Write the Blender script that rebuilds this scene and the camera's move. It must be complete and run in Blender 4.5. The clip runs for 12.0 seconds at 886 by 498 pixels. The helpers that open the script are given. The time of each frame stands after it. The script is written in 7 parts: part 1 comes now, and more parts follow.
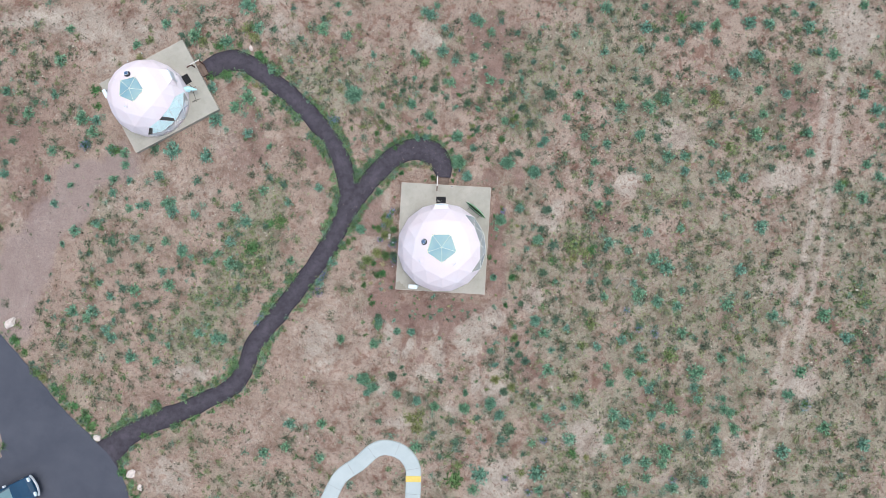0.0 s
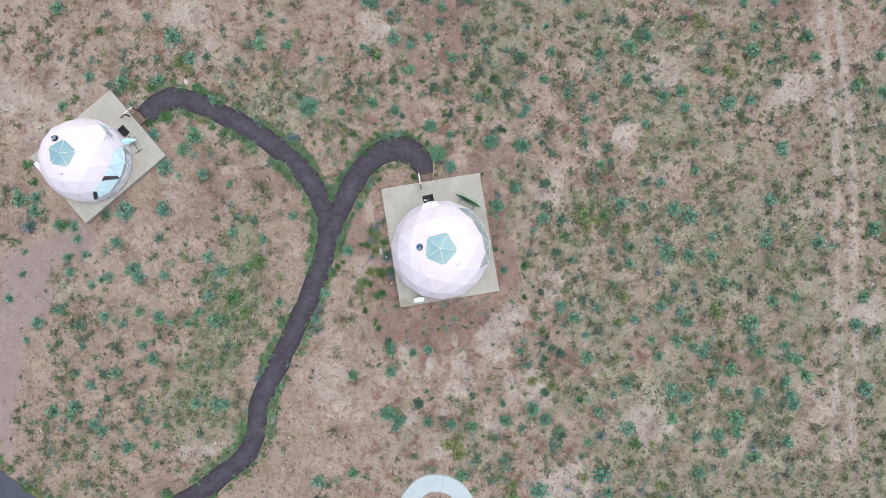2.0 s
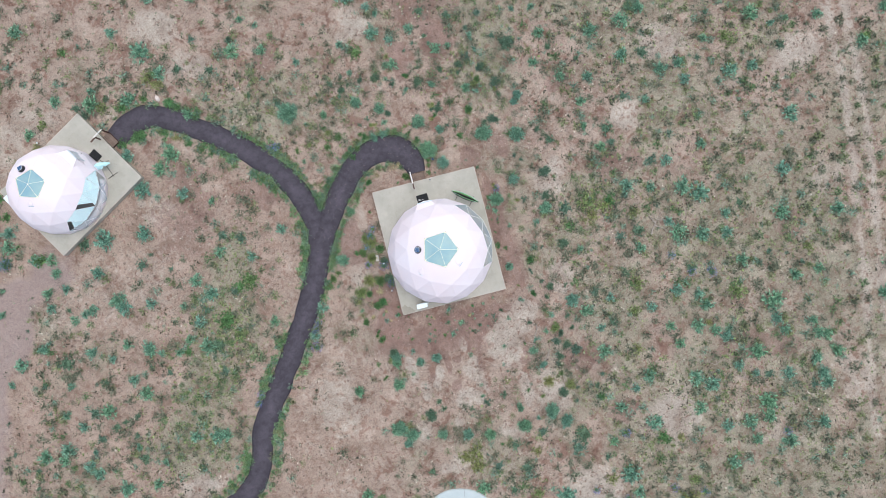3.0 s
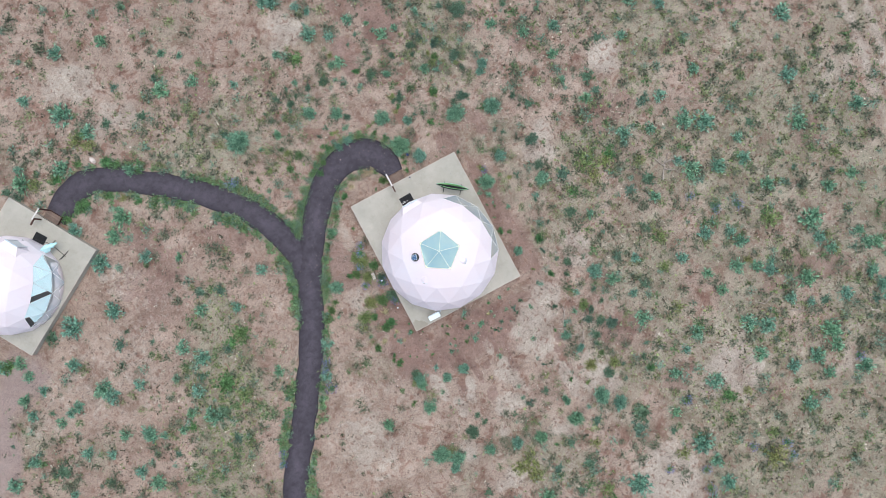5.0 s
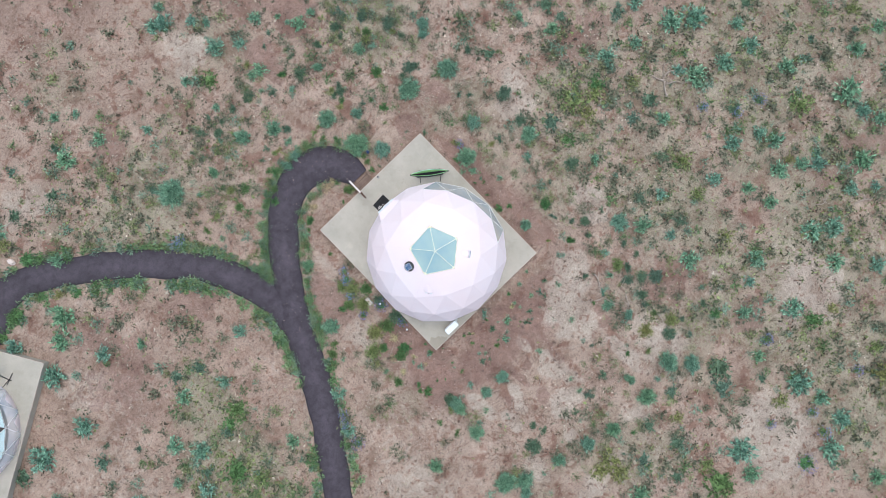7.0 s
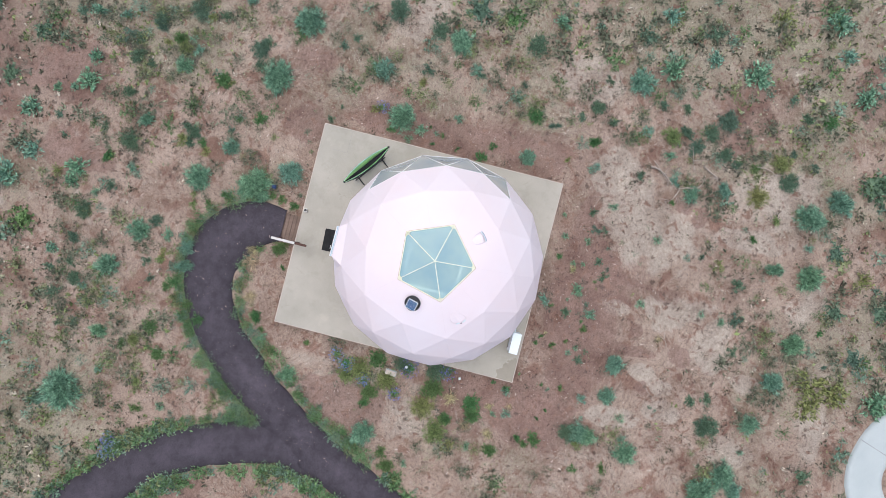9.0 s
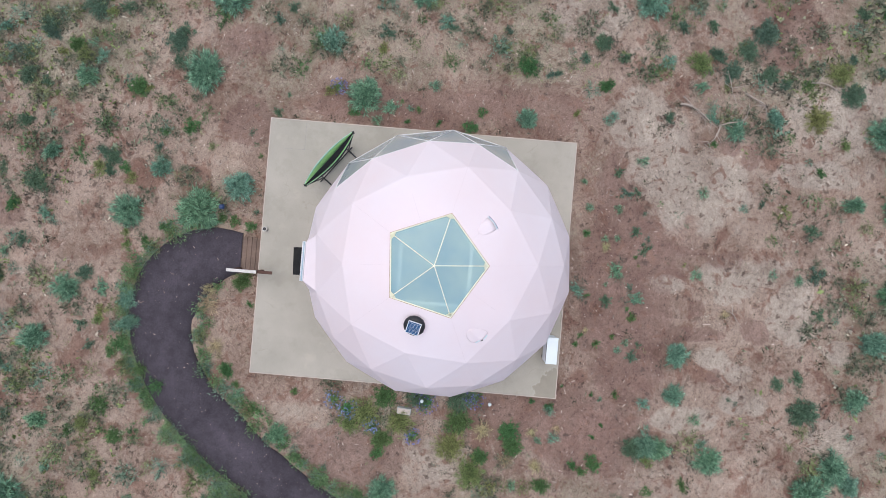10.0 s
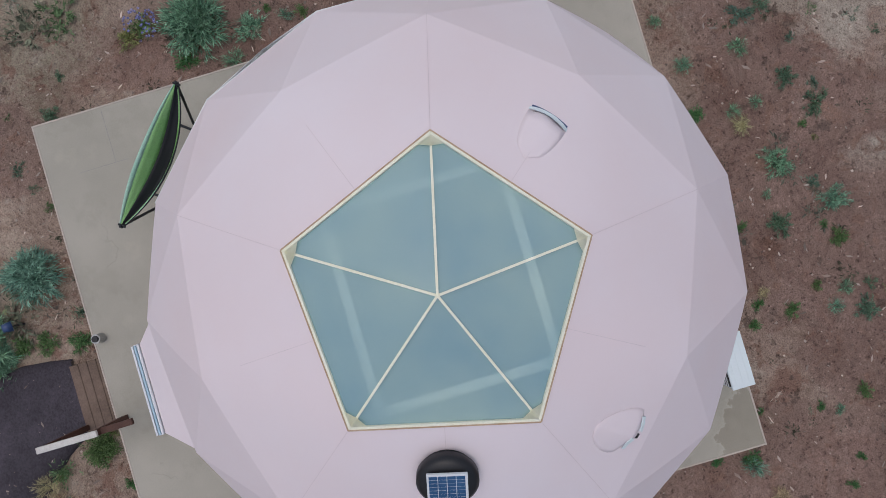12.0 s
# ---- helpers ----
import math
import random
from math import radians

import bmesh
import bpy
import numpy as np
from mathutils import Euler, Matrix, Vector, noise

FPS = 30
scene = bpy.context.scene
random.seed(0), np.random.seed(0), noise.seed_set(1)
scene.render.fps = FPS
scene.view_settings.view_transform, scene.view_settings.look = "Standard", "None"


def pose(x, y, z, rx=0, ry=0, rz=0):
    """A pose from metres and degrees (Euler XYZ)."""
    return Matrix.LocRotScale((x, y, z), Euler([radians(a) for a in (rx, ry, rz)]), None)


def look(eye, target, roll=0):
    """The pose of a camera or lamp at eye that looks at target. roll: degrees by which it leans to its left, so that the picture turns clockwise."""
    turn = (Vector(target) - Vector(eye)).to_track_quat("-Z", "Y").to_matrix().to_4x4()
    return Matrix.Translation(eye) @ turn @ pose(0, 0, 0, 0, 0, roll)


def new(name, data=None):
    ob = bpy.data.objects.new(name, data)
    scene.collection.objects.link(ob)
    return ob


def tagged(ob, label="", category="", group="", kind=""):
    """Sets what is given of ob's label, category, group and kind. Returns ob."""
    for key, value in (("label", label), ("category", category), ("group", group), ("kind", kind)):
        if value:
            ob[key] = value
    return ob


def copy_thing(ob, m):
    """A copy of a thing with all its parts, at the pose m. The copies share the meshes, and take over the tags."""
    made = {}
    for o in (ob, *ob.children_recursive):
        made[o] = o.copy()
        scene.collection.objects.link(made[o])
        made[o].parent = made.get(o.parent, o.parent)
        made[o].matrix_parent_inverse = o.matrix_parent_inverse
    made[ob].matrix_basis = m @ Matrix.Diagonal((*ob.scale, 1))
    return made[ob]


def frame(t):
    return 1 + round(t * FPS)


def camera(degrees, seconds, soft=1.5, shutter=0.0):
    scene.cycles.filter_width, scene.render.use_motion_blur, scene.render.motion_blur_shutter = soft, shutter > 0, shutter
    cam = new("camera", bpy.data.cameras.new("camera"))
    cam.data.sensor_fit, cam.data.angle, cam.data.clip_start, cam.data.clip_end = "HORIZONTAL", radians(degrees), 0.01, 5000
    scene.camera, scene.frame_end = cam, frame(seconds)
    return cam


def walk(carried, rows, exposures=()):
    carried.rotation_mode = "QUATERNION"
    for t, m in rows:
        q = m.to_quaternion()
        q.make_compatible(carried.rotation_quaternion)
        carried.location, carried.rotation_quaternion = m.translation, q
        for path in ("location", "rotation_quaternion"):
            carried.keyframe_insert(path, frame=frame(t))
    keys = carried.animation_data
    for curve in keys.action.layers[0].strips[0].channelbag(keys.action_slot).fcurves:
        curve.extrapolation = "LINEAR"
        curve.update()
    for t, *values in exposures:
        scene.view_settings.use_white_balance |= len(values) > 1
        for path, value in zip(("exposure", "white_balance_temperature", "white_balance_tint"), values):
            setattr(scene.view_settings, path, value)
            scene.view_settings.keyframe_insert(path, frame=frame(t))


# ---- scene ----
cam = camera(78.60, 12.0, soft=0.85)
# seconds, place, tilt (rx, ry) and turn of a camera that looks straight down
ROWS = [
    (0.0, 0.258, -0.544, 46.625, -0.42, 0.30, 3.43),
    (0.5, 0.292, -0.791, 45.451, -0.08, 0.28, 0.08),
    (1.0, 0.305, -1.053, 44.203, 0.27, 0.31, -3.18),
    (1.5, 0.309, -1.264, 43.030, 0.60, 0.34, -6.25),
    (2.0, 0.281, -1.413, 41.815, 0.90, 0.39, -9.41),
    (2.5, 0.251, -1.514, 40.682, 1.11, 0.42, -12.17),
    (3.0, 0.251, -1.528, 39.518, 1.19, 0.47, -14.46),
    (3.2, 0.240, -1.544, 39.116, 1.17, 0.47, -15.26),
    (4.8, 0.157, -1.239, 35.861, 0.82, 0.31, -25.56),
    (5.0, 0.149, -1.191, 35.547, 0.79, 0.32, -27.97),
    (5.5, 0.160, -1.245, 34.393, 0.74, 0.41, -32.34),
    (6.0, 0.174, -1.298, 33.299, 0.73, 0.46, -35.56),
    (6.5, 0.176, -1.344, 32.200, 0.75, 0.45, -38.52),
    (7.0, 0.198, -1.286, 30.017, 0.72, 0.43, -44.09),
    (7.2, 0.226, -1.230, 29.018, 0.68, 0.42, -47.04),
    (8.8, 0.335, -1.014, 21.459, 0.14, 0.41, -72.98),
    (9.0, 0.353, -0.990, 20.544, 0.11, 0.39, -75.59),
    (9.5, 0.358, -0.965, 18.551, 0.13, 0.34, -79.39),
    (10.0, 0.315, -0.974, 16.516, 0.11, 0.37, -85.13),
    (10.5, 0.342, -0.970, 14.304, 0.09, 0.48, -92.24),
    (11.0, 0.264, -0.956, 12.206, 0.08, 0.56, -98.09),
    (11.5, 0.234, -0.919, 10.238, 0.17, 0.64, -101.78),
    (12.0, 0.215, -0.903, 8.445, 0.40, 0.68, -106.55),
]
EXPOSURES = [(0.0, 0.25, 5900, 5), (7.0, 0.23, 5900, 6), (8.8, 0.16, 6050, 9), (9.5, 0.12, 6050, 10), (10.5, -0.17, 6050, 10), (11.5, -0.515, 6050, 10), (12.0, -0.72, 6050, 10)]
walk(cam, [(t, pose(x, y, z, rx, ry, rz)) for t, x, y, z, rx, ry, rz in ROWS], EXPOSURES)

# ---- light: an overcast sky ----
SUN_EL, SUN_AZ = 80.0, 55.0
world = bpy.data.worlds.new("sky")
scene.world = world
world.use_nodes = True
wn = world.node_tree.nodes
sky = wn.new("ShaderNodeTexSky")
sky.sky_type, sky.sun_disc = "NISHITA", False
sky.sun_elevation, sky.sun_rotation = radians(SUN_EL), radians(SUN_AZ)
sky.air_density, sky.dust_density, sky.ozone_density = 1.0, 6.0, 1.0
wn["Background"].inputs["Strength"].default_value = 0.135
world.node_tree.links.new(sky.outputs["Color"], wn["Background"].inputs["Color"])
sun = new("sun", bpy.data.lights.new("sun", "SUN"))
sun.data.energy, sun.data.angle, sun.data.color = 0.85, radians(165), (1.0, 0.97, 0.94)
to_sun = Vector((math.sin(radians(SUN_AZ)) * math.cos(radians(SUN_EL)), math.cos(radians(SUN_AZ)) * math.cos(radians(SUN_EL)), math.sin(radians(SUN_EL))))
sun.matrix_world = look(to_sun * 80, (0, 0, 0))


# ---- materials ----
def material(name):
    m = bpy.data.materials.new(name)
    m.use_nodes = True
    return m, m.node_tree.nodes, m.node_tree.links


def tex(n, l, scale, detail=4.0, rough=0.55, coord=None):
    t = n.new("ShaderNodeTexNoise")
    t.inputs["Scale"].default_value, t.inputs["Detail"].default_value, t.inputs["Roughness"].default_value = scale, detail, rough
    if coord is not None:
        l.new(coord, t.inputs["Vector"])
    return t.outputs["Fac"]


def ramp(n, l, fac, stops):
    r = n.new("ShaderNodeValToRGB")
    e = r.color_ramp.elements
    while len(e) < len(stops):
        e.new(0.5)
    for el, (p, c) in zip(e, stops):
        el.position, el.color = p, (*c, 1) if len(c) == 3 else c
    l.new(fac, r.inputs["Fac"])
    return r.outputs["Color"]


def blend(n, l, a, b, fac, mode="MIX"):
    m = n.new("ShaderNodeMix")
    m.data_type, m.blend_type = "RGBA", mode
    for socket, v in ((m.inputs[0], fac), (m.inputs[6], a), (m.inputs[7], b)):
        if isinstance(v, bpy.types.NodeSocket):
            l.new(v, socket)
        elif isinstance(v, (int, float)):
            socket.default_value = v
        else:
            socket.default_value = (*v, 1)
    return m.outputs[2]


def bump(n, l, height, strength, distance, shader):
    b = n.new("ShaderNodeBump")
    b.inputs["Strength"].default_value, b.inputs["Distance"].default_value = strength, distance
    l.new(height, b.inputs["Height"])
    l.new(b.outputs["Normal"], shader.inputs["Normal"])


def surface(name, c1, c2, scale=3.0, fine=60.0, rough=0.8, relief=0.3, depth=0.01, metal=0.0, vary=0.0, spec=0.5, speck=0.2):
    """Two colours mixed at a coarse scale, darkened and lightened by a fine grain, with fine relief."""
    m, n, l = material(name)
    s = n["Principled BSDF"]
    pos = n.new("ShaderNodeTexCoord").outputs["Object"]
    col = blend(n, l, c1, c2, ramp(n, l, tex(n, l, scale, 5.0, 0.6, pos), ((0.35, (0, 0, 0)), (0.65, (1, 1, 1)))))
    grain = tex(n, l, fine, 3.0, 0.6, pos)
    col = blend(n, l, col, ramp(n, l, grain, ((0.3, (1 - speck,) * 3), (0.7, (1 + 0.6 * speck,) * 3))), 1.0, "MULTIPLY")
    if vary:
        info = n.new("ShaderNodeObjectInfo")
        hsv = n.new("ShaderNodeHueSaturation")
        v = n.new("ShaderNodeMapRange")
        v.inputs["To Min"].default_value, v.inputs["To Max"].default_value = 1 - vary, 1 + vary
        l.new(info.outputs["Random"], v.inputs["Value"])
        l.new(v.outputs["Result"], hsv.inputs["Value"])
        l.new(col, hsv.inputs["Color"])
        col = hsv.outputs["Color"]
    l.new(col, s.inputs["Base Color"])
    s.inputs["Roughness"].default_value, s.inputs["Metallic"].default_value = rough, metal
    s.inputs["Specular IOR Level"].default_value = spec
    if relief:
        bump(n, l, grain, relief, depth, s)
    return m


def soil():
    """Desert soil: pale sand, red earth and damp earth by the ground's own attribute, broken up by noise at four scales."""
    m, n, l = material("desert_soil")
    s = n["Principled BSDF"]
    pos = n.new("ShaderNodeTexCoord").outputs["Object"]
    att = n.new("ShaderNodeAttribute")
    att.attribute_name = "soil"
    rgb = n.new("ShaderNodeSeparateColor")
    l.new(att.outputs["Color"], rgb.inputs["Color"])
    rill = n.new("ShaderNodeTexNoise")
    for key, v in (("Scale", 0.9), ("Detail", 9.0), ("Roughness", 0.66), ("Distortion", 0.7)):
        rill.inputs[key].default_value = v
    l.new(pos, rill.inputs["Vector"])
    rill = rill.outputs["Fac"]
    mid, small, fine = tex(n, l, 2.3, 8, 0.72, pos), tex(n, l, 9.0, 6, 0.75, pos), tex(n, l, 48.0, 4, 0.75, pos)

    def shifted(noise_fac, gain, channel):
        a = n.new("ShaderNodeMath")
        a.operation = "MULTIPLY_ADD"
        l.new(noise_fac, a.inputs[0])
        a.inputs[1].default_value = gain
        l.new(channel, a.inputs[2])
        half = n.new("ShaderNodeMath")
        half.operation = "MULTIPLY"
        half.inputs[1].default_value = 0.5
        l.new(a.outputs[0], half.inputs[0])
        return half.outputs[0]

    lie = n.new("ShaderNodeAttribute")
    lie.attribute_name = "lie"
    tone = n.new("ShaderNodeSeparateColor")
    l.new(lie.outputs["Color"], tone.inputs["Color"])
    base = blend(n, l, RED_EARTH, TAN_EARTH, ramp(n, l, rill, ((0.41, (0, 0, 0)), (0.455, (0.8, 0.8, 0.8)), (0.55, (1, 1, 1)))))
    base = blend(n, l, base, WARM_EARTH, ramp(n, l, shifted(mid, 0.8, tone.outputs["Red"]), ((0.33, (0, 0, 0)), (0.55, (0.65, 0.65, 0.65)))))
    base = blend(n, l, base, DAMP_EARTH, ramp(n, l, shifted(rill, 0.9, rgb.outputs["Green"]), ((0.31, (0, 0, 0)), (0.58, (0.6, 0.6, 0.6)))))
    base = blend(n, l, base, DRY_GRASS, ramp(n, l, shifted(small, 1.0, rgb.outputs["Blue"]), ((0.31, (0, 0, 0)), (0.46, (0.68, 0.68, 0.68)))))
    base = blend(n, l, base, PALE_SAND, ramp(n, l, shifted(mid, 1.3, rgb.outputs["Red"]), ((0.37, (0, 0, 0)), (0.44, (0.6, 0.6, 0.6)), (0.62, (1, 1, 1)))))
    flow = n.new("ShaderNodeTexNoise")
    for key, v in (("Scale", 1.5), ("Detail", 5.0), ("Roughness", 0.52), ("Distortion", 0.9)):
        flow.inputs[key].default_value = v
    l.new(pos, flow.inputs["Vector"])
    base = blend(n, l, base, PALE_SAND, ramp(n, l, shifted(flow.outputs["Fac"], 0.9, tone.outputs["Blue"]), ((0.39, (0, 0, 0)), (0.42, (0.7, 0.7, 0.7)), (0.60, (0.95, 0.95, 0.95)))))
    base = blend(n, l, base, MUD, ramp(n, l, shifted(flow.outputs["Fac"], 0.9, tone.outputs["Green"]), ((0.40, (0, 0, 0)), (0.43, (0.6, 0.6, 0.6)), (0.62, (0.85, 0.85, 0.85)))))
    blot = n.new("ShaderNodeTexNoise")
    for key, v in (("Scale", 2.7), ("Detail", 6.0), ("Roughness", 0.6), ("Distortion", 0.9)):
        blot.inputs[key].default_value = v
    l.new(pos, blot.inputs["Vector"])
    base = blend(n, l, base, RED_EARTH, ramp(n, l, blot.outputs["Fac"], ((0.36, (0.9, 0.9, 0.9)), (0.42, (0.15, 0.15, 0.15)), (0.46, (0, 0, 0)))))
    base = blend(n, l, base, CLOD, ramp(n, l, blot.outputs["Fac"], ((0.62, (0, 0, 0)), (0.66, (0.45, 0.45, 0.45)), (0.74, (0.7, 0.7, 0.7)))))
    # small crisp dark spots, where clods and tufts have washed out
    spot = n.new("ShaderNodeTexVoronoi")
    spot.inputs["Scale"].default_value = 3.1
    bent = n.new("ShaderNodeVectorMath")
    bent.operation = "MULTIPLY_ADD"
    wob = n.new("ShaderNodeTexNoise")
    wob.inputs["Scale"].default_value, wob.inputs["Detail"].default_value = 9.0, 6.0
    l.new(pos, wob.inputs["Vector"])
    l.new(wob.outputs["Color"], bent.inputs[0])
    bent.inputs[1].default_value = (0.34, 0.34, 0.34)
    l.new(pos, bent.inputs[2])
    l.new(bent.outputs["Vector"], spot.inputs["Vector"])
    lone = n.new("ShaderNodeSeparateColor")
    l.new(spot.outputs["Color"], lone.inputs["Color"])
    reach = n.new("ShaderNodeMath")
    reach.operation = "MULTIPLY"
    l.new(lone.outputs["Red"], reach.inputs[0])
    reach.inputs[1].default_value = 0.30
    gap = n.new("ShaderNodeMath")
    gap.operation = "SUBTRACT"
    l.new(reach.outputs[0], gap.inputs[0])
    l.new(spot.outputs["Distance"], gap.inputs[1])
    base = blend(n, l, base, CLOD, ramp(n, l, gap.outputs[0], ((0.0, (0, 0, 0)), (0.03, (0.65, 0.65, 0.65)), (0.2, (0.8, 0.8, 0.8)))))
    crack = n.new("ShaderNodeTexNoise")
    for key, v in (("Scale", 0.8), ("Detail", 7.0), ("Roughness", 0.62), ("Distortion", 0.8)):
        crack.inputs[key].default_value = v
    l.new(pos, crack.inputs["Vector"])
    base = blend(n, l, base, ramp(n, l, crack.outputs["Fac"], ((0.475, (1, 1, 1)), (0.495, (0.72, 0.69, 0.67)), (0.51, (0.78, 0.76, 0.74)), (0.53, (1.06, 1.06, 1.05)), (0.56, (1, 1, 1)))), 0.5, "MULTIPLY")
    base = blend(n, l, base, ramp(n, l, tex(n, l, 0.55, 7, 0.65, pos), ((0.36, (0.74, 0.69, 0.67)), (0.45, (0.95, 0.94, 0.94)), (0.53, (1.04, 1.04, 1.04)), (0.64, (1.22, 1.23, 1.24)))), 1.0, "MULTIPLY")
    base = blend(n, l, base, SILT, ramp(n, l, att.outputs["Alpha"], ((0.10, (0, 0, 0)), (0.8, (0.7, 0.7, 0.7)))))
    base = blend(n, l, base, ramp(n, l, small, ((0.34, (0.42, 0.40, 0.38)), (0.42, (0.96, 0.96, 0.96)), (0.57, (1.04, 1.04, 1.04)), (0.68, (1.32, 1.32, 1.31)))), 1.0, "MULTIPLY")
    base = blend(n, l, base, ramp(n, l, fine, ((0.34, (0.52, 0.50, 0.49)), (0.47, (1, 1, 1)), (0.66, (1.30, 1.30, 1.30)))), 1.0, "MULTIPLY")
    base = blend(n, l, base, ramp(n, l, tex(n, l, 130.0, 3, 0.7, pos), ((0.32, (0.66, 0.64, 0.63)), (0.47, (1, 1, 1)), (0.70, (1.25, 1.25, 1.24)))), 1.0, "MULTIPLY")
    # coarse grit: single grains lighter or darker than the earth round them
    grit = n.new("ShaderNodeTexVoronoi")
    grit.inputs["Scale"].default_value = 26.0
    l.new(pos, grit.inputs["Vector"])
    grain = n.new("ShaderNodeSeparateColor")
    l.new(grit.outputs["Color"], grain.inputs["Color"])
    size = n.new("ShaderNodeMath")
    size.operation = "MULTIPLY"
    size.inputs[1].default_value = 0.62
    l.new(grain.outputs["Green"], size.inputs[0])
    core = n.new("ShaderNodeMath")
    core.operation = "LESS_THAN"
    l.new(grit.outputs["Distance"], core.inputs[0])
    l.new(size.outputs[0], core.inputs[1])
    base = blend(n, l, base, ramp(n, l, grain.outputs["Red"], ((0.0, (0.62, 0.60, 0.59)), (0.22, (0.92, 0.91, 0.91)), (0.45, (1, 1, 1)), (0.8, (1.03, 1.03, 1.03)), (1.0, (1.28, 1.28, 1.28)))), core.outputs[0], "MULTIPLY")
    l.new(base, s.inputs["Base Color"])
    s.inputs["Roughness"].default_value, s.inputs["Specular IOR Level"].default_value = 0.95, 0.2
    lumps = n.new("ShaderNodeMath")
    lumps.operation = "MULTIPLY_ADD"
    l.new(fine, lumps.inputs[0])
    lumps.inputs[1].default_value = 0.3
    l.new(small, lumps.inputs[2])
    bump(n, l, lumps.outputs[0], 0.7, 0.06, s)
    return m


def cinder_gravel():
    """Dark purplish cinders, trodden paler along the middle of the path, with streaks and a coarse grain."""
    m, n, l = material("dark_cinder_gravel")
    s = n["Principled BSDF"]
    pos = n.new("ShaderNodeTexCoord").outputs["Object"]
    att = n.new("ShaderNodeAttribute")
    att.attribute_name = "wear"
    worn = n.new("ShaderNodeMath")
    worn.operation = "MULTIPLY"
    l.new(att.outputs["Fac"], worn.inputs[0])
    l.new(ramp(n, l, tex(n, l, 0.7, 5, 0.6, pos), ((0.35, (0.25, 0.25, 0.25)), (0.65, (1, 1, 1)))), worn.inputs[1])
    col = blend(n, l, (0.049, 0.043, 0.052), (0.093, 0.081, 0.097), worn.outputs[0])
    col = blend(n, l, col, ramp(n, l, tex(n, l, 2.6, 6, 0.65, pos), ((0.36, (0.80, 0.79, 0.80)), (0.50, (1, 1, 1)), (0.66, (1.16, 1.15, 1.15)))), 1.0, "MULTIPLY")
    grain = tex(n, l, 30.0, 4, 0.65, pos)
    col = blend(n, l, col, ramp(n, l, grain, ((0.30, (0.68, 0.67, 0.68)), (0.50, (1, 1, 1)), (0.70, (1.28, 1.27, 1.27)))), 1.0, "MULTIPLY")
    l.new(col, s.inputs["Base Color"])
    s.inputs["Roughness"].default_value, s.inputs["Specular IOR Level"].default_value = 0.9, 0.3
    bump(n, l, grain, 0.7, 0.03, s)
    return m


def stained_concrete():
    """Beige trowelled concrete with faint stains, a few damp patches and hairline cracks."""
    m, n, l = material("beige_concrete")
    s = n["Principled BSDF"]
    pos = n.new("ShaderNodeTexCoord").outputs["Object"]
    col = blend(n, l, (0.375, 0.355, 0.295), (0.465, 0.437, 0.37), ramp(n, l, tex(n, l, 0.55, 5, 0.6, pos), ((0.35, (0, 0, 0)), (0.65, (1, 1, 1)))))
    col = blend(n, l, col, ramp(n, l, tex(n, l, 1.3, 6, 0.65, pos), ((0.40, (0.94, 0.94, 0.93)), (0.47, (1, 1, 1)), (0.60, (1, 1, 1)), (0.66, (1.06, 1.06, 1.05)))), 1.0, "MULTIPLY")
    damp = tex(n, l, 0.42, 6, 0.55, pos)
    col = blend(n, l, col, ramp(n, l, damp, ((0.315, (0.80, 0.79, 0.77)), (0.325, (1, 1, 1)))), 1.0, "MULTIPLY")
    crack = tex(n, l, 0.5, 5, 0.5, pos)
    col = blend(n, l, col, ramp(n, l, crack, ((0.496, (1, 1, 1)), (0.499, (0.72, 0.71, 0.69)), (0.501, (0.72, 0.71, 0.69)), (0.504, (1, 1, 1)))), ramp(n, l, tex(n, l, 0.9, 2, 0.5, pos), ((0.54, (0, 0, 0)), (0.62, (0.45, 0.45, 0.45)))), "MULTIPLY")
    # a wet stain that has crept in from one corner
    far = n.new("ShaderNodeVectorMath")
    far.operation = "DISTANCE"
    l.new(pos, far.inputs[0])
    far.inputs[1].default_value = (-3.95, -4.75, 0.4)
    edge = n.new("ShaderNodeMath")
    edge.operation = "MULTIPLY_ADD"
    l.new(tex(n, l, 2.2, 5, 0.55, pos), edge.inputs[0])
    edge.inputs[1].default_value = 1.6
    l.new(far.outputs["Value"], edge.inputs[2])
    half = n.new("ShaderNodeMath")
    half.operation = "MULTIPLY"
    half.inputs[1].default_value = 0.25
    l.new(edge.outputs[0], half.inputs[0])
    col = blend(n, l, col, ramp(n, l, half.outputs[0], ((0.42, (0.80, 0.78, 0.74)), (0.43, (1.10, 1.10, 1.10)), (0.45, (1, 1, 1)))), 1.0, "MULTIPLY")
    grain = tex(n, l, 60.0, 3, 0.6, pos)
    col = blend(n, l, col, ramp(n, l, grain, ((0.3, (0.93, 0.93, 0.93)), (0.7, (1.04, 1.04, 1.04)))), 1.0, "MULTIPLY")
    l.new(col, s.inputs["Base Color"])
    s.inputs["Roughness"].default_value = 0.75
    bump(n, l, grain, 0.12, 0.004, s)
    return m


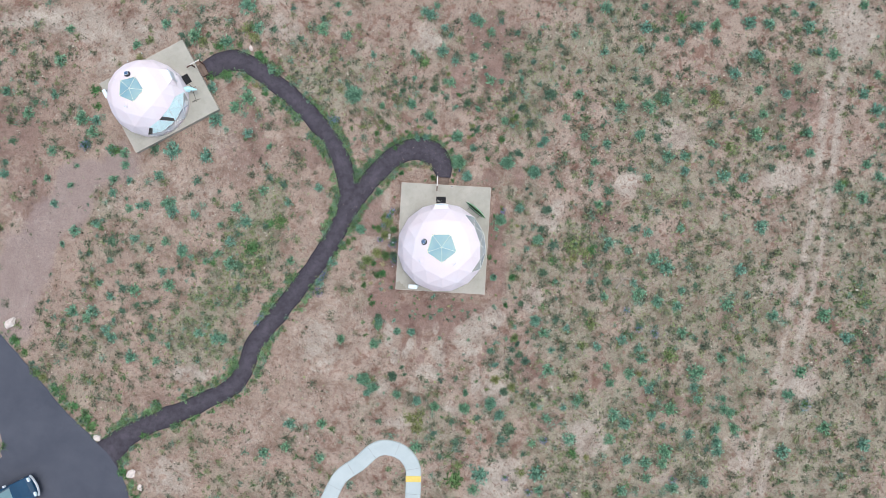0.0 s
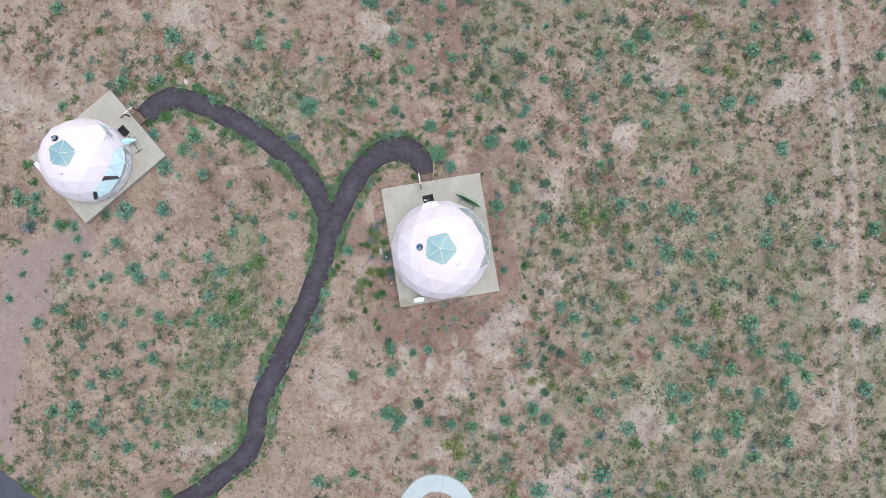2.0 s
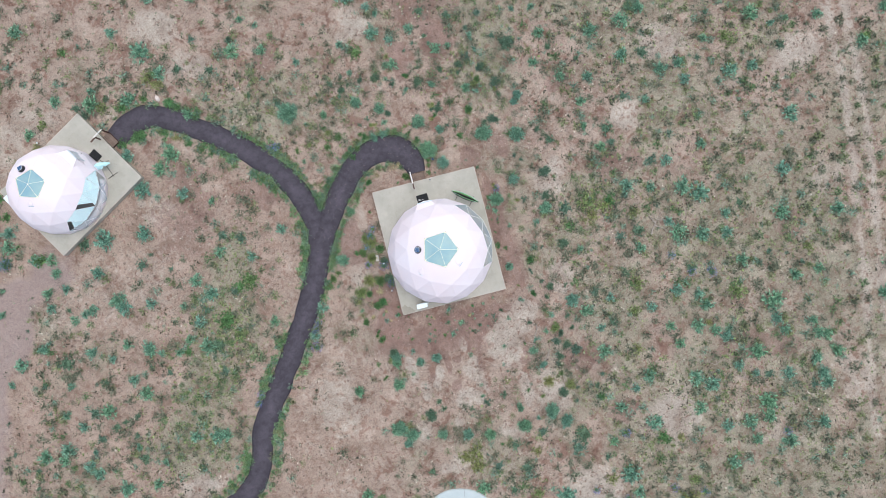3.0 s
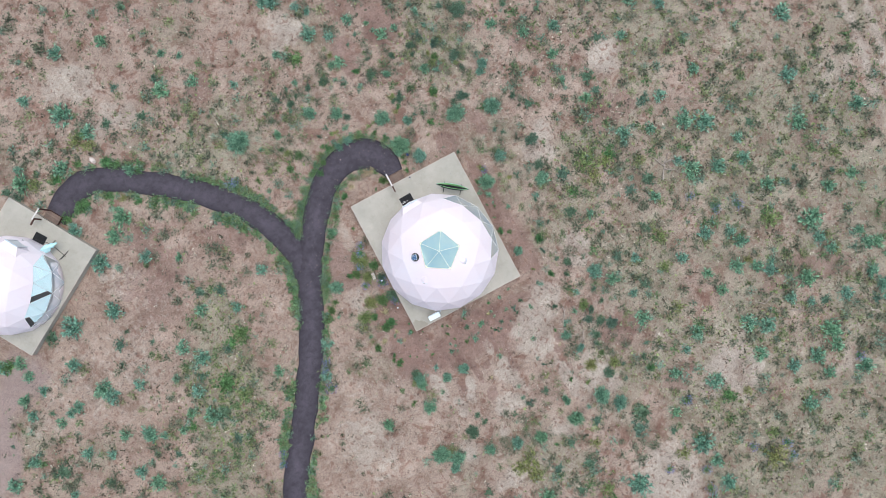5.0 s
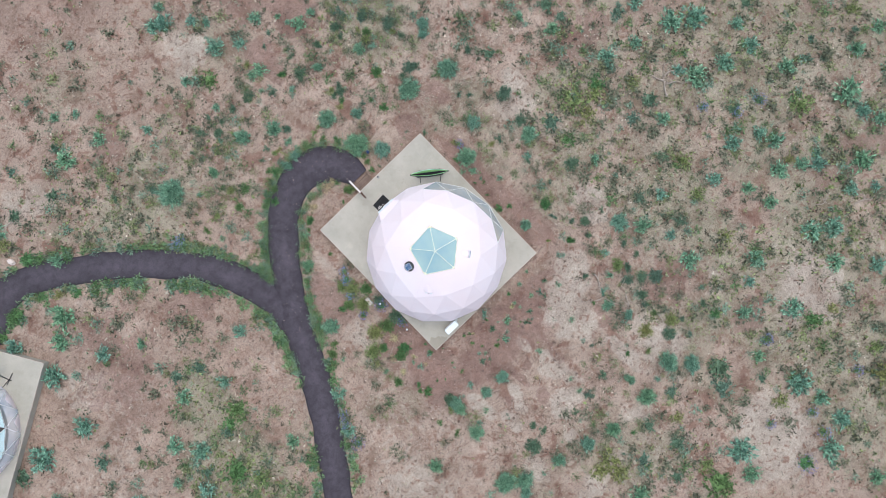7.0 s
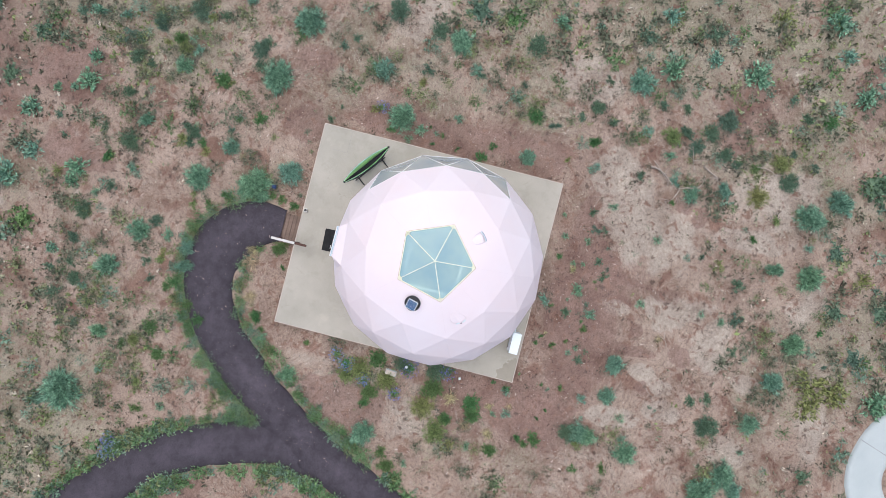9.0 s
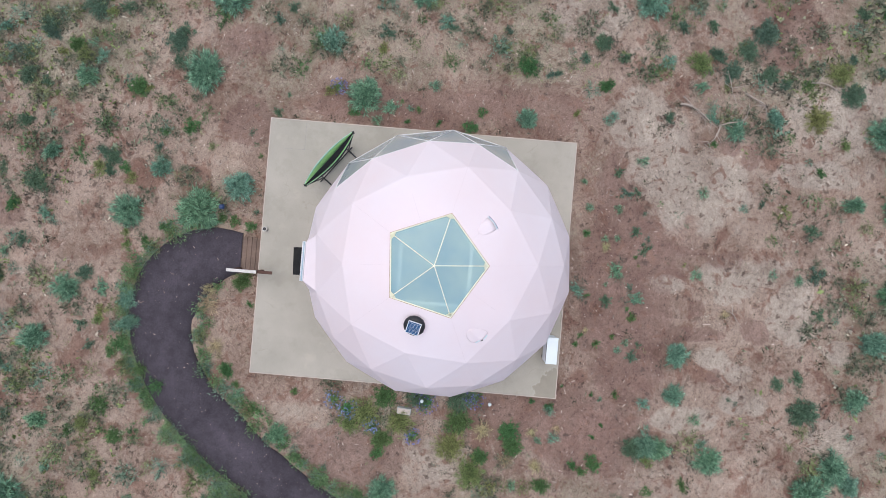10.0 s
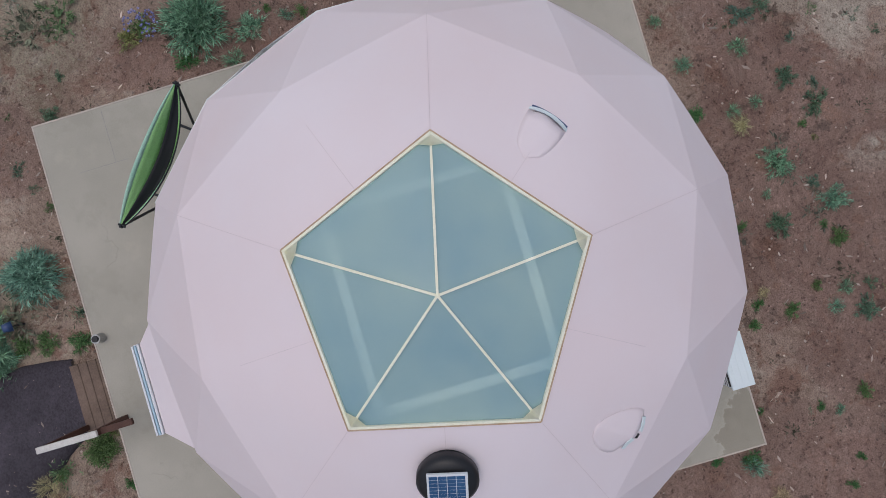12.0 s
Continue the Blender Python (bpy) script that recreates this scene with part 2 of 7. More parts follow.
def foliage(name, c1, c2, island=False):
    """Leaves: two greens by plant, in clumps that imitate shading within it, lighter and darker from leaf to leaf."""
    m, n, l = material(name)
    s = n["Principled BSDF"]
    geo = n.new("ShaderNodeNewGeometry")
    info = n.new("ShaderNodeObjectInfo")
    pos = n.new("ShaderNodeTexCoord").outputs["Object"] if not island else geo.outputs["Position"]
    # on single bushes the small clumps put light and shade into the colour
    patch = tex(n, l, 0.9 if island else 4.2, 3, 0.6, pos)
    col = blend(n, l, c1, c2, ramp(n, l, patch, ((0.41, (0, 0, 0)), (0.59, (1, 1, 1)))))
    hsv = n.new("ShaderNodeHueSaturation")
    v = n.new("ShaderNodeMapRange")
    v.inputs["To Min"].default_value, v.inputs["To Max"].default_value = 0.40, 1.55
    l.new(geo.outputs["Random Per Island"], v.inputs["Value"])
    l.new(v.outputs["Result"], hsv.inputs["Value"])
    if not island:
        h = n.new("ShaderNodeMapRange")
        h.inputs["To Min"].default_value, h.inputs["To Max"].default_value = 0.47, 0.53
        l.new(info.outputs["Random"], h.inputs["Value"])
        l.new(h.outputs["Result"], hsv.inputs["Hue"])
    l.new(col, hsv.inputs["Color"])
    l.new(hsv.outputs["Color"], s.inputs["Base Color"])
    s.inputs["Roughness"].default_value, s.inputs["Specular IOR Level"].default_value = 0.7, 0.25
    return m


def clear_film(name, tint, cover, rough, body, ior=1.5):
    """Clear plastic: lets part of the light through, the rest is a glossy tinted skin with uneven reflections painted
    into its colour.
    """
    m, n, l = material(name)
    s = n["Principled BSDF"]
    s.inputs["Base Color"].default_value = (*body, 1)
    s.inputs["Roughness"].default_value, s.inputs["IOR"].default_value = rough, ior
    pos = n.new("ShaderNodeTexCoord").outputs["Object"]
    # broad paler and darker patches of tint imitate uneven reflections of the sky
    col = blend(n, l, tuple(c * k for c, k in zip(body, (0.86, 0.93, 1.02))), tuple(min(1, c * k) for c, k in zip(body, (1.42, 1.26, 1.12))), ramp(n, l, tex(n, l, 0.7, 3, 0.5, pos), ((0.35, (0, 0, 0)), (0.65, (1, 1, 1)))))
    l.new(col, s.inputs["Base Color"])
    bump(n, l, tex(n, l, 1.2, 2, 0.5, pos), 0.08, 0.05, s)
    clear = n.new("ShaderNodeBsdfTransparent")
    clear.inputs["Color"].default_value = (*tint, 1)
    mix = n.new("ShaderNodeMixShader")
    mix.inputs["Fac"].default_value = cover
    l.new(clear.outputs[0], mix.inputs[1])
    l.new(s.outputs[0], mix.inputs[2])
    l.new(mix.outputs[0], n["Material Output"].inputs["Surface"])
    return m


WARM_EARTH, MUD = (0.322, 0.243, 0.190), (0.225, 0.150, 0.124)
SILT = (0.300, 0.235, 0.215)
RED_EARTH, TAN_EARTH, PALE_SAND, DAMP_EARTH, DRY_GRASS, CLOD = (0.228, 0.144, 0.110), (0.342, 0.268, 0.213), (0.388, 0.335, 0.276), (0.200, 0.124, 0.102), (0.255, 0.247, 0.176), (0.125, 0.092, 0.074)
SOIL = soil()
GRAVEL = cinder_gravel()
ASPHALT = surface("dark_asphalt", (0.072, 0.077, 0.098), (0.094, 0.099, 0.122), 0.35, 70.0, 0.85, 0.4, 0.01, spec=0.3, speck=0.25)
CONCRETE = stained_concrete()
PALE_CONCRETE = surface("pale_grey_concrete", (0.46, 0.515, 0.51), (0.52, 0.57, 0.56), 0.7, 50.0, 0.85, 0.15, 0.004, speck=0.08)
DRIP = surface("pale_slab_edge", (0.62, 0.55, 0.48), (0.5, 0.44, 0.38), 3.0, 40.0, 0.8, 0.1, 0.003, speck=0.1)
FABRIC = surface("white_dome_fabric", (0.88, 0.768, 0.790), (0.885, 0.815, 0.855), 0.35, 300.0, 0.55, 0.05, 0.001, spec=0.35, speck=0.02)
SEAM = surface("fabric_seam", (0.74, 0.655, 0.675), (0.80, 0.71, 0.73), 4.0, 90.0, 0.7, 0.1, 0.002, speck=0.08)
CREAM = surface("cream_frame", (0.92, 0.91, 0.70), (0.95, 0.95, 0.80), 5.0, 80.0, 0.5, 0.08, 0.002, speck=0.06)
RUST = surface("weathered_edging", (0.45, 0.30, 0.18), (0.6, 0.45, 0.3), 6.0, 80.0, 0.7, 0.2, 0.002, speck=0.15)
BLUE_STEEL = surface("pale_blue_steel", (0.36, 0.52, 0.62), (0.44, 0.60, 0.70), 3.0, 50.0, 0.35, 0.03, 0.002, speck=0.04)
WHITE_STEEL = surface("white_painted_steel", (0.78, 0.80, 0.82), (0.72, 0.75, 0.78), 2.0, 50.0, 0.4, 0.03, 0.002, speck=0.03)
FILM = clear_film("skylight_film", (0.80, 0.94, 0.96), 0.55, 0.16, (0.475, 0.745, 0.80))
WINDOW_FILM = clear_film("clear_window_film", (0.90, 0.95, 0.96), 0.42, 0.08, (0.70, 0.76, 0.79))
THIN_FILM = clear_film("thin_window_film", (0.98, 1.0, 1.0), 0.07, 0.05, (0.80, 0.96, 0.98), 1.5)
TOWEL = surface("pale_turquoise_towelling", (0.50, 0.80, 0.82), (0.62, 0.88, 0.89), 4.0, 80.0, 0.9, 0.3, 0.004, speck=0.08)
BLACK = surface("black_plastic", (0.012, 0.013, 0.016), (0.02, 0.021, 0.024), 4.0, 60.0, 0.45, 0.1, 0.002)
RUBBER = surface("black_door_mat", (0.012, 0.012, 0.013), (0.022, 0.022, 0.023), 4.0, 150.0, 0.95, 0.5, 0.005)
CELL = surface("solar_cell_blue", (0.025, 0.085, 0.20), (0.04, 0.12, 0.26), 9.0, 80.0, 0.15, 0.0, speck=0.05)
WOOD = surface("weathered_brown_wood", (0.14, 0.097, 0.072), (0.20, 0.14, 0.107), 3.0, 40.0, 0.8, 0.3, 0.004, vary=0.15)
DARK_WOOD = surface("dark_stained_wood", (0.07, 0.03, 0.02), (0.11, 0.05, 0.035), 4.0, 50.0, 0.7, 0.2, 0.003)
RAIL_PAINT = surface("weathered_white_paint", (0.74, 0.72, 0.68), (0.6, 0.57, 0.53), 9.0, 70.0, 0.6, 0.2, 0.003, speck=0.1)
LIME = surface("lime_green_nylon", (0.26, 0.54, 0.18), (0.34, 0.62, 0.26), 3.0, 60.0, 0.6, 0.2, 0.003)
# pale mint paints the highlights on the edges of the lime cloth
MINT_HIGHLIGHT = surface("mint_highlight_nylon", (0.42, 0.72, 0.56), (0.52, 0.80, 0.66), 5.0, 60.0, 0.6, 0.2, 0.003)
NAVY = surface("black_nylon", (0.010, 0.011, 0.016), (0.016, 0.017, 0.024), 3.0, 60.0, 0.7, 0.2, 0.003)
WHITE_PLASTIC = surface("white_plastic", (0.80, 0.89, 0.91), (0.77, 0.86, 0.88), 2.0, 40.0, 0.4, 0.02, 0.002, speck=0.02)
GREY_METAL = surface("galvanised_metal", (0.35, 0.36, 0.37), (0.45, 0.46, 0.47), 5.0, 60.0, 0.35, 0.05, 0.002, metal=0.9, speck=0.06)
BLUE_PLASTIC = surface("blue_plastic", (0.03, 0.06, 0.16), (0.05, 0.09, 0.22), 4.0, 60.0, 0.35, 0.02, 0.002)
STONE = surface("pale_boulder", (0.66, 0.56, 0.49), (0.80, 0.72, 0.66), 2.0, 20.0, 0.9, 0.6, 0.03)
YELLOW = surface("yellow_tactile_paint", (0.82, 0.62, 0.16), (0.76, 0.57, 0.14), 3.0, 40.0, 0.7, 0.3, 0.004)
PAINT = surface("dark_teal_car_paint", (0.006, 0.043, 0.095), (0.008, 0.052, 0.11), 1.0, 200.0, 0.18, 0.0, speck=0.02)
GLASS_DARK = surface("tinted_car_glass", (0.05, 0.16, 0.20), (0.06, 0.18, 0.22), 1.0, 100.0, 0.08, 0.0, speck=0.02)
DEADWOOD = surface("bleached_dead_wood", (0.36, 0.30, 0.25), (0.46, 0.40, 0.34), 4.0, 40.0, 0.9, 0.5, 0.01)
CANVAS = surface("cream_canvas", (0.86, 0.80, 0.66), (0.90, 0.85, 0.72), 3.0, 60.0, 0.9, 0.1, 0.003, speck=0.05)
RAIL_WHITE = surface("white_painted_strut", (0.86, 0.87, 0.87), (0.80, 0.81, 0.82), 3.0, 50.0, 0.5, 0.02, 0.002, speck=0.03)
CURTAIN = surface("white_curtain", (0.76, 0.96, 0.97), (0.82, 0.97, 0.98), 2.0, 60.0, 0.9, 0.2, 0.005, speck=0.03)
PLANK = surface("interior_wood_floor", (0.16, 0.12, 0.09), (0.2, 0.15, 0.11), 1.0, 30.0, 0.5, 0.1, 0.003)
# greens set wide apart, to imitate the shading inside a bush
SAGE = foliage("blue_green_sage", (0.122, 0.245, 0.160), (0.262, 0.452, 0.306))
GREEN = foliage("green_leaves", (0.085, 0.17, 0.06), (0.13, 0.235, 0.09))
OLIVE = foliage("yellow_green_leaves", (0.185, 0.235, 0.085), (0.270, 0.305, 0.125))
DARK = foliage("dark_green_leaves", (0.096, 0.165, 0.105), (0.142, 0.225, 0.150))
STRAW = foliage("straw_stems", (0.40, 0.34, 0.19), (0.48, 0.42, 0.26))
PURPLE = foliage("violet_blue_petals", (0.15, 0.18, 0.36), (0.21, 0.24, 0.44))
SCRUB_MATS = [foliage("scrub_sage", (0.150, 0.235, 0.165), (0.205, 0.305, 0.220), True), foliage("scrub_green", (0.105, 0.175, 0.075), (0.150, 0.225, 0.105), True),
              foliage("scrub_grey", (0.130, 0.145, 0.095), (0.180, 0.195, 0.132), True), foliage("scrub_olive", (0.185, 0.215, 0.098), (0.235, 0.262, 0.135), True)]
TUFT = foliage("dry_tufts", (0.26, 0.27, 0.175), (0.20, 0.245, 0.158), True)
PALE_TUFT = foliage("bleached_grass", (0.42, 0.385, 0.30), (0.50, 0.45, 0.36), True)
LITTER = foliage("dead_stem_litter", (0.125, 0.105, 0.082), (0.15, 0.155, 0.115), True)
SPECK = foliage("dark_dead_tufts", (0.088, 0.076, 0.052), (0.110, 0.116, 0.074), True)
GREEN_TUFT = foliage("green_tufts", (0.19, 0.255, 0.09), (0.26, 0.31, 0.13), True)


# ---- building helpers ----
def part(name, bm, mat, parent=None, label="", smooth=False):
    me = bpy.data.meshes.new(name)
    bm.normal_update()
    bm.to_mesh(me)
    bm.free()
    for m in mat if isinstance(mat, (list, tuple)) else [mat]:
        me.materials.append(m)
    if smooth:
        me.polygons.foreach_set("use_smooth", [True] * len(me.polygons))
    ob = new(name, me)
    if parent is not None:
        ob.parent = parent
    if label:
        ob["label"] = label
    return ob


def thing(name, m, label, category, group="", kind=""):
    ob = new(name)
    ob.empty_display_size = 0.2
    ob.matrix_world = m
    return tagged(ob, label, category, group, kind)


def slab(bm, x0, x1, y0, y1, z0, z1, bevel=0.0, m=None):
    geo = bmesh.ops.create_cube(bm, size=1.0)["verts"]
    bmesh.ops.scale(bm, verts=geo, vec=(x1 - x0, y1 - y0, z1 - z0))
    bmesh.ops.translate(bm, verts=geo, vec=((x0 + x1) / 2, (y0 + y1) / 2, (z0 + z1) / 2))
    if bevel:
        edges = list({e for v in geo for e in v.link_edges})
        geo = bmesh.ops.bevel(bm, geom=edges, offset=bevel, segments=2, affect="EDGES", profile=0.5)["verts"]
    if m is not None:
        bmesh.ops.transform(bm, matrix=m, verts=[v for v in geo if v.is_valid])
    return bm


def cone(bm, a, b, r1, r2, seg=12):
    """A tapered rod from a to b."""
    a, b = Vector(a), Vector(b)
    m = Matrix.Translation((a + b) / 2) @ (b - a).to_track_quat("Z", "Y").to_matrix().to_4x4()
    bmesh.ops.create_cone(bm, cap_ends=True, segments=seg, radius1=r1, radius2=r2, depth=(b - a).length, matrix=m)
    return bm


def strip(bm, a, b, width, thick, up):
    """A flat bar from a to b, lying across up."""
    a, b, up = Vector(a), Vector(b), Vector(up).normalized()
    along = (b - a).normalized()
    side = along.cross(up).normalized()
    up = side.cross(along)
    vs = []
    for p in (a, b):
        for i, j in ((-1, -1), (1, -1), (1, 1), (-1, 1)):
            vs.append(bm.verts.new(p + side * i * width / 2 + up * j * thick / 2))
    for q in ((0, 1, 2, 3), (7, 6, 5, 4), (0, 4, 5, 1), (1, 5, 6, 2), (2, 6, 7, 3), (3, 7, 4, 0)):
        bm.faces.new([vs[k] for k in q])
    return bm


def np_mesh(name, verts, faces, mat):
    me = bpy.data.meshes.new(name)
    verts, faces = np.asarray(verts, np.float32), np.asarray(faces, np.int32)
    k = faces.shape[1]
    me.vertices.add(len(verts))
    me.vertices.foreach_set("co", verts.ravel())
    me.loops.add(faces.size)
    me.loops.foreach_set("vertex_index", faces.ravel())
    me.polygons.add(len(faces))
    me.polygons.foreach_set("loop_start", np.arange(0, faces.size, k, dtype=np.int32))
    me.polygons.foreach_set("loop_total", np.full(len(faces), k, np.int32))
    me.update(calc_edges=True)
    me.validate()
    for m in mat if isinstance(mat, (list, tuple)) else [mat]:
        me.materials.append(m)
    return me


def lattice_noise(x, y, scale, seed):
    """Smooth noise from 0 to 1 with a period of 256 cells."""
    tab = np.random.RandomState(seed).rand(256, 256)
    x, y = np.asarray(x) / scale + 1000.3, np.asarray(y) / scale + 1000.7
    i, j = np.floor(x).astype(int), np.floor(y).astype(int)
    u, v = x - i, y - j
    u, v = u * u * (3 - 2 * u), v * v * (3 - 2 * v)
    g = lambda a, b: tab[a % 256, b % 256]
    return (g(i, j) * (1 - u) + g(i + 1, j) * u) * (1 - v) + (g(i, j + 1) * (1 - u) + g(i + 1, j + 1) * u) * v


def rough_noise(x, y, scale, seed):
    return sum(lattice_noise(x, y, scale / 2 ** k, seed + k) * 0.5 ** (k + 1) for k in range(4)) / 0.9375


def spline(points, step=0.25):
    """A smooth line through the points (Catmull-Rom), sampled evenly; columns after the first two ride along."""
    p = np.array(points, float)
    p = np.vstack([2 * p[0] - p[1], p, 2 * p[-1] - p[-2]])
    out = []
    for k in range(1, len(p) - 2):
        n = max(2, int(np.hypot(*(p[k + 1] - p[k])[:2]) / step))
        for s in np.arange(n) / n:
            out.append(0.5 * (2 * p[k] + (p[k + 1] - p[k - 1]) * s + (2 * p[k - 1] - 5 * p[k] + 4 * p[k + 1] - p[k + 2]) * s * s
                              + (3 * p[k] - p[k - 1] - 3 * p[k + 1] + p[k + 2]) * s ** 3))
    out.append(p[-2])
    return np.array(out)


def ribbon(name, line, z, mat, jitter, seed, thick=0.05):
    """A path of its own width along a line (x, y, half width), with a crowned top and uneven edges."""
    line = np.asarray(line)
    d = np.gradient(line[:, :2], axis=0)
    d /= np.linalg.norm(d, axis=1)[:, None]
    side = np.stack([d[:, 1], -d[:, 0]], 1)
    rnd = np.random.RandomState(seed)
    s = np.arange(len(line)) * 0.25
    cross = (-1.04, -1.0, -0.8, -0.4, 0.0, 0.4, 0.8, 1.0, 1.04)
    verts = []
    for k, c in enumerate(cross):
        w = line[:, 2] * c + np.sign(c) * (abs(c) >= 1) * jitter * (rough_noise(s, s * 0 + (5.0 if c > 0 else 9.0), 1.2, seed) - 0.5) * 2
        zz = np.full(len(line), z) - (thick + 0.02 if abs(c) > 1 else 0.0) - 0.015 * c * c
        verts.append(np.column_stack([line[:, :2] + side * w[:, None], zz]))
    verts = np.concatenate(verts)
    n, faces = len(line), []
    for k in range(len(cross) - 1):
        for i in range(n - 1):
            faces.append((k * n + i, (k + 1) * n + i, (k + 1) * n + i + 1, k * n + i + 1))
    me = np_mesh(name, verts, np.array(faces)[:, ::-1], mat)
    wear = np.repeat(np.clip(1.0 - np.abs(cross), 0, 1), n) * 1.25
    me.attributes.new("wear", "FLOAT", "POINT").data.foreach_set("value", np.clip(wear, 0, 1).astype(np.float32))
    return new(name, me)


# ---- plan ----
HALF_W, HALF_L, DECK = 3.81, 4.57, 0.40
SITES = [(pose(0, 0, 0), 1.0), (pose(-24.97, 10.68, 0, 0, 0, -58.93), 0.876)]
PATH_A = spline([(-28.5, -21.1, 1.6), (-27.9, -20.3, 1.3), (-26.75, -19.06, 1.0), (-25.09, -17.95, 0.86), (-21.75, -16.24, 0.80), (-17.94, -14.23, 0.78), (-16.47, -12.38, 0.78), (-15.72, -10.13, 0.78), (-13.75, -7.2, 0.78),
                 (-11.62, -4.1, 0.78), (-9.97, -1.46, 0.80), (-8.85, 0.9, 0.84), (-8.33, 2.96, 0.86), (-8.75, 5.0, 0.82), (-9.59, 6.98, 0.80), (-10.49, 8.35, 0.80), (-11.85, 9.75, 0.80), (-13.2, 10.95, 0.80),
                 (-14.62, 12.05, 0.80), (-16.1, 13.15, 0.80), (-17.6, 13.98, 0.82), (-18.77, 14.22, 0.86), (-19.9, 13.95, 0.9), (-20.9, 13.45, 0.85), (-21.5, 13.1, 0.75)])
PATH_B = spline([(-9.1, 0.4, 0.7), (-8.17, 2.2, 0.80), (-6.9, 4.15, 0.82), (-5.55, 5.85, 0.84), (-4.3, 6.95, 0.88), (-3.0, 7.5, 0.94), (-1.7, 7.42, 0.98), (-0.75, 6.7, 0.92), (-0.35, 5.9, 0.75), (-0.30, 5.25, 0.6)])
SIDEWALK = spline([(-9.9, -28.0, 0.65), (-9.3, -25.0, 0.65), (-8.51, -22.97, 0.65), (-7.62, -21.1, 0.65), (-6.1, -19.85, 0.65), (-4.86, -18.65, 0.65), (-3.75, -18.31, 0.65), (-2.35, -18.72, 0.65), (-1.5, -19.75, 0.65),
                   (-1.33, -20.86, 0.65), (-1.30, -22.52, 0.65), (-1.4, -25.0, 0.65), (-1.6, -28.0, 0.65)])
ROAD_EDGE = spline([(-52.0, 6.0), (-44.0, -4.0), (-37.8, -10.5), (-35.46, -12.83), (-32.06, -16.55), (-29.21, -19.07), (-27.4, -20.9), (-26.3, -22.6), (-25.7, -25.5), (-25.4, -30.0), (-25.2, -45.0)], 0.5)
ISLAND = (-38.6, -20.3)
PALE = [(5.7, -12.4, 1.0, 0.8), (13.5, -16.3, 1.4, 1.4), (6.7, -20.9, 2.0, 1.4), (9.0, 2.3, 0.8, 0.8), (15.2, 5.7, 0.9, 0.9), (-16.4, 20.5, 1.2, 1.2), (-2.8, 16.8, 1.1, 1.1), (3.9, -8.2, 0.7, 0.4), (2.6, -7.4, 0.4, 0.5),
        (2.6, -9.4, 0.5, 0.5), (9.9, -11.9, 0.6, 0.6), (0.5, -10.8, 0.6, 0.5), (2.2, -13.6, 1.0, 0.5), (-1.9, -15.7, 1.0, 0.6), (19.1, 9.8, 1.1, 1.1), (31.1, -11.1, 1.2, 1.2), (28.9, 7.2, 1.4, 0.9), (34.1, 20.1, 1.6, 2.0),
        (-14.9, 17.7, 1.6, 0.9), (-35.3, 16.5, 4.4, 1.0), (-20.7, -13.1, 1.6, 0.8)]
BARE = [(-27.6, 15.6, 4.0, 3.6), (-35.3, -2.0, 2.9, 5.8), (-12.0, 1.3, 1.7, 2.9), (-22.4, 3.1, 5.8, 2.9), (-9.9, -9.3, 2.4, 3.9), (-3.6, -8.9, 3.9, 1.9), (-13.9, -15.4, 2.9, 2.4), (-21.2, 8.3, 1.3, 1.3), (-22.9, -21.4, 2.4, 1.9), (2.0, -8.2, 1.7, 2.2), (-6.2, 1.5, 1.2, 3.0)]
DAMP = [(4.6, 0.0, 0.8, 5.0), (0.2, -6.1, 5.2, 1.5), (-5.0, -3.5, 1.2, 2.5), (2.5, 18.0, 4.5, 2.4), (-3.0, 24.5, 8.0, 3.5), (30.3, 13.6, 2.6, 1.8), (-4.4, -2.6, 0.6, 1.9), (-36.9, 9.6, 3.9, 2.9), (25.2, -10.0, 2.9, 1.9), (-18.1, 4.9, 2.4, 1.5), (6.3, 5.5, 2.0, 1.4)]
GRASSY = [(-17.6, -3.9, 3.6, 3.0), (-18.3, -7.8, 3.5, 2.6), (36.3, -2.0, 2.9, 2.2), (8.7, -2.8, 3.0, 2.4), (10.5, 15.3, 5.8, 2.9), (11.9, -0.1, 2.9, 1.5), (-7.7, 11.3, 3.9, 2.9), (1.3, -16.9, 2.9, 1.9), (9.4, -13.9, 4.0, 1.6),
          (16.4, -17.8, 5.8, 2.6), (22.1, 7.3, 5.8, 5.8), (22.8, -3.3, 7.3, 3.9), (-22.6, -9.6, 3.9, 2.9), (-6.3, 0.7, 0.8, 0.8), (-6.9, -2.3, 0.8, 0.8), (-11.8, 15.0, 2.9, 2.9), (18.5, -14.5, 4.0, 2.5), (5.0, 11.5, 4.0, 2.0)]
THICK = [(-15.4, 1.8, 1.4, 2.0), (-16.3, -2.0, 1.9, 2.2), (-18.4, -5.8, 1.9, 2.2), (-20.6, -9.6, 1.7, 1.9), (35.8, -2.2, 1.2, 1.4), (11.6, 0.3, 0.8, 0.6), (24.2, 2.5, 0.9, 0.7)]
WASH = spline([(-37.5, -10.0, 1.2), (-36.8, -6.0, 1.7), (-34.9, -2.1, 1.7), (-32.8, 0.9, 1.5), (-30.6, 3.4, 1.2), (-28.4, 4.9, 0.8)])
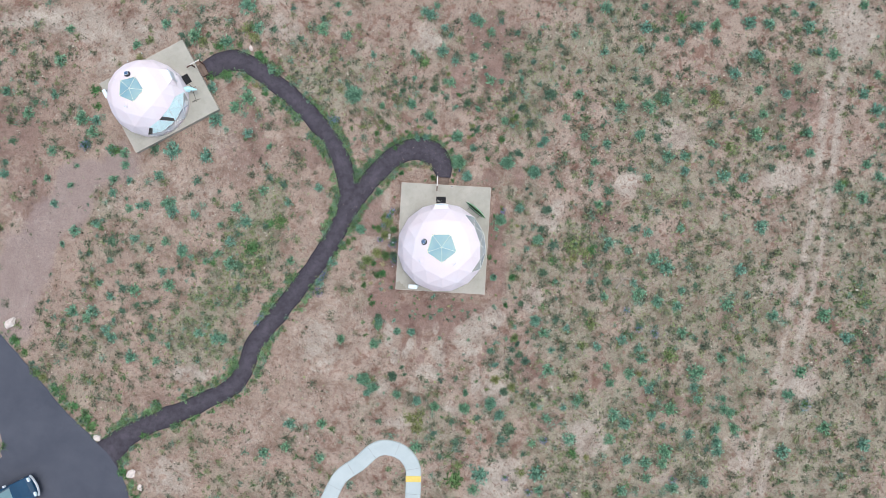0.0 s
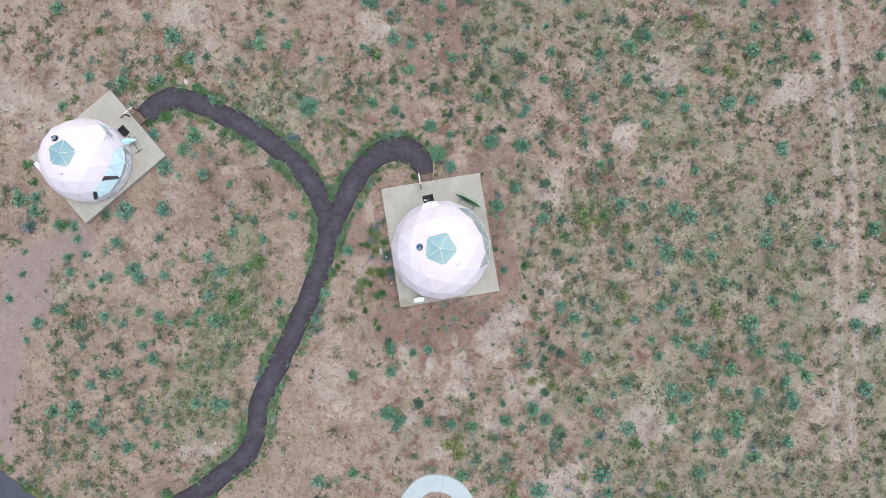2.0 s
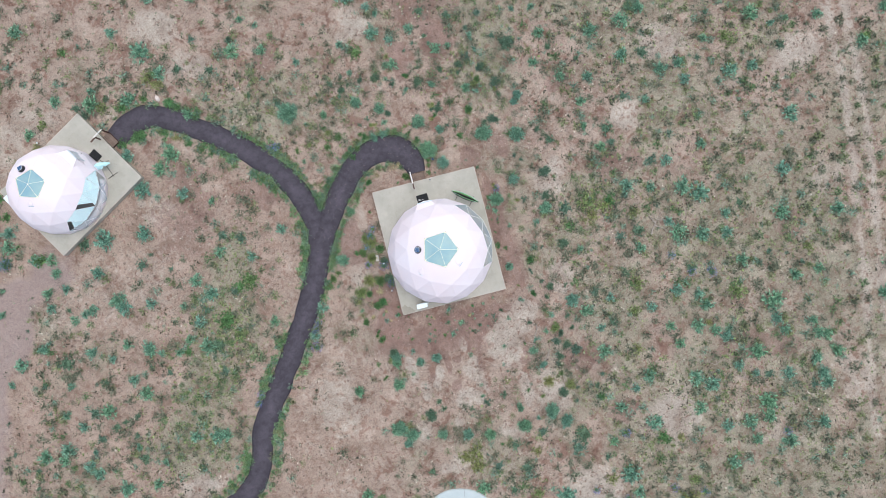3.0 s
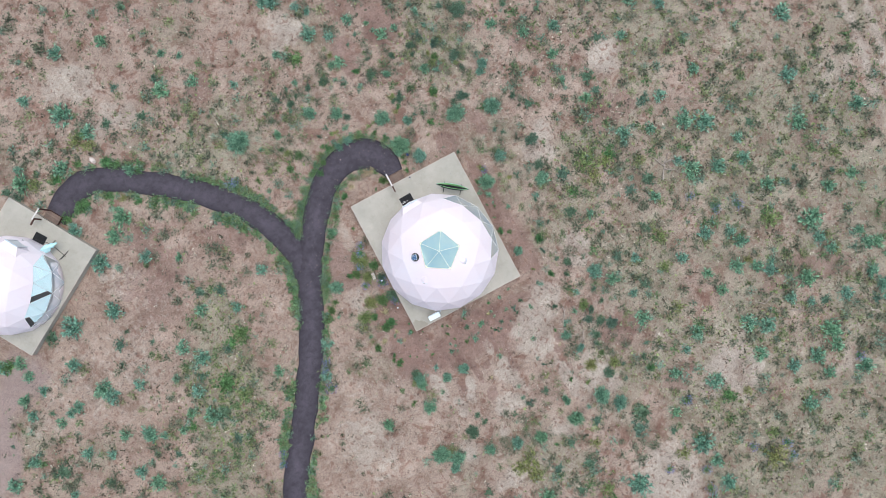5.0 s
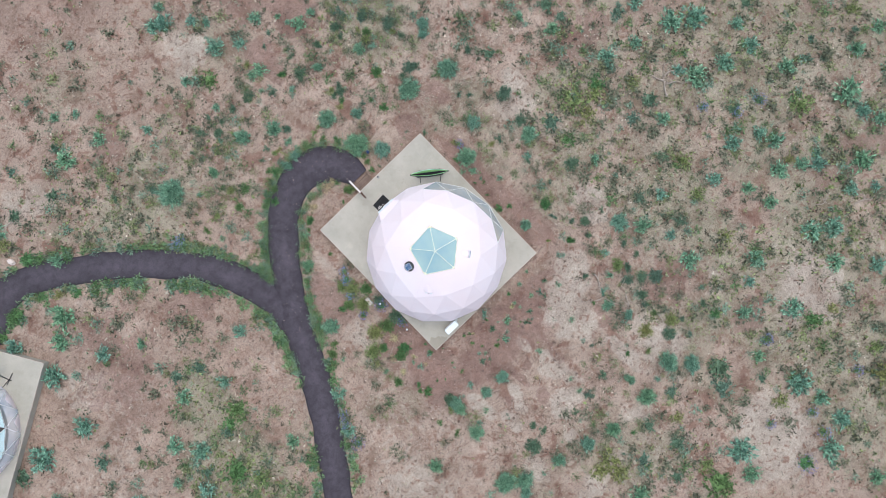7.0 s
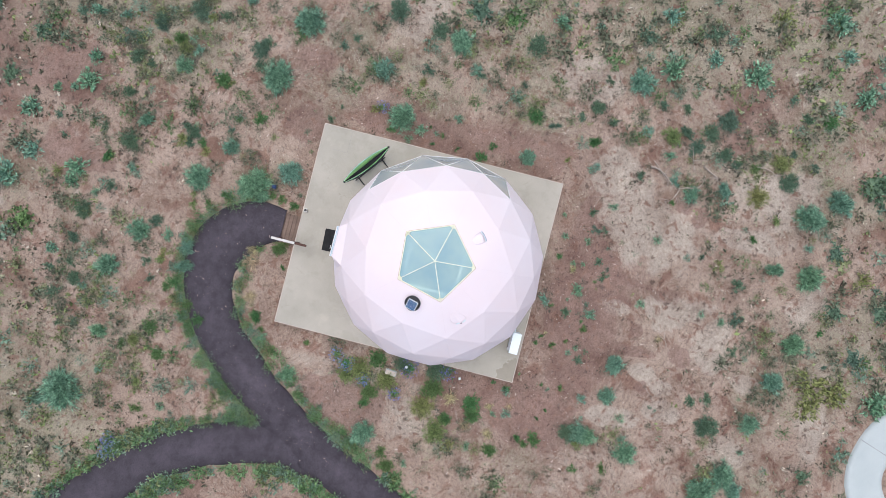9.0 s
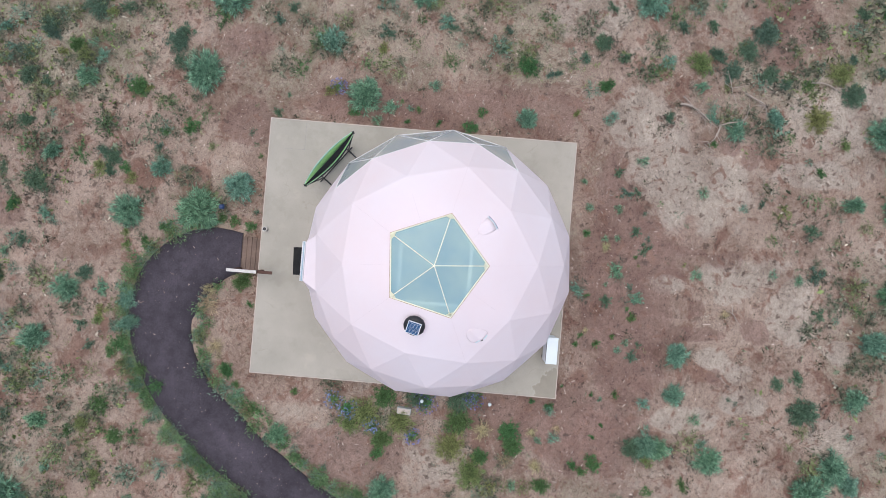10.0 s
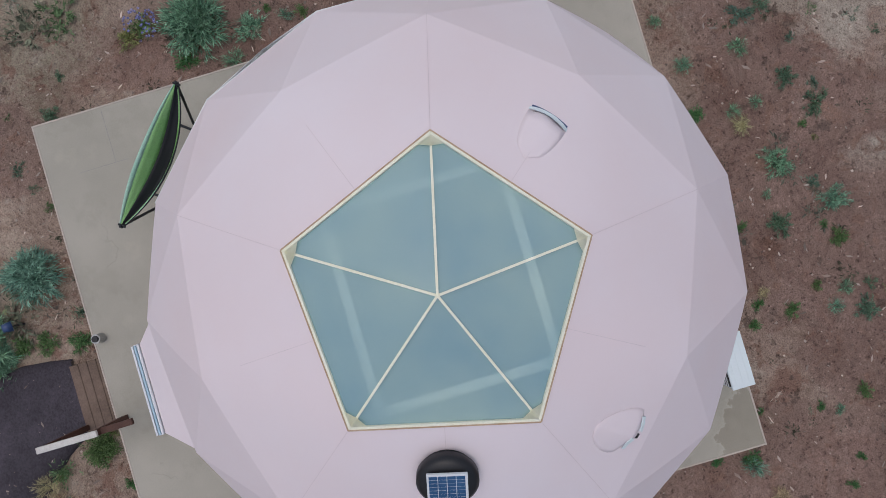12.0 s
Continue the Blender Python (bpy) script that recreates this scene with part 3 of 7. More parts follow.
TRACKS = [spline([(33.59, 22.46), (33.39, 15.21), (33.16, 11.32), (32.89, 6.46), (32.6, 2.07), (31.98, -1.85), (31.2, -6.28), (30.52, -10.71), (29.66, -14.67), (28.91, -18.14), (28.4, -21.59)], 0.15),
          spline([(32.29, 22.39), (32.09, 15.13), (31.86, 11.24), (31.59, 6.38), (31.3, 2), (30.68, -1.93), (29.9, -6.36), (29.21, -10.79), (28.35, -14.75), (27.6, -18.22), (27.09, -21.67)], 0.15)]


SANDS = [(5.5, -12.6, 0.62, 0.69), (3.5, -12.1, 0.36, 1.31), (3.1, -8.3, 0.98, 1.71), (4.4, -6.5, 0.57, 0.82), (0.2, -9.7, 0.65, 0.98), (-1, -11.6, 0.73, 0.65), (-2.3, -9.3, 0.33, 0.49), (-2.7, -10, 0.33, 0.49), (-3.5, -10.4, 0.41, 0.65), (-1.8, -13.1, 0.41, 0.49), (-0.2, -7.7, 0.29, 0.57), (-0.1, -11.7, 0.41, 0.49), (-4.2, -8.6, 0.41, 0.98), (-4.4, -13.3, 0.49, 0.82), (13.5, -16.7, 1.5, 1.5), (6.3, -21.2, 2, 2), (15.3, 5.8, 0.9, 0.9), (8.8, 2.1, 0.9, 0.9), (-16.2, 20.4, 0.9, 1.1), (8, -4.7, 0.8, 1.2), (4.9, -6.6, 0.8, 0.8)]
SANDS_FAR = [(-27.2, 15.8, 2.6, 1.6), (-29.4, 13.6, 1.8, 2.4), (28.6, -2.5, 1.6, 1.2), (-2.6, 16.7, 1.4, 1.1), (9.4, -0.6, 0.7, 0.7), (-6.3, -1.3, 0.9, 1.1), (-9.8, -9.6, 2.0, 2.6), (-19.5, 7.5, 1.6, 1.3), (19.9, -19.4, 1.2, 1.0), (19.9, 9.8, 1.5, 1.3), (28.7, 7.2, 1.5, 0.9), (31.1, -11.2, 1.2, 1.3), (34.5, 19.6, 1.8, 2.2), 
             (-21.0, -13.0, 1.2, 0.8), (-22.5, -22.0, 2.4, 1.8), (26.5, -17.0, 1.0, 2.4)]
MUDS = [(-1.2, -7.0, 3.0, 1.1), (4, -10, 0.46, 0.36), (4.2, -9.3, 0.29, 0.33), (0.9, -8.2, 0.15, 0.82), (0.7, -9.6, 0.33, 0.57), (-0.8, -8.7, 0.29, 0.29), (0.1, -7.9, 0.33, 0.33), (-1.3, -10.4, 0.41, 0.49), (-1.7, -7, 0.24, 0.65), (-1.6, -8.5, 0.23, 0.98), (-2.9, -9.5, 0.33, 0.33), (-3, -6.5, 0.65, 0.82), (-1.4, -5.9, 0.98, 0.65), (-4.5, -6.2, 0.98, 0.98), (0.8, -6, 2.9, 0.9), (-4.5, -3.1, 0.8, 1.4), (-5, -5.7, 1.2, 1.7), (6.3, 5.5, 0.5, 0.8), (3.5, 14.5, 1.2, 1.4), (0.5, 13.5, 0.8, 1.4), (3.8, 5.4, 0.8, 0.8), (-6.3, 1.5, 1.2, 1.7), (4.5, 0.5, 0.6, 3), (4.8, -3, 0.9, 1.6)]
MUDS_FAR = [(13.9, 2.3, 2.2, 1.6), (8.1, -10.8, 1.8, 1.4), (22.2, -13.2, 1.6, 1.2), (-11.8, 6.9, 1.8, 1.6), (-16.4, 9.0, 1.8, 1.2), (9.8, -15.3, 1.1, 1.0), (25.1, -5.4, 1.3, 1.3), (-9.2, 16.4, 1.1, 1.1), (11.5, 9.2, 1.4, 1.2), (3.6, 17.3, 3.2, 2.0), (29.0, 14.5, 2.0, 2.2), (18.4, 21.2, 3.0, 1.6), (-36.0, 1.9, 2.4, 3.0),
            (-22.8, -16.4, 2.2, 1.6), (36.7, -7.4, 1.8, 2.2), (-17.7, 6.9, 3.0, 2.0), (-37.2, 6.9, 2.6, 2.6), (19.5, -12.8, 2.4, 1.0)]


def inside(x, y, table, seed):
    """How far (0 to 1) each place lies inside the patches of a table, whose rims are frayed but whose places are firm."""
    dx, dy = (rough_noise(x, y, 1.1, seed) - 0.5) * 1.1, (rough_noise(x, y, 1.1, seed + 9) - 0.5) * 1.1
    v = np.zeros_like(x)
    for a, b, rx, ry in table:
        k = min(1.0, 0.9 * min(rx, ry))
        v = np.maximum(v, 1.25 - ((x + dx * k - a) / (rx * 1.25)) ** 2 - ((y + dy * k - b) / (ry * 1.25)) ** 2)
    return np.clip(v, 0, 1)


def blobs(x, y, table, seed):
    """How far (0 to 1) each place lies inside the uneven patches of a table."""
    dx, dy = (rough_noise(x, y, 2.5, seed) - 0.5) * 3.6, (rough_noise(x, y, 2.5, seed + 9) - 0.5) * 3.6
    v = np.zeros_like(x)
    for a, b, rx, ry in table:
        v = np.maximum(v, 1 - ((x + dx - a) / (rx * 1.5)) ** 2 - ((y + dy - b) / (ry * 1.5)) ** 2)
    return np.clip(v, 0, 1)


def near_line(x, y, line):
    """Distance to a sampled line, less its half width."""
    best = np.full(np.shape(x), 1e9)
    for q in line[::2]:
        best = np.minimum(best, np.hypot(x - q[0], y - q[1]) - (q[2] if len(q) > 2 else 0.0))
    return best


def on_deck(x, y, margin=0.0):
    hit = np.zeros(np.shape(x), bool)
    for m, s in SITES:
        inv = np.array(m.inverted())
        u, v = inv[0, 0] * x + inv[0, 1] * y + inv[0, 3], inv[1, 0] * x + inv[1, 1] * y + inv[1, 3]
        hit |= (abs(u) < HALF_W * s + margin) & (abs(v) < HALF_L * s + margin)
        hit |= (abs(u + 0.32) < 0.62 + margin * 0.5) & (v > 0) & (v < HALF_L * s + 0.75)
    return hit


def on_road(x, y, margin=0.0):
    """West of the road's edge, but for the planted island."""
    order = ROAD_EDGE[np.argsort(ROAD_EDGE[:, 1])]
    edge = np.interp(y, order[:, 1], order[:, 0])
    return (x < edge + margin) & (np.hypot(x - ISLAND[0], y - ISLAND[1]) > 1.7 - margin)


def blocked(x, y, margin=0.1):
    return on_deck(x, y, margin) | on_road(x, y, margin) | (near_line(x, y, PATH_A) < margin) | (near_line(x, y, PATH_B) < margin) | (near_line(x, y, SIDEWALK) < margin)


def meadow(x, y):
    """The greener south-east (0 to 1), where fine grass has come up between the bushes."""
    return np.clip((x - 5) / 8, 0, 1) * np.clip((-y - 3) / 6, 0, 1) * np.clip(1.6 * rough_noise(x, y, 5, 91) + 0.1, 0, 1)


def wash(x, y):
    """How far (0 to 1) each place lies in the smooth silt wash."""
    return np.clip(0.9 - (near_line(x, y, WASH) + 2.4 * (rough_noise(x, y, 1.8, 71) - 0.5)) / 1.1, 0, 1)


# ---- ground ----
def ground():
    gx = np.concatenate([-np.geomspace(900, 62, 14), np.arange(-58, -7.9, 0.22), np.arange(-7.8, 10, 0.12), np.arange(10.1, 58.01, 0.22), np.geomspace(62, 900, 14)])
    gy = np.concatenate([-np.geomspace(900, 42, 14), np.arange(-38, -17.1, 0.22), np.arange(-17, 8, 0.12), np.arange(8.1, 38.01, 0.22), np.geomspace(42, 900, 14)])
    x, y = (a.ravel() for a in np.meshgrid(gx, gy))
    z = (rough_noise(x, y, 1.6, 31) - 0.62) * 0.10
    z = np.where(on_deck(x, y, 0.3) | on_road(x, y, 0.4), -0.03, z)
    for line in (PATH_A, PATH_B, SIDEWALK):
        z = np.where(near_line(x, y, line) < 0.35, np.minimum(z, -0.02), z)
    nx, ny = len(gx), len(gy)
    i = (np.arange(ny - 1)[:, None] * nx + np.arange(nx - 1)[None]).ravel()
    me = np_mesh("ground", np.column_stack([x, y, z]), np.column_stack([i, i + 1, i + 1 + nx, i + nx]), SOIL)
    track = np.clip(1.2 - np.minimum(near_line(x, y, TRACKS[0]), near_line(x, y, TRACKS[1])) / 0.42, 0, 1) * (rough_noise(x, y, 3.0, 77) > 0.36)
    pale = np.maximum(blobs(x, y, PALE, 3) * 0.6, track * 0.5) + 0.12 * blobs(x, y, BARE, 19) + 0.35 * (rough_noise(x, y, 5, 5) - 0.5)
    damp = np.maximum(blobs(x, y, DAMP, 7) * 0.52, 0.30 * on_deck(x, y, 0.9)) + 0.13 * np.clip(1.5 - np.hypot(x, y + 1.5) / 10, 0, 1) + 0.4 * (rough_noise(x, y, 9, 15) - 0.5)
    grass = blobs(x, y, GRASSY, 11) * 0.22 + 0.6 * blobs(x, y, THICK, 13) + 1.0 * (rough_noise(x, y, 4, 25) - 0.44) + 0.5 * (rough_noise(x, y, 1.6, 65) - 0.5) + 0.38 * meadow(x, y) - 0.16 * np.clip(-(x + 6) / 8, 0, 1) * (1 - blobs(x, y, THICK, 13)) + 0.08 * np.clip(np.hypot(x, y + 1) / 8 - 1.3, 0, 1) - 0.3 * blobs(x, y, BARE, 19)
    layer = me.color_attributes.new("soil", "FLOAT_COLOR", "POINT")
    layer.data.foreach_set("color", np.column_stack([np.clip(pale, 0, 1), np.clip(damp, 0, 1), np.clip(grass, 0, 1), wash(x, y)]).astype(np.float32).ravel())
    ruts = np.clip(1.25 - np.minimum(near_line(x, y, TRACKS[0]), near_line(x, y, TRACKS[1])) / 0.26, 0, 1) * np.clip(2.6 * rough_noise(x, y, 2.2, 79) - 0.5, 0, 1)
    sand = 0.8 * ruts + np.maximum(0.72 * inside(x, y, SANDS, 141), 0.42 * inside(x, y, SANDS_FAR, 143))
    mud = np.maximum(0.66 * inside(x, y, MUDS, 145), 0.5 * inside(x, y, MUDS_FAR, 147)) * (1 - 0.6 * sand)
    warm = 0.25 + 0.55 * np.clip(-(x + 5) / 6, 0, 1) * np.clip((14 - y) / 5, 0, 1) + 0.9 * (rough_noise(x, y, 6, 151) - 0.5) - 0.2 * np.clip((x - 4) / 8, 0, 1)
    layer = me.color_attributes.new("lie", "FLOAT_COLOR", "POINT")
    layer.data.foreach_set("color", np.column_stack([np.clip(warm, 0, 1), mud, np.clip(sand, 0, 1), 0 * x + 1]).astype(np.float32).ravel())
    me.polygons.foreach_set("use_smooth", [True] * len(me.polygons))
    tagged(new("ground", me), "reddish tan desert soil with pale sandy patches", "ground", kind="structure")


ground()
tagged(ribbon("gravel_path", PATH_A, 0.045, GRAVEL, 0.15, 41), "dark purplish cinder gravel footpath with ragged edges", "path", kind="structure")
tagged(ribbon("gravel_path", PATH_B, 0.052, GRAVEL, 0.14, 51), "dark cinder gravel branch path to the dome steps", "path", kind="structure")


def road():
    bm = bmesh.new()
    rnd = random.Random(4)
    edge = [(x + rnd.uniform(-0.08, 0.08), y) for x, y in ROAD_EDGE]
    rows = [[bm.verts.new((x - k * (90 + x) / 8, y, 0.056 if k else 0.046)) for k in range(9)] for x, y in edge]
    for a, b in zip(rows, rows[1:]):
        for k in range(8):
            bm.faces.new((a[k], a[k + 1], b[k + 1], b[k]))
    tagged(part("road", bm, ASPHALT), "smooth dark grey asphalt car park", "road", kind="structure")
    bm = bmesh.new()
    ring = [(ISLAND[0] + (1.6 + rnd.uniform(-0.2, 0.2)) * math.cos(a), ISLAND[1] + (1.6 + rnd.uniform(-0.2, 0.2)) * math.sin(a)) for a in np.arange(24) * math.tau / 24]
    top = [bm.verts.new((x, y, 0.075)) for x, y in ring]
    bm.faces.new(top)
    low = [bm.verts.new((ISLAND[0] + (x - ISLAND[0]) * 1.08, ISLAND[1] + (y - ISLAND[1]) * 1.08, 0.02)) for x, y in ring]
    for k in range(24):
        bm.faces.new((top[k], low[k], low[(k + 1) % 24], top[(k + 1) % 24]))
    tagged(part("planting_island", bm, SOIL), "soil island in the asphalt car park", "ground", kind="structure")


road()


def sidewalk():
    walkway = tagged(ribbon("sidewalk", SIDEWALK, 0.10, PALE_CONCRETE, 0.0, 61, 0.12), "pale grey concrete walkway in a hairpin curve", "sidewalk", kind="structure")
    k = 0
    d = np.gradient(SIDEWALK[:, :2], axis=0)
    for i in range(8, len(SIDEWALK) - 4, 8):
        a, b = SIDEWALK[i, :2], np.array([d[i, 1], -d[i, 0]]) / np.hypot(*d[i])
        bm = bmesh.new()
        strip(bm, (*(a + b * 0.655), 0.096), (*(a - b * 0.655), 0.096), 0.02, 0.012, (0, 0, 1))
        part("joint", bm, GREY_JOINT, walkway)
    bm = bmesh.new()
    slab(bm, -0.66, 0.66, -0.26, 0.26, 0.0, 0.012, 0.004)
    for i in range(9):
        for j in range(4):
            cone(bm, (-0.56 + i * 0.14, -0.18 + j * 0.12, 0.012), (-0.56 + i * 0.14, -0.18 + j * 0.12, 0.018), 0.025, 0.018, 6)
    mat = part("tactile_strip", bm, YELLOW)
    mat.matrix_world = pose(-1.33, -20.86, 0.099, 0, 0, 2)
    tagged(mat, "yellow tactile warning strip across the walkway", "paving strip")


GREY_JOINT = surface("joint_shadow_grey", (0.28, 0.28, 0.28), (0.35, 0.35, 0.34), 4.0, 40.0, 0.9, 0.1, 0.002)
sidewalk()


# ---- decks ----
def deck(m, s):
    w, h = HALF_W * s, HALF_L * s
    base = thing("patio_slab", m, "beige concrete patio slab under the dome", "patio", "dome patios", "structure")
    bm = bmesh.new()
    slab(bm, -w, w, -h, h, -0.05, DECK - 0.05, 0.015)
    part("slab", bm, CONCRETE, base)
    bm = bmesh.new()
    slab(bm, -w + 0.012, w - 0.012, -h + 0.012, h - 0.012, DECK - 0.05, DECK, 0.006)
    part("finish_coat", bm, CONCRETE, base)
    for x0, x1, y0, y1 in ((-w - 0.012, w + 0.012, h - 0.012, h + 0.012), (-w - 0.012, w + 0.012, -h - 0.012, -h + 0.012), (-w - 0.012, -w + 0.012, -h + 0.012, h - 0.012), (w - 0.012, w + 0.012, -h + 0.012, h - 0.012)):
        bm = bmesh.new()
        slab(bm, x0, x1, y0, y1, DECK - 0.07, DECK + 0.004, 0.004)
        part("edge_trim", bm, DRIP, base)
    if s == 1:
        for x0, x1, y0, y1 in ((2.94, 3.76, 3.497, 3.502), (2.937, 2.942, 3.30, 4.08)):
            bm = bmesh.new()
            slab(bm, x0, x1, y0, y1, DECK - 0.01, DECK + 0.0015)
            part("joint", bm, GREY_JOINT, base, "hairline joint in the concrete")


# ---- domes ----
RADIUS, CENTRE, AZ0 = 3.594, Vector((-0.055, -0.733, 0.96)), radians(-13.74)


def geodesic():
    """Vertices (unit) and triangles of a three-frequency geodesic sphere, cut to five eighths, with a vertex on top."""
    lat = math.atan(2)
    on = lambda th, az: Vector((math.sin(th) * math.cos(az), math.sin(th) * math.sin(az), math.cos(th)))
    top, bottom = Vector((0, 0, 1)), Vector((0, 0, -1))
    up = [on(lat, AZ0 - k * math.tau / 5) for k in range(5)]
    lo = [on(math.pi - lat, AZ0 - (k + 0.5) * math.tau / 5) for k in range(5)]
    tris = [(top, up[k], up[(k + 1) % 5]) for k in range(5)]
    for k in range(5):
        tris += [(up[k], lo[k], up[(k + 1) % 5]), (lo[k], lo[(k + 1) % 5], up[(k + 1) % 5])]
    verts, faces, index = [], [], {}

    def vertex(p):
        key = tuple(round(c, 4) for c in p)
        if key not in index:
            index[key] = len(verts)
            verts.append(p)
        return index[key]

    for a, b, c in tris:
        g = lambda i, j: vertex((a * (3 - i - j) + b * i + c * j).normalized())
        for i in range(3):
            for j in range(3 - i):
                faces.append((g(i, j), g(i + 1, j), g(i, j + 1)))
                if i + j < 2:
                    faces.append((g(i + 1, j), g(i + 1, j + 1), g(i, j + 1)))
    low = -(CENTRE.z - DECK) / RADIUS
    faces = [f for f in faces if sum(verts[k].z for k in f) / 3 > low + 0.02]
    used = {k for f in faces for k in f}
    for k in used:
        if verts[k].z < -0.12:
            verts[k] = Vector((verts[k].x, verts[k].y, low))
    for k in used:
        wide = 1.046 if verts[k].z < 0.25 else 1.018
        if verts[k].z < 0.55:
            verts[k] = Vector((verts[k].x * wide - 0.004, verts[k].y * wide - 0.008, verts[k].z))
    return verts, faces


def dome(m, s, gaps):
    verts, faces = geodesic()
    at = lambda v, k=1.0: (CENTRE + v * RADIUS * k) * s
    label = "white fabric geodesic dome tent with pentagonal skylight"
    tent = thing("geodesic_dome", m, label, "dome tent", "dome tents")
    mid = lambda f: sum((verts[k] for k in f), Vector()) / 3
    azim = lambda v: math.degrees(math.atan2(v.y, v.x))
    roof = [f for f in faces if any(verts[k].z > 0.999 for k in f)]
    glazed = [f for f in faces if (-30 if s == 1 else -20) < azim(mid(f)) < (57 if s == 1 else 64) and mid(f).z < 0.45]
    covered = [f for f in faces if f not in roof and f not in glazed]

    # the fabric is stretched a little outwards over the struts, whose lines stay as soft creases
    bm = bmesh.new()
    seen, sharp = {}, set()

    def skin(p, r):
        p = p.lerp(p.normalized() * r, 0.1) if p.z > 0.05 else p
        key = tuple(round(x, 4) for x in p)
        if key not in seen:
            seen[key] = bm.verts.new(at(p))
        return seen[key]

    for f in covered:
        a, b, c = (verts[k] for k in f)
        cap = min(a.z, b.z, c.z) > 0.62
        high = [max(p.z, q.z) > 0.85 and cap for p, q in ((a, b), (a, c), (b, c))]
        g = {(i, j): skin((a * (4 - i - j) + b * i + c * j) / 4, (a.length * (4 - i - j) + b.length * i + c.length * j) / 4) for i in range(5) for j in range(5 - i)}
        for i in range(4):
            rims = frozenset((g[i, 0], g[i + 1, 0])), frozenset((g[0, i], g[0, i + 1])), frozenset((g[i, 4 - i], g[i + 1, 3 - i]))
            sharp |= {e for e, soft in zip(rims, high) if not soft}
            for j in range(4 - i):
                bm.faces.new((g[i, j], g[i + 1, j], g[i, j + 1]))
                if i + j < 3:
                    bm.faces.new((g[i + 1, j], g[i + 1, j + 1], g[i, j + 1]))
    for e in bm.edges:
        e.smooth = frozenset(e.verts) not in sharp and not e.is_boundary
    for q in bm.faces:
        q.normal_update()
        if q.normal.dot(q.calc_center_median() - CENTRE * s) < 0:
            q.normal_flip()
    cover = part("cover", bm, FABRIC, tent, smooth=True)
    sol = cover.modifiers.new("thickness", "SOLIDIFY")
    sol.thickness, sol.offset = 0.015, -1

    for f in roof:
        bm = bmesh.new()
        bm.faces.new([bm.verts.new(at(verts[k], 0.999)) for k in f])
        pane = part("skylight_pane", bm, FILM, tent, "bluish translucent skylight film")
        pane.visible_shadow = False
    for f in glazed:
        bm = bmesh.new()
        bm.faces.new([bm.verts.new(at(verts[k], 0.998)) for k in f])
        veiled = s < 1 and mid(f).z > 0.1
        pane = part("window_pane", bm, THIN_FILM if veiled else WINDOW_FILM, tent, "clear plastic window film")
        pane.visible_shadow = False
        if not veiled:
            continue
        # a white curtain drawn behind the film, pulled aside on two panes
        c = mid(f)
        ends = [verts[k].lerp(c, 0.03) for k in f]
        p, r, q = sorted(ends, key=azim)
        if any(abs(azim(c) - w) < 5 for w in gaps):
            p, r = p.lerp(q, 0.30), r.lerp(q, 0.24)
        bm = bmesh.new()
        bm.faces.new([bm.verts.new(at(v, 0.993)) for v in (p, q, r)])
        bmesh.ops.subdivide_edges(bm, edges=bm.edges[:], cuts=5, use_grid_fill=True)
        for v in bm.verts:
            v.co += c.normalized() * 0.012 * math.sin(v.co.x * 19 + v.co.y * 23)
        bmesh.ops.solidify(bm, geom=bm.faces[:], thickness=0.006)
        part("curtain", bm, CURTAIN, tent, "white curtain panel")

    def sewn(bm, a, b):
        """A thin seam laid on the stretched fabric from a to b."""
        line = [a.lerp(b, k / 8) for k in range(9)]
        line = [at(p.lerp(p.normalized(), 0.1), 1.0012) for p in line]
        for p, q in zip(line, line[1:]):
            strip(bm, p, q, 0.0035, 0.004, a)

    # skylight frame
    apex = next(v for v in verts if v.z > 0.999)
    ring = sorted({k for f in roof for k in f if verts[k].z < 0.999}, key=lambda k: azim(verts[k]))
    n = len(ring)
    for k in range(n):
        a, b = verts[ring[k]], verts[ring[(k + 1) % n]]
        up = (a + b).normalized()
        shrink = lambda p, q: at(p * 0.985 + apex * 0.015 * 1.0, 1.003)
        bm = bmesh.new()
        strip(bm, shrink(a, b), shrink(b, a), 0.024 * s, 0.02, up)
        part("skylight_rim", bm, CREAM, tent, "cream skylight rim")
        bm = bmesh.new()
        strip(bm, at(a, 1.0045), at(b, 1.0045), 0.012 * s, 0.012, up)
        part("edging", bm, RUST, tent, "weathered brown edging cord")
        bm = bmesh.new()
        strip(bm, at(a, 1.0025), at(apex, 1.0025), 0.019 * s, 0.014, (a + apex))
        part("skylight_strut", bm, CREAM, tent, "cream strut")
        # corner gusset
        bm = bmesh.new()
        c = verts[ring[k - 1]]
        bm.faces.new([bm.verts.new(at(p, 1.0055)) for p in (a, a.lerp(b, 0.12), a.lerp(apex, 0.10), a.lerp(c, 0.12))])
        g = bmesh.ops.solidify(bm, geom=bm.faces[:], thickness=0.01)
        part("gusset", bm, CREAM, tent)
        # seams that run out from the rim
        q = min((v for v in verts if 0.6 < v.z < 0.85), key=lambda v: (v - a * 1.0 - (a - apex)).length)
        bm = bmesh.new()
        sewn(bm, a, q)
        part("seam", bm, SEAM, tent)
        half = a.lerp(b, 0.5)
        r = min((v for v in verts if 0.7 < v.z < 0.85), key=lambda v: (v - half.normalized()).length)
        bm = bmesh.new()
        sewn(bm, half, half.lerp(r, 0.62))
        part("seam", bm, SEAM, tent)
    # fabric hem below the windows, flaring out to the floor
    if s < 1:
        bm = bmesh.new()
        rows = []
        for i in range(25):
            t = radians(-24 + 83 * i / 24)
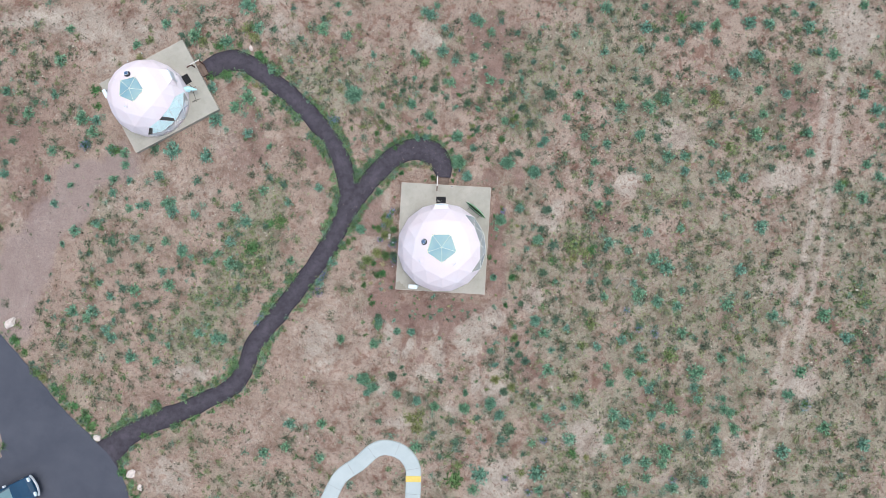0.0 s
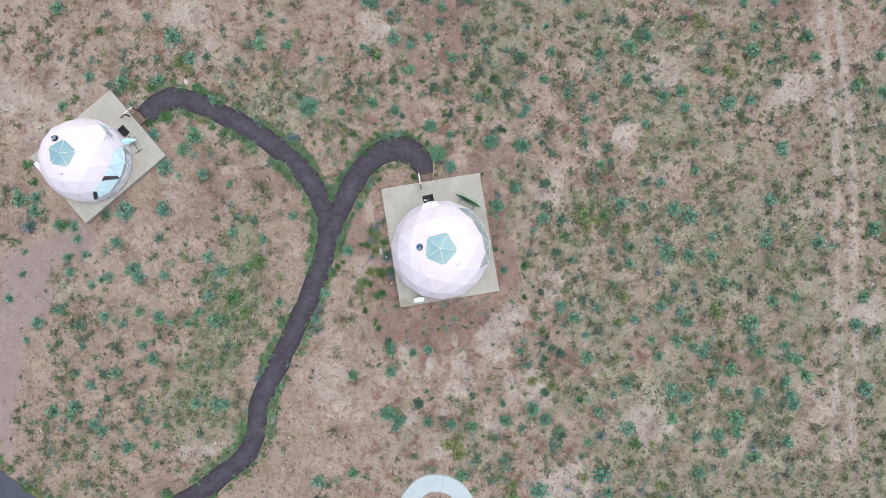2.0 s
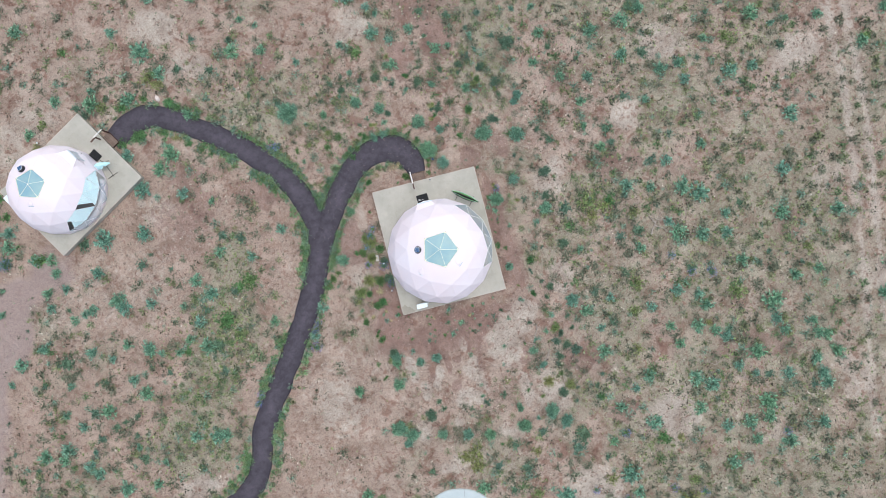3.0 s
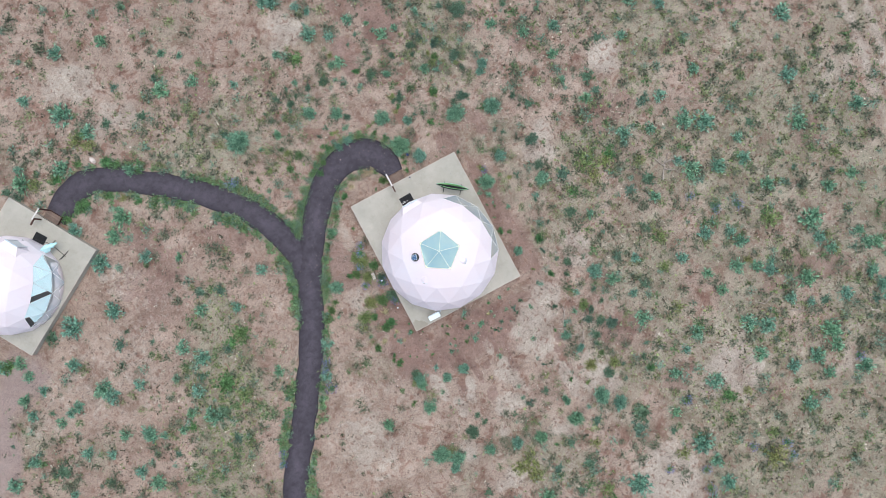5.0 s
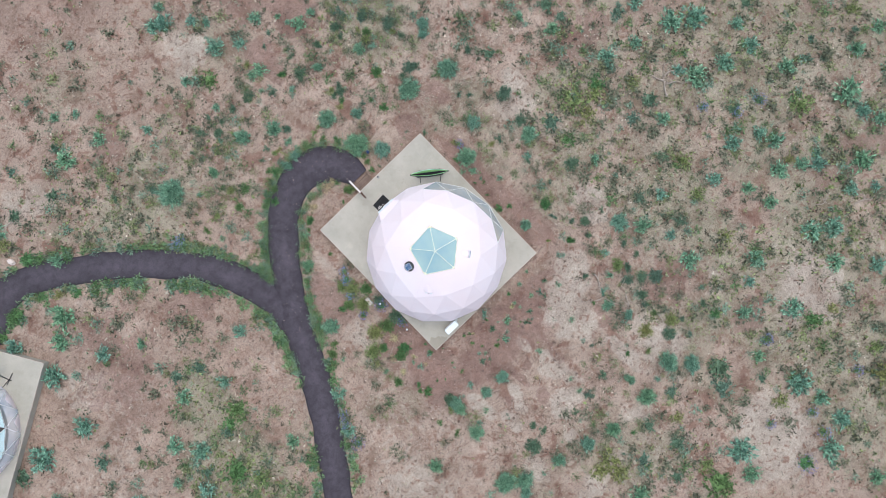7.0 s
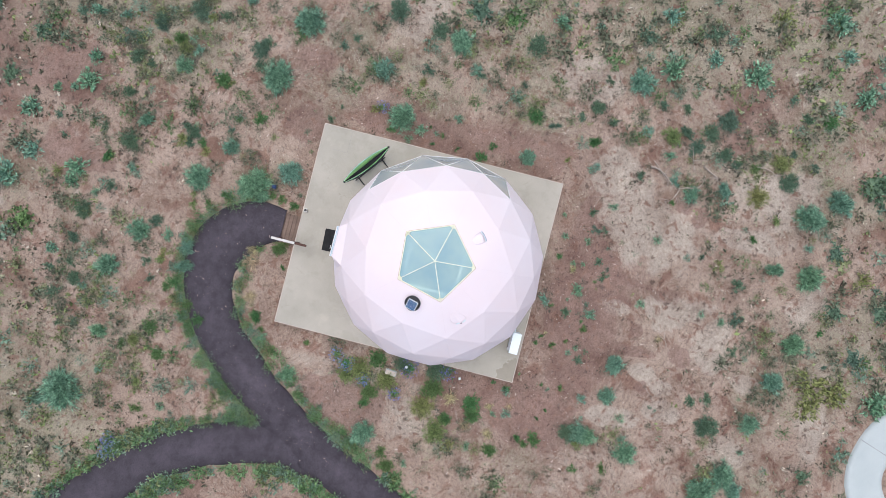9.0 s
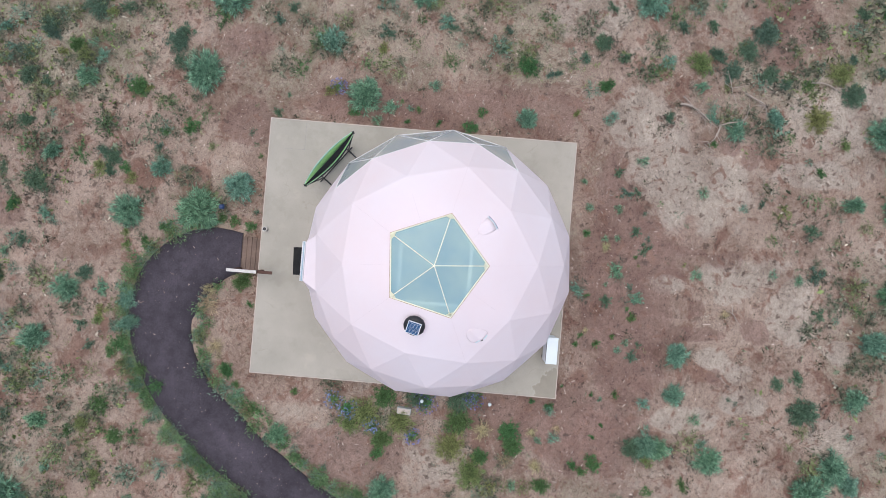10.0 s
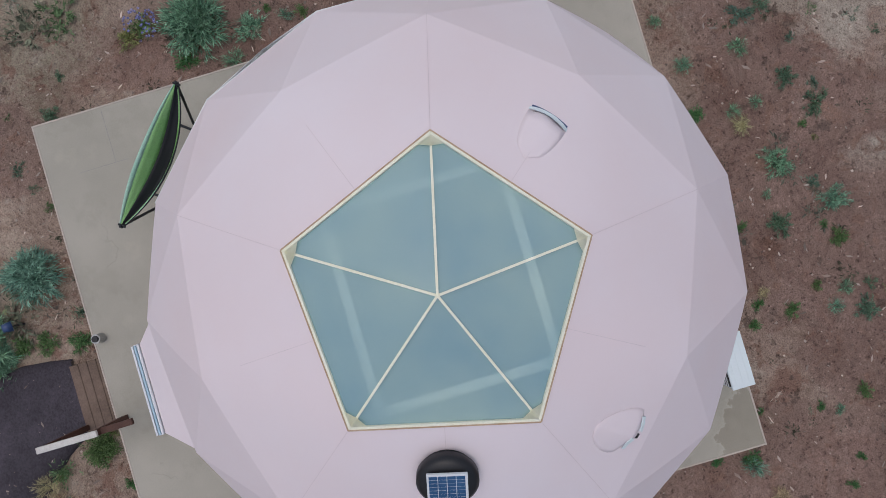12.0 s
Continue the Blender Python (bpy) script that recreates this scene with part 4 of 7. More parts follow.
            rows.append([bm.verts.new((CENTRE + Vector((math.cos(t), math.sin(t), 0)) * (rr + 0.012 * math.sin(i * 1.9)) + Vector((0, 0, zz))) * s) for rr, zz in ((3.575, 0.36), (3.615, -0.1), (3.655, DECK - CENTRE.z + 0.01))])
        for a, b in zip(rows, rows[1:]):
            for j in range(2):
                bm.faces.new((a[j], a[j + 1], b[j + 1], b[j]))
        hem = part("window_hem", bm, FABRIC, tent, smooth=True)
        hm = hem.modifiers.new("thickness", "SOLIDIFY")
        hm.thickness = 0.012
    # window struts
    edges = {tuple(sorted((f[i], f[(i + 1) % 3]))) for f in glazed for i in range(3)}
    for i, j in sorted(edges):
        bm = bmesh.new()
        cone(bm, at(verts[i], 1.0), at(verts[j], 1.0), 0.010, 0.010, 8)
        part("window_strut", bm, RAIL_WHITE, tent, smooth=True)
    # square hanging rail seen through the skylight
    bm = bmesh.new()
    for a, b in (((-0.95, -0.85), (-0.95, 0.85)), ((0.95, -0.85), (0.95, 0.85)), ((-0.95, -0.85), (0.95, -0.85)), ((-0.95, 0.85), (0.95, 0.85))):
        strip(bm, (CENTRE + Vector((a[0], a[1], 2.55))) * s, (CENTRE + Vector((b[0], b[1], 2.55))) * s, 0.09, 0.03, (0, 0, 1))
    part("canopy_rail", bm, CANVAS, tent, "cream hanging canopy rail")
    bm = bmesh.new()
    bmesh.ops.create_cone(bm, cap_ends=True, segments=40, radius1=3.42 * s, radius2=3.42 * s, depth=0.03, matrix=Matrix.Translation((CENTRE.x * s, CENTRE.y * s, (DECK + 0.02) * s if s == 1 else DECK + 0.02)))
    part("floor_boards", bm, PLANK, tent, "brown wooden interior floor")
    # doorway
    x0, x1, y1, z1 = -0.77 * s, 0.19 * s, 2.72 * s, 2.46
    for a, b in (((x0, y1, DECK), (x0, y1, z1)), ((x1, y1, DECK), (x1, y1, z1)), ((x0 - 0.04, y1, z1), (x1 + 0.04, y1, z1))):
        bm = bmesh.new()
        strip(bm, a, b, 0.05, 0.05, (0, 1, 0))
        part("door_post" if a[2] < 1 else "door_lintel", bm, WHITE_STEEL, tent, "white painted door frame")
    for k in range(3):
        bm = bmesh.new()
        strip(bm, (x0 - 0.03, y1 + 0.03 - 0.032 * k, z1 + 0.04), (x1 + 0.03, y1 + 0.03 - 0.032 * k, z1 + 0.04), 0.02, 0.03, (0, 0, 1))
        part("door_rail", bm, BLUE_STEEL if k == 1 else WHITE_STEEL, tent, "white ribbed door header rail")
    bm = bmesh.new()
    slab(bm, x0 + 0.06, x1 - 0.06, y1 - 0.03, y1 + 0.01, DECK + 0.01, z1 - 0.05, 0.008)
    door = part("door", bm, WHITE_STEEL, tent, "white panel door")
    bm = bmesh.new()
    cone(bm, (x0 + 0.16, y1 + 0.01, 1.4), (x0 + 0.16, y1 + 0.09, 1.4), 0.018, 0.018, 10)
    bmesh.ops.create_uvsphere(bm, u_segments=10, v_segments=6, radius=0.045, matrix=Matrix.Translation((x0 + 0.16, y1 + 0.1, 1.4)))
    part("door_knob", bm, BLACK, door, "black door knob", True)
    bm = bmesh.new()
    ridge = [(x0 - 0.03, y1 - 0.05, z1 + 0.03), (x1 + 0.03, y1 - 0.05, z1 + 0.03)]
    back = [at(Vector((-0.34, 0.70, 0.60)).normalized(), 0.965), at(Vector((0.22, 0.74, 0.60)).normalized(), 0.965)]
    side = [at(Vector((-0.48, 0.86, 0.10)).normalized(), 0.965), at(Vector((0.34, 0.93, 0.10)).normalized(), 0.965)]
    foot = [(x0 - 0.05, y1 - 0.04, DECK), (x1 + 0.05, y1 - 0.04, DECK)]
    p = [bm.verts.new(c) for c in (*ridge, *back, *side, *foot)]
    for q in ((0, 1, 3, 2), (0, 2, 4), (1, 5, 3), (0, 4, 6), (1, 7, 5)):
        bm.faces.new([p[k] for k in q])
    bmesh.ops.recalc_face_normals(bm, faces=bm.faces)
    hood = part("door_hood", bm, FABRIC, tent)
    hs = hood.modifiers.new("thickness", "SOLIDIFY")
    hs.thickness = 0.02
    def height(d):
        """How far out (as a share of the radius) the fabric lies in the direction d."""
        for f in covered:
            a, b, c = (verts[k] for k in f)
            nrm = (b - a).cross(c - a)
            p = d * (nrm.dot(a) / nrm.dot(d)) if abs(nrm.dot(d)) > 1e-6 else None
            if p is not None and p.dot(d) > 0 and all(nrm.dot((v - u).cross(p - u)) >= -1e-9 for u, v in ((a, b), (b, c), (c, a))):
                return p.length * 0.9 + 0.1
        return 0.98

    # solar roof vent
    spot = Vector((-1.405, 0.342, 0.0)) / RADIUS
    spot.z = math.sqrt(1 - spot.x ** 2 - spot.y ** 2)
    c = at(spot, height(spot.normalized()))
    nrm = spot.normalized()
    bm = bmesh.new()
    turn = nrm.to_track_quat("Z", "Y").to_matrix().to_4x4()
    for r, h0, h1 in ((0.215, -0.02, 0.03), (0.18, 0.03, 0.07)):
        bmesh.ops.create_cone(bm, cap_ends=True, segments=28, radius1=r, radius2=r * 0.95, depth=h1 - h0, matrix=Matrix.Translation(c) @ turn @ Matrix.Translation((0, 0, (h0 + h1) / 2)))
    ventilator = part("roof_vent", bm, BLACK, tent, "round black solar roof vent")
    bm = bmesh.new()
    prof = [(0.0, 0.165), (0.15, 0.162), (0.21, 0.148), (0.245, 0.115), (0.245, 0.05), (0.23, 0.04)]
    rings = [[bm.verts.new(Matrix.Translation(c) @ turn @ Vector((r * math.cos(t), r * math.sin(t), h))) for t in np.arange(28) * math.tau / 28] if r else [bm.verts.new(Matrix.Translation(c) @ turn @ Vector((0, 0, h)))] for r, h in prof]
    for a, b in zip(rings, rings[1:]):
        for k in range(28):
            bm.faces.new((a[k % len(a)], b[k], b[(k + 1) % 28], a[(k + 1) % 28]) if len(a) > 1 else (a[0], b[k], b[(k + 1) % 28]))
    bmesh.ops.recalc_face_normals(bm, faces=bm.faces)
    part("vent_cap", bm, BLACK, ventilator, "domed black vent cap", True)
    plate = Matrix.Translation(c) @ pose(0, 0, 0, 0, 0, 166.2) @ pose(0.075, 0, 0.20, 0, 16, 0)
    bm = bmesh.new()
    slab(bm, -0.155, 0.155, -0.155, 0.155, -0.012, 0.012, 0.004, plate)
    panel = part("solar_panel", bm, WHITE_STEEL, ventilator, "small blue solar panel in a white rim")
    for i in range(9):
        for j in range(4):
            bm = bmesh.new()
            slab(bm, -0.138 + i * 0.0307, -0.1108 + i * 0.0307, -0.138 + j * 0.069, -0.0725 + j * 0.069, 0.012, 0.0145, 0.0, plate)
            part("cell", bm, CELL, panel)
    # two fabric vent flaps with a stiff lip
    for azm, rad, span, wide, rise in ((-49, 1.66, 0.35, 0.026, 0.05), (-143, 2.09, 0.28, 0.012, 0.015)):
        d = Vector((rad * math.cos(radians(azm)), rad * math.sin(radians(azm)), 0)) / RADIUS
        d.z = math.sqrt(1 - d.x ** 2 - d.y ** 2)
        out = d.normalized()
        across = Vector((0, 0, 1)).cross(out).normalized()
        down = across.cross(out).normalized()
        if down.z > 0:
            down = -down
        o = at(out, height(out))

        def laid(p):
            """The point of the cover below or above p."""
            w = (p - CENTRE * s).normalized()
            return at(w, height(w))

        if rise < 0.03:
            # a rounded pouch, ridged along its middle, with a mouth that opens downhill
            side = lambda u, v: laid(o + across * (u * (0.155 * v + 0.27 * math.sqrt(v * (1 - v))) - 0.125 * (1 - v)) + down * 0.44 * (v - 1))
            lift = lambda u, v: out * (0.001 + 0.055 * v ** 0.8 * max(0, 1 - abs(u)) ** 1.15 + 0.007 * math.sin(7 * u + 4 * v) * (1 - abs(u)) * v)
            bm = bmesh.new()
            grid = [[bm.verts.new(side(i / 6 - 1, j / 9) + lift(i / 6 - 1, j / 9)) for j in range(10)] for i in range(13)]
            for i in range(12):
                for j in range(9):
                    bm.faces.new((grid[i][j], grid[i + 1][j], grid[i + 1][j + 1], grid[i][j + 1]))
            bmesh.ops.remove_doubles(bm, verts=bm.verts[:], dist=1e-4)
            flap = part("vent_flap", bm, FABRIC, tent, "ridged fabric vent flap with a stitched edge", True)
            fs = flap.modifiers.new("thickness", "SOLIDIFY")
            fs.thickness, fs.offset = 0.002, -1
            for sgn in (-1, 1):
                bm = bmesh.new()
                arc = [side(sgn, v) + out * 0.004 for v in np.linspace(0.02, 0.98, 15)]
                for k, (p, q) in enumerate(zip(arc, arc[1:])):
                    if k % 7 < 4:
                        strip(bm, p, q, 0.0025, 0.003, out)
                part("stitching", bm, SEAM, flap)
                bm = bmesh.new()
                for u0, u1 in ((0.28, 0.62), (0.62, 1.05)):
                    strip(bm, side(sgn * u0, 1) + lift(u0, 1) + out * 0.014 + down * 0.012 * sgn, side(sgn * u1, 1) + lift(min(u1, 1), 1) + out * 0.014 + down * (0.012 - 0.03 * (u1 > 1)) * sgn, 0.034, 0.010, out)
                part("vent_lip", bm, WHITE_PLASTIC, flap, "pale vent lip")
            bm = bmesh.new()
            strip(bm, side(0.10, 1) + lift(0.1, 1) + down * 0.02, side(-0.16, 1) + lift(0.16, 1) + down * 0.035, 0.024, 0.012, out)
            part("vent_slit", bm, BLACK, flap, "dark slit")
            continue
        bm = bmesh.new()
        grid = []
        for i in range(9):
            u = (i / 8 - 0.5) * 2
            row = []
            for j in range(6):
                v = j / 5
                lift = rise * max(0, 1 - abs(u) ** 1.3) * v ** 1.6 + 0.001 + 0.012 * math.sin(5 * u + 6 * v) * (1 - abs(u)) * v
                row.append(bm.verts.new(laid(o + across * u * span / 2 * (0.06 + 0.94 * math.sqrt(1 - (1 - v) ** 2)) * s + down * (v - 1) * 0.42) + out * lift))
            grid.append(row)
        for i in range(8):
            for j in range(5):
                bm.faces.new((grid[i][j], grid[i + 1][j], grid[i + 1][j + 1], grid[i][j + 1]))
        flap = part("vent_flap", bm, FABRIC, tent, "fabric vent flap with stitched edge", True)
        fs = flap.modifiers.new("thickness", "SOLIDIFY")
        fs.thickness, fs.offset = 0.002, -1
        bm = bmesh.new()
        for i in range(8):
            u0, u1 = (i / 8 - 0.5) * 2, ((i + 1) / 8 - 0.5) * 2
            strip(bm, o + across * u0 * span / 2 + out * (rise * (1 - u0 * u0) + 0.012) + down * 0.02, o + across * u1 * span / 2 + out * (rise * (1 - u1 * u1) + 0.012) + down * 0.02, wide, 0.012, out)
        part("vent_lip", bm, WHITE_PLASTIC, flap, "white vent lip")
        bm = bmesh.new()
        for i in range(8):
            u0, u1 = (i / 8 - 0.5) * 1.9, ((i + 1) / 8 - 0.5) * 1.9
            strip(bm, o + across * u0 * span / 2 + out * (rise * (1 - u0 * u0) * 0.6 + 0.006) + down * 0.045, o + across * u1 * span / 2 + out * (rise * (1 - u1 * u1) * 0.6 + 0.006) + down * 0.045, 0.034, 0.012, out)
        part("vent_mesh", bm, BLUE_PLASTIC, flap, "dark blue vent mesh")


# ---- things on and beside the decks ----
def steps(m, s):
    st = thing("wooden_steps", m @ pose(-0.33, HALF_L * s, 0), "weathered brown wooden steps up to the patio", "steps", "patio steps")
    for k in range(4):
        bm = bmesh.new()
        slab(bm, -0.53, 0.53, 0.03 + k * 0.142, 0.165 + k * 0.142, 0.20, 0.24, 0.006)
        part("tread_board", bm, WOOD, st)
    for x in (-0.48, 0.0, 0.48):
        bm = bmesh.new()
        slab(bm, x - 0.025, x + 0.025, 0.02, 0.58, 0.02, 0.20, 0.004)
        part("stringer", bm, DARK_WOOD, st)
    bm = bmesh.new()
    slab(bm, -0.53, 0.53, 0.575, 0.605, 0.03, 0.198, 0.004)
    part("riser", bm, DARK_WOOD, st)


def handrail(m, s):
    hr = thing("handrail", m @ pose(-0.45, HALF_L * s, 0), "white-topped wooden handrail beside the steps", "handrail", "step handrails")
    bm = bmesh.new()
    slab(bm, -0.365, -0.275, -0.20, 0.66, 1.13, 1.17, 0.008)
    part("top_rail", bm, RAIL_PAINT, hr, "peeling white painted top rail")
    for y, z0 in ((-0.14, DECK), (0.58, 0.03)):
        bm = bmesh.new()
        slab(bm, -0.362, -0.278, y - 0.042, y + 0.042, z0, 1.13, 0.006)
        part("post", bm, DARK_WOOD, hr, "dark brown post")
    bm = bmesh.new()
    strip(bm, (-0.32, -0.18, 1.02), (-0.32, -0.60, 0.98), 0.085, 0.06, (0, 0, 1))
    part("brace", bm, DARK_WOOD, hr)


def mat_at(m, s):
    bm = bmesh.new()
    deep = 0.27 if s == 1 else 0.42
    slab(bm, -0.41, 0.41, -deep, deep, 0.0, 0.022, 0.008)
    for k in range(14):
        slab(bm, -0.38 + k * 0.055, -0.35 + k * 0.055, 0.03 - deep, deep - 0.03, 0.022, 0.027)
    ob = part("door_mat", bm, RUBBER)
    ob.matrix_world = m @ pose(-0.38, 3.28, DECK, 0, 0, 3) if s == 1 else pose(-22.80, 12.20, DECK, 0, 0, -56)
    tagged(ob, "black rubber door mat on the patio", "door mat", "door mats")
    if s == 1:
        for x0, x1, y0, y1 in ((-0.36, -0.10, -0.13, -0.09), (-0.30, -0.16, -0.05, -0.02), (-0.05, 0.04, -0.12, -0.08)):
            bm = bmesh.new()
            slab(bm, x0, x1, y0, y1, 0.024, 0.030)
            part("printed_mark", bm, RAIL_PAINT, ob, "white printed mark")


def hammock(m, s, towel):
    spot = m @ pose(2.58, 2.52, DECK, 0, 0, -37.5) if s == 1 else pose(-21.95, 11.05, DECK, 0, 0, -68)
    ham = thing("hammock", spot, "black steel hammock stand with its cloth taken off" if towel else "lime green and black hammock on a black steel stand", "hammock", "patio hammocks")
    span = 1.03
    stand = part("stand_bar", cone(bmesh.new(), (-0.7, -0.02, 0.06), (0.7, -0.02, 0.06), 0.02, 0.02, 8), BLACK, ham, "black steel stand")
    for sx in (-1, 1):
        part("foot_bar", cone(bmesh.new(), (sx * 0.55, -0.36, 0.025), (sx * 0.55, 0.36, 0.025), 0.02, 0.02, 8), BLACK, stand)
        part("upright", cone(bmesh.new(), (sx * 0.55, 0, 0.05), (sx * 1.02, 0, 1.0), 0.019, 0.019, 8), BLACK, stand)
        part("hook", cone(bmesh.new(), (sx * 1.0, -0.05, 0.97), (sx * 1.0, 0.05, 0.97), 0.016, 0.016, 8), BLACK, stand)
    # cloth in four stripes across the width, with pale mint edge highlights painted in, hanging between the hooks
    rows = []
    for j in range(17):
        v = (j / 16 - 0.5) * 2
        row = []
        for i in range(25):
            u = (i / 24 - 0.5) * 2
            w = (0.19 if v > 0 else 0.13) * (1 - abs(u) ** 2.2) + 0.02
            sag = 0.50 * (1 - u * u)
            row.append(Vector((u * span, v * w, 0.98 - sag * (1 - (0.74 if v > 0 else 0.42) * abs(v) ** 1.6) + 0.014 * math.sin(9 * v + 3 * u))))
        rows.append(row)
    for a, b, mt, lab in () if towel else ((0, 4, NAVY, "black stripe"), (4, 5, MINT_HIGHLIGHT, "mint highlight beside the lime stripe"), (5, 7, LIME, "lime green stripe"), (7, 12, NAVY, "black stripe"), (12, 15, LIME, "lime green stripe"), (15, 16, MINT_HIGHLIGHT, "mint highlight along the outer edge")):
        bm = bmesh.new()
        g = [[bm.verts.new(p) for p in rows[j]] for j in range(a, b + 1)]
        for p, q in zip(g, g[1:]):
            for i in range(24):
                bm.faces.new((p[i], p[i + 1], q[i + 1], q[i]))
        st = part("cloth_stripe", bm, mt, ham, lab, True)
        md = st.modifiers.new("thickness", "SOLIDIFY")
        md.thickness = 0.008
    if towel:
        # a crumpled towel thrown over the bar, one corner drawn out to a point
        bm = bmesh.new()
        g = []
        for j in range(13):
            v = j / 6 - 1
            row = []
            for i in range(17):
                u = i / 16
                half = 0.30 * math.sin(math.pi * min(u / 0.62, 1) * 0.9 + 0.25) if u < 0.62 else 0.30 * 0.17 + 0.13 * (1 - u) / 0.38
                frill = 1 + 0.16 * math.sin(11 * u + 2) * abs(v) ** 3
                row.append(bm.verts.new(Vector((-0.62 + 1.18 * u, v * half * frill + 0.05 * math.sin(4 * u), 0.80 - 0.30 * abs(v) ** 1.5 * half / 0.3 - 0.12 * u + 0.03 * math.sin(7 * v + 9 * u)))))
            g.append(row)
        for p, q in zip(g, g[1:]):
            for i in range(16):
                bm.faces.new((p[i], p[i + 1], q[i + 1], q[i]))
        tw = part("towel", bm, TOWEL, None, smooth=True)
        md = tw.modifiers.new("thickness", "SOLIDIFY")
        md.thickness = 0.02
        tw.matrix_world = pose(-22.02, 11.27, DECK, 0, 0, 4)
        tagged(tw, "pale turquoise towel thrown over the bare hammock stand", "towel")


def heat_pump(m, s):
    ac = thing("heat_pump", m @ pose(-2.3 * s, -4.22 * s, DECK), "white outdoor heat pump unit standing on the patio edge", "heat pump", "heat pumps")
    bm = bmesh.new()
    slab(bm, -0.37, 0.37, -0.15, 0.15, 0.08, 0.62, 0.02)
    body = part("casing", bm, WHITE_PLASTIC, ac)
    bm = bmesh.new()
    slab(bm, -0.38, 0.38, -0.16, 0.16, 0.62, 0.645, 0.01)
    part("lid", bm, WHITE_PLASTIC, ac)
    for k in range(3):
        bm = bmesh.new()
        slab(bm, -0.36, 0.36, -0.10 + k * 0.09, -0.085 + k * 0.09, 0.645, 0.65, 0.002)
        part("lid_rib", bm, WHITE_PLASTIC, ac)
    bm = bmesh.new()
    slab(bm, -0.34, 0.20, 0.146, 0.158, 0.12, 0.60)
    grille = part("grille", bm, BLACK, body, "black fan grille")
    for k in range(9):
        bm = bmesh.new()
        slab(bm, -0.335, 0.195, 0.158, 0.168, 0.15 + k * 0.05, 0.158 + k * 0.05)
        part("grille_slat", bm, WHITE_STEEL, body, "pale grille slat")
    for k in range(6):
        bm = bmesh.new()
        slab(bm, -0.382, -0.370, -0.10 + k * 0.035, -0.08 + k * 0.035, 0.18, 0.55)
        part("side_slat", bm, BLACK, body)
    for x in (-0.27, 0.27):
        bm = bmesh.new()
        slab(bm, x - 0.04, x + 0.04, -0.17, 0.17, 0.0, 0.08, 0.01)
        part("foot", bm, BLACK, ac)
    bm = bmesh.new()
    pts = [(0.37, 0.05, 0.3), (0.46, 0.06, 0.3), (0.48, 0.12, 0.22), (0.47, 0.3, 0.05)]
    for a, b in zip(pts, pts[1:]):
        cone(bm, a, b, 0.025, 0.025, 8)
    part("pipe", bm, WHITE_PLASTIC, ac, "white insulated pipe")


for (m, s), second in zip(SITES, (False, True)):
    deck(m, s)
    dome(Matrix.Translation((0.07, -0.07, 0)) @ m if second else m, s * (0.98 if second else 1.0), (-14, 22) if second else ())
    steps(m, s)
    handrail(m, s)
    mat_at(m, s)
    hammock(m, s, second)
    heat_pump(m, s)


def deck_lamp(x, y):
    lp = thing("deck_lamp", pose(x, y, DECK), "small galvanised lamp on the patio edge", "lamp")
    bm = bmesh.new()
    cone(bm, (0, 0, 0), (0, 0, 0.15), 0.07, 0.07, 16)
    part("canister", bm, GREY_METAL, lp)
    bm = bmesh.new()
    cone(bm, (0, 0, 0.15), (0, 0, 0.175), 0.05, 0.045, 16)
    part("cap", bm, BLACK, lp, "black cap")


deck_lamp(0.48, 4.44)


def globe_lamp(m):
    g = thing("globe_lamp", m, "white globe garden lamp on a short stake", "garden lamp", "globe garden lamps")
    part("stake", cone(bmesh.new(), (0, 0, -0.05), (0, 0, 0.2), 0.012, 0.012, 8), BLACK, g)
    bm = bmesh.new()
    bmesh.ops.create_uvsphere(bm, u_segments=16, v_segments=10, radius=0.055, matrix=Matrix.Translation((0, 0, 0.24)))
    part("globe", bm, WHITE_PLASTIC, g, "white plastic globe", True)
    return g


first = globe_lamp(pose(-4.28, -0.62, 0))
copy_thing(first, pose(-4.2, -2.66, 0))
for u, v in ((-4.6, 0.4), (-4.55, -1.2)):
    q = SITES[1][0] @ Vector((u * 0.876, v * 0.876, 0))
    copy_thing(first, Matrix.Translation(q))


def valve_box():
    b = thing("valve_box", pose(-4.66, -0.1, 0, 0, 0, -4), "pale plastic utility box set among the flowers", "utility box")
    bm = bmesh.new()
    slab(bm, -0.10, 0.10, -0.21, 0.21, -0.05, 0.14, 0.02)
    part("box", bm, PALE_CONCRETE, b)
    bm = bmesh.new()
    slab(bm, -0.08, 0.08, -0.19, 0.19, 0.14, 0.155, 0.008)
    part("lid", bm, DRIP, b)


valve_box()


def stake_lamp():
    b = thing("stake_lamp", pose(1.05, 5.82, 0, 0, 0, 95), "blue solar stake lamp leaning by the path", "garden lamp")
    part("stake", cone(bmesh.new(), (0, 0, -0.05), (0.05, 0, 0.22), 0.014, 0.014, 8), BLACK, b)
    bm = bmesh.new()
    cone(bm, (0.02, 0, 0.22), (0.12, 0, 0.30), 0.085, 0.06, 16)
    part("head", bm, BLUE_PLASTIC, b, "blue lamp head", True)


stake_lamp()


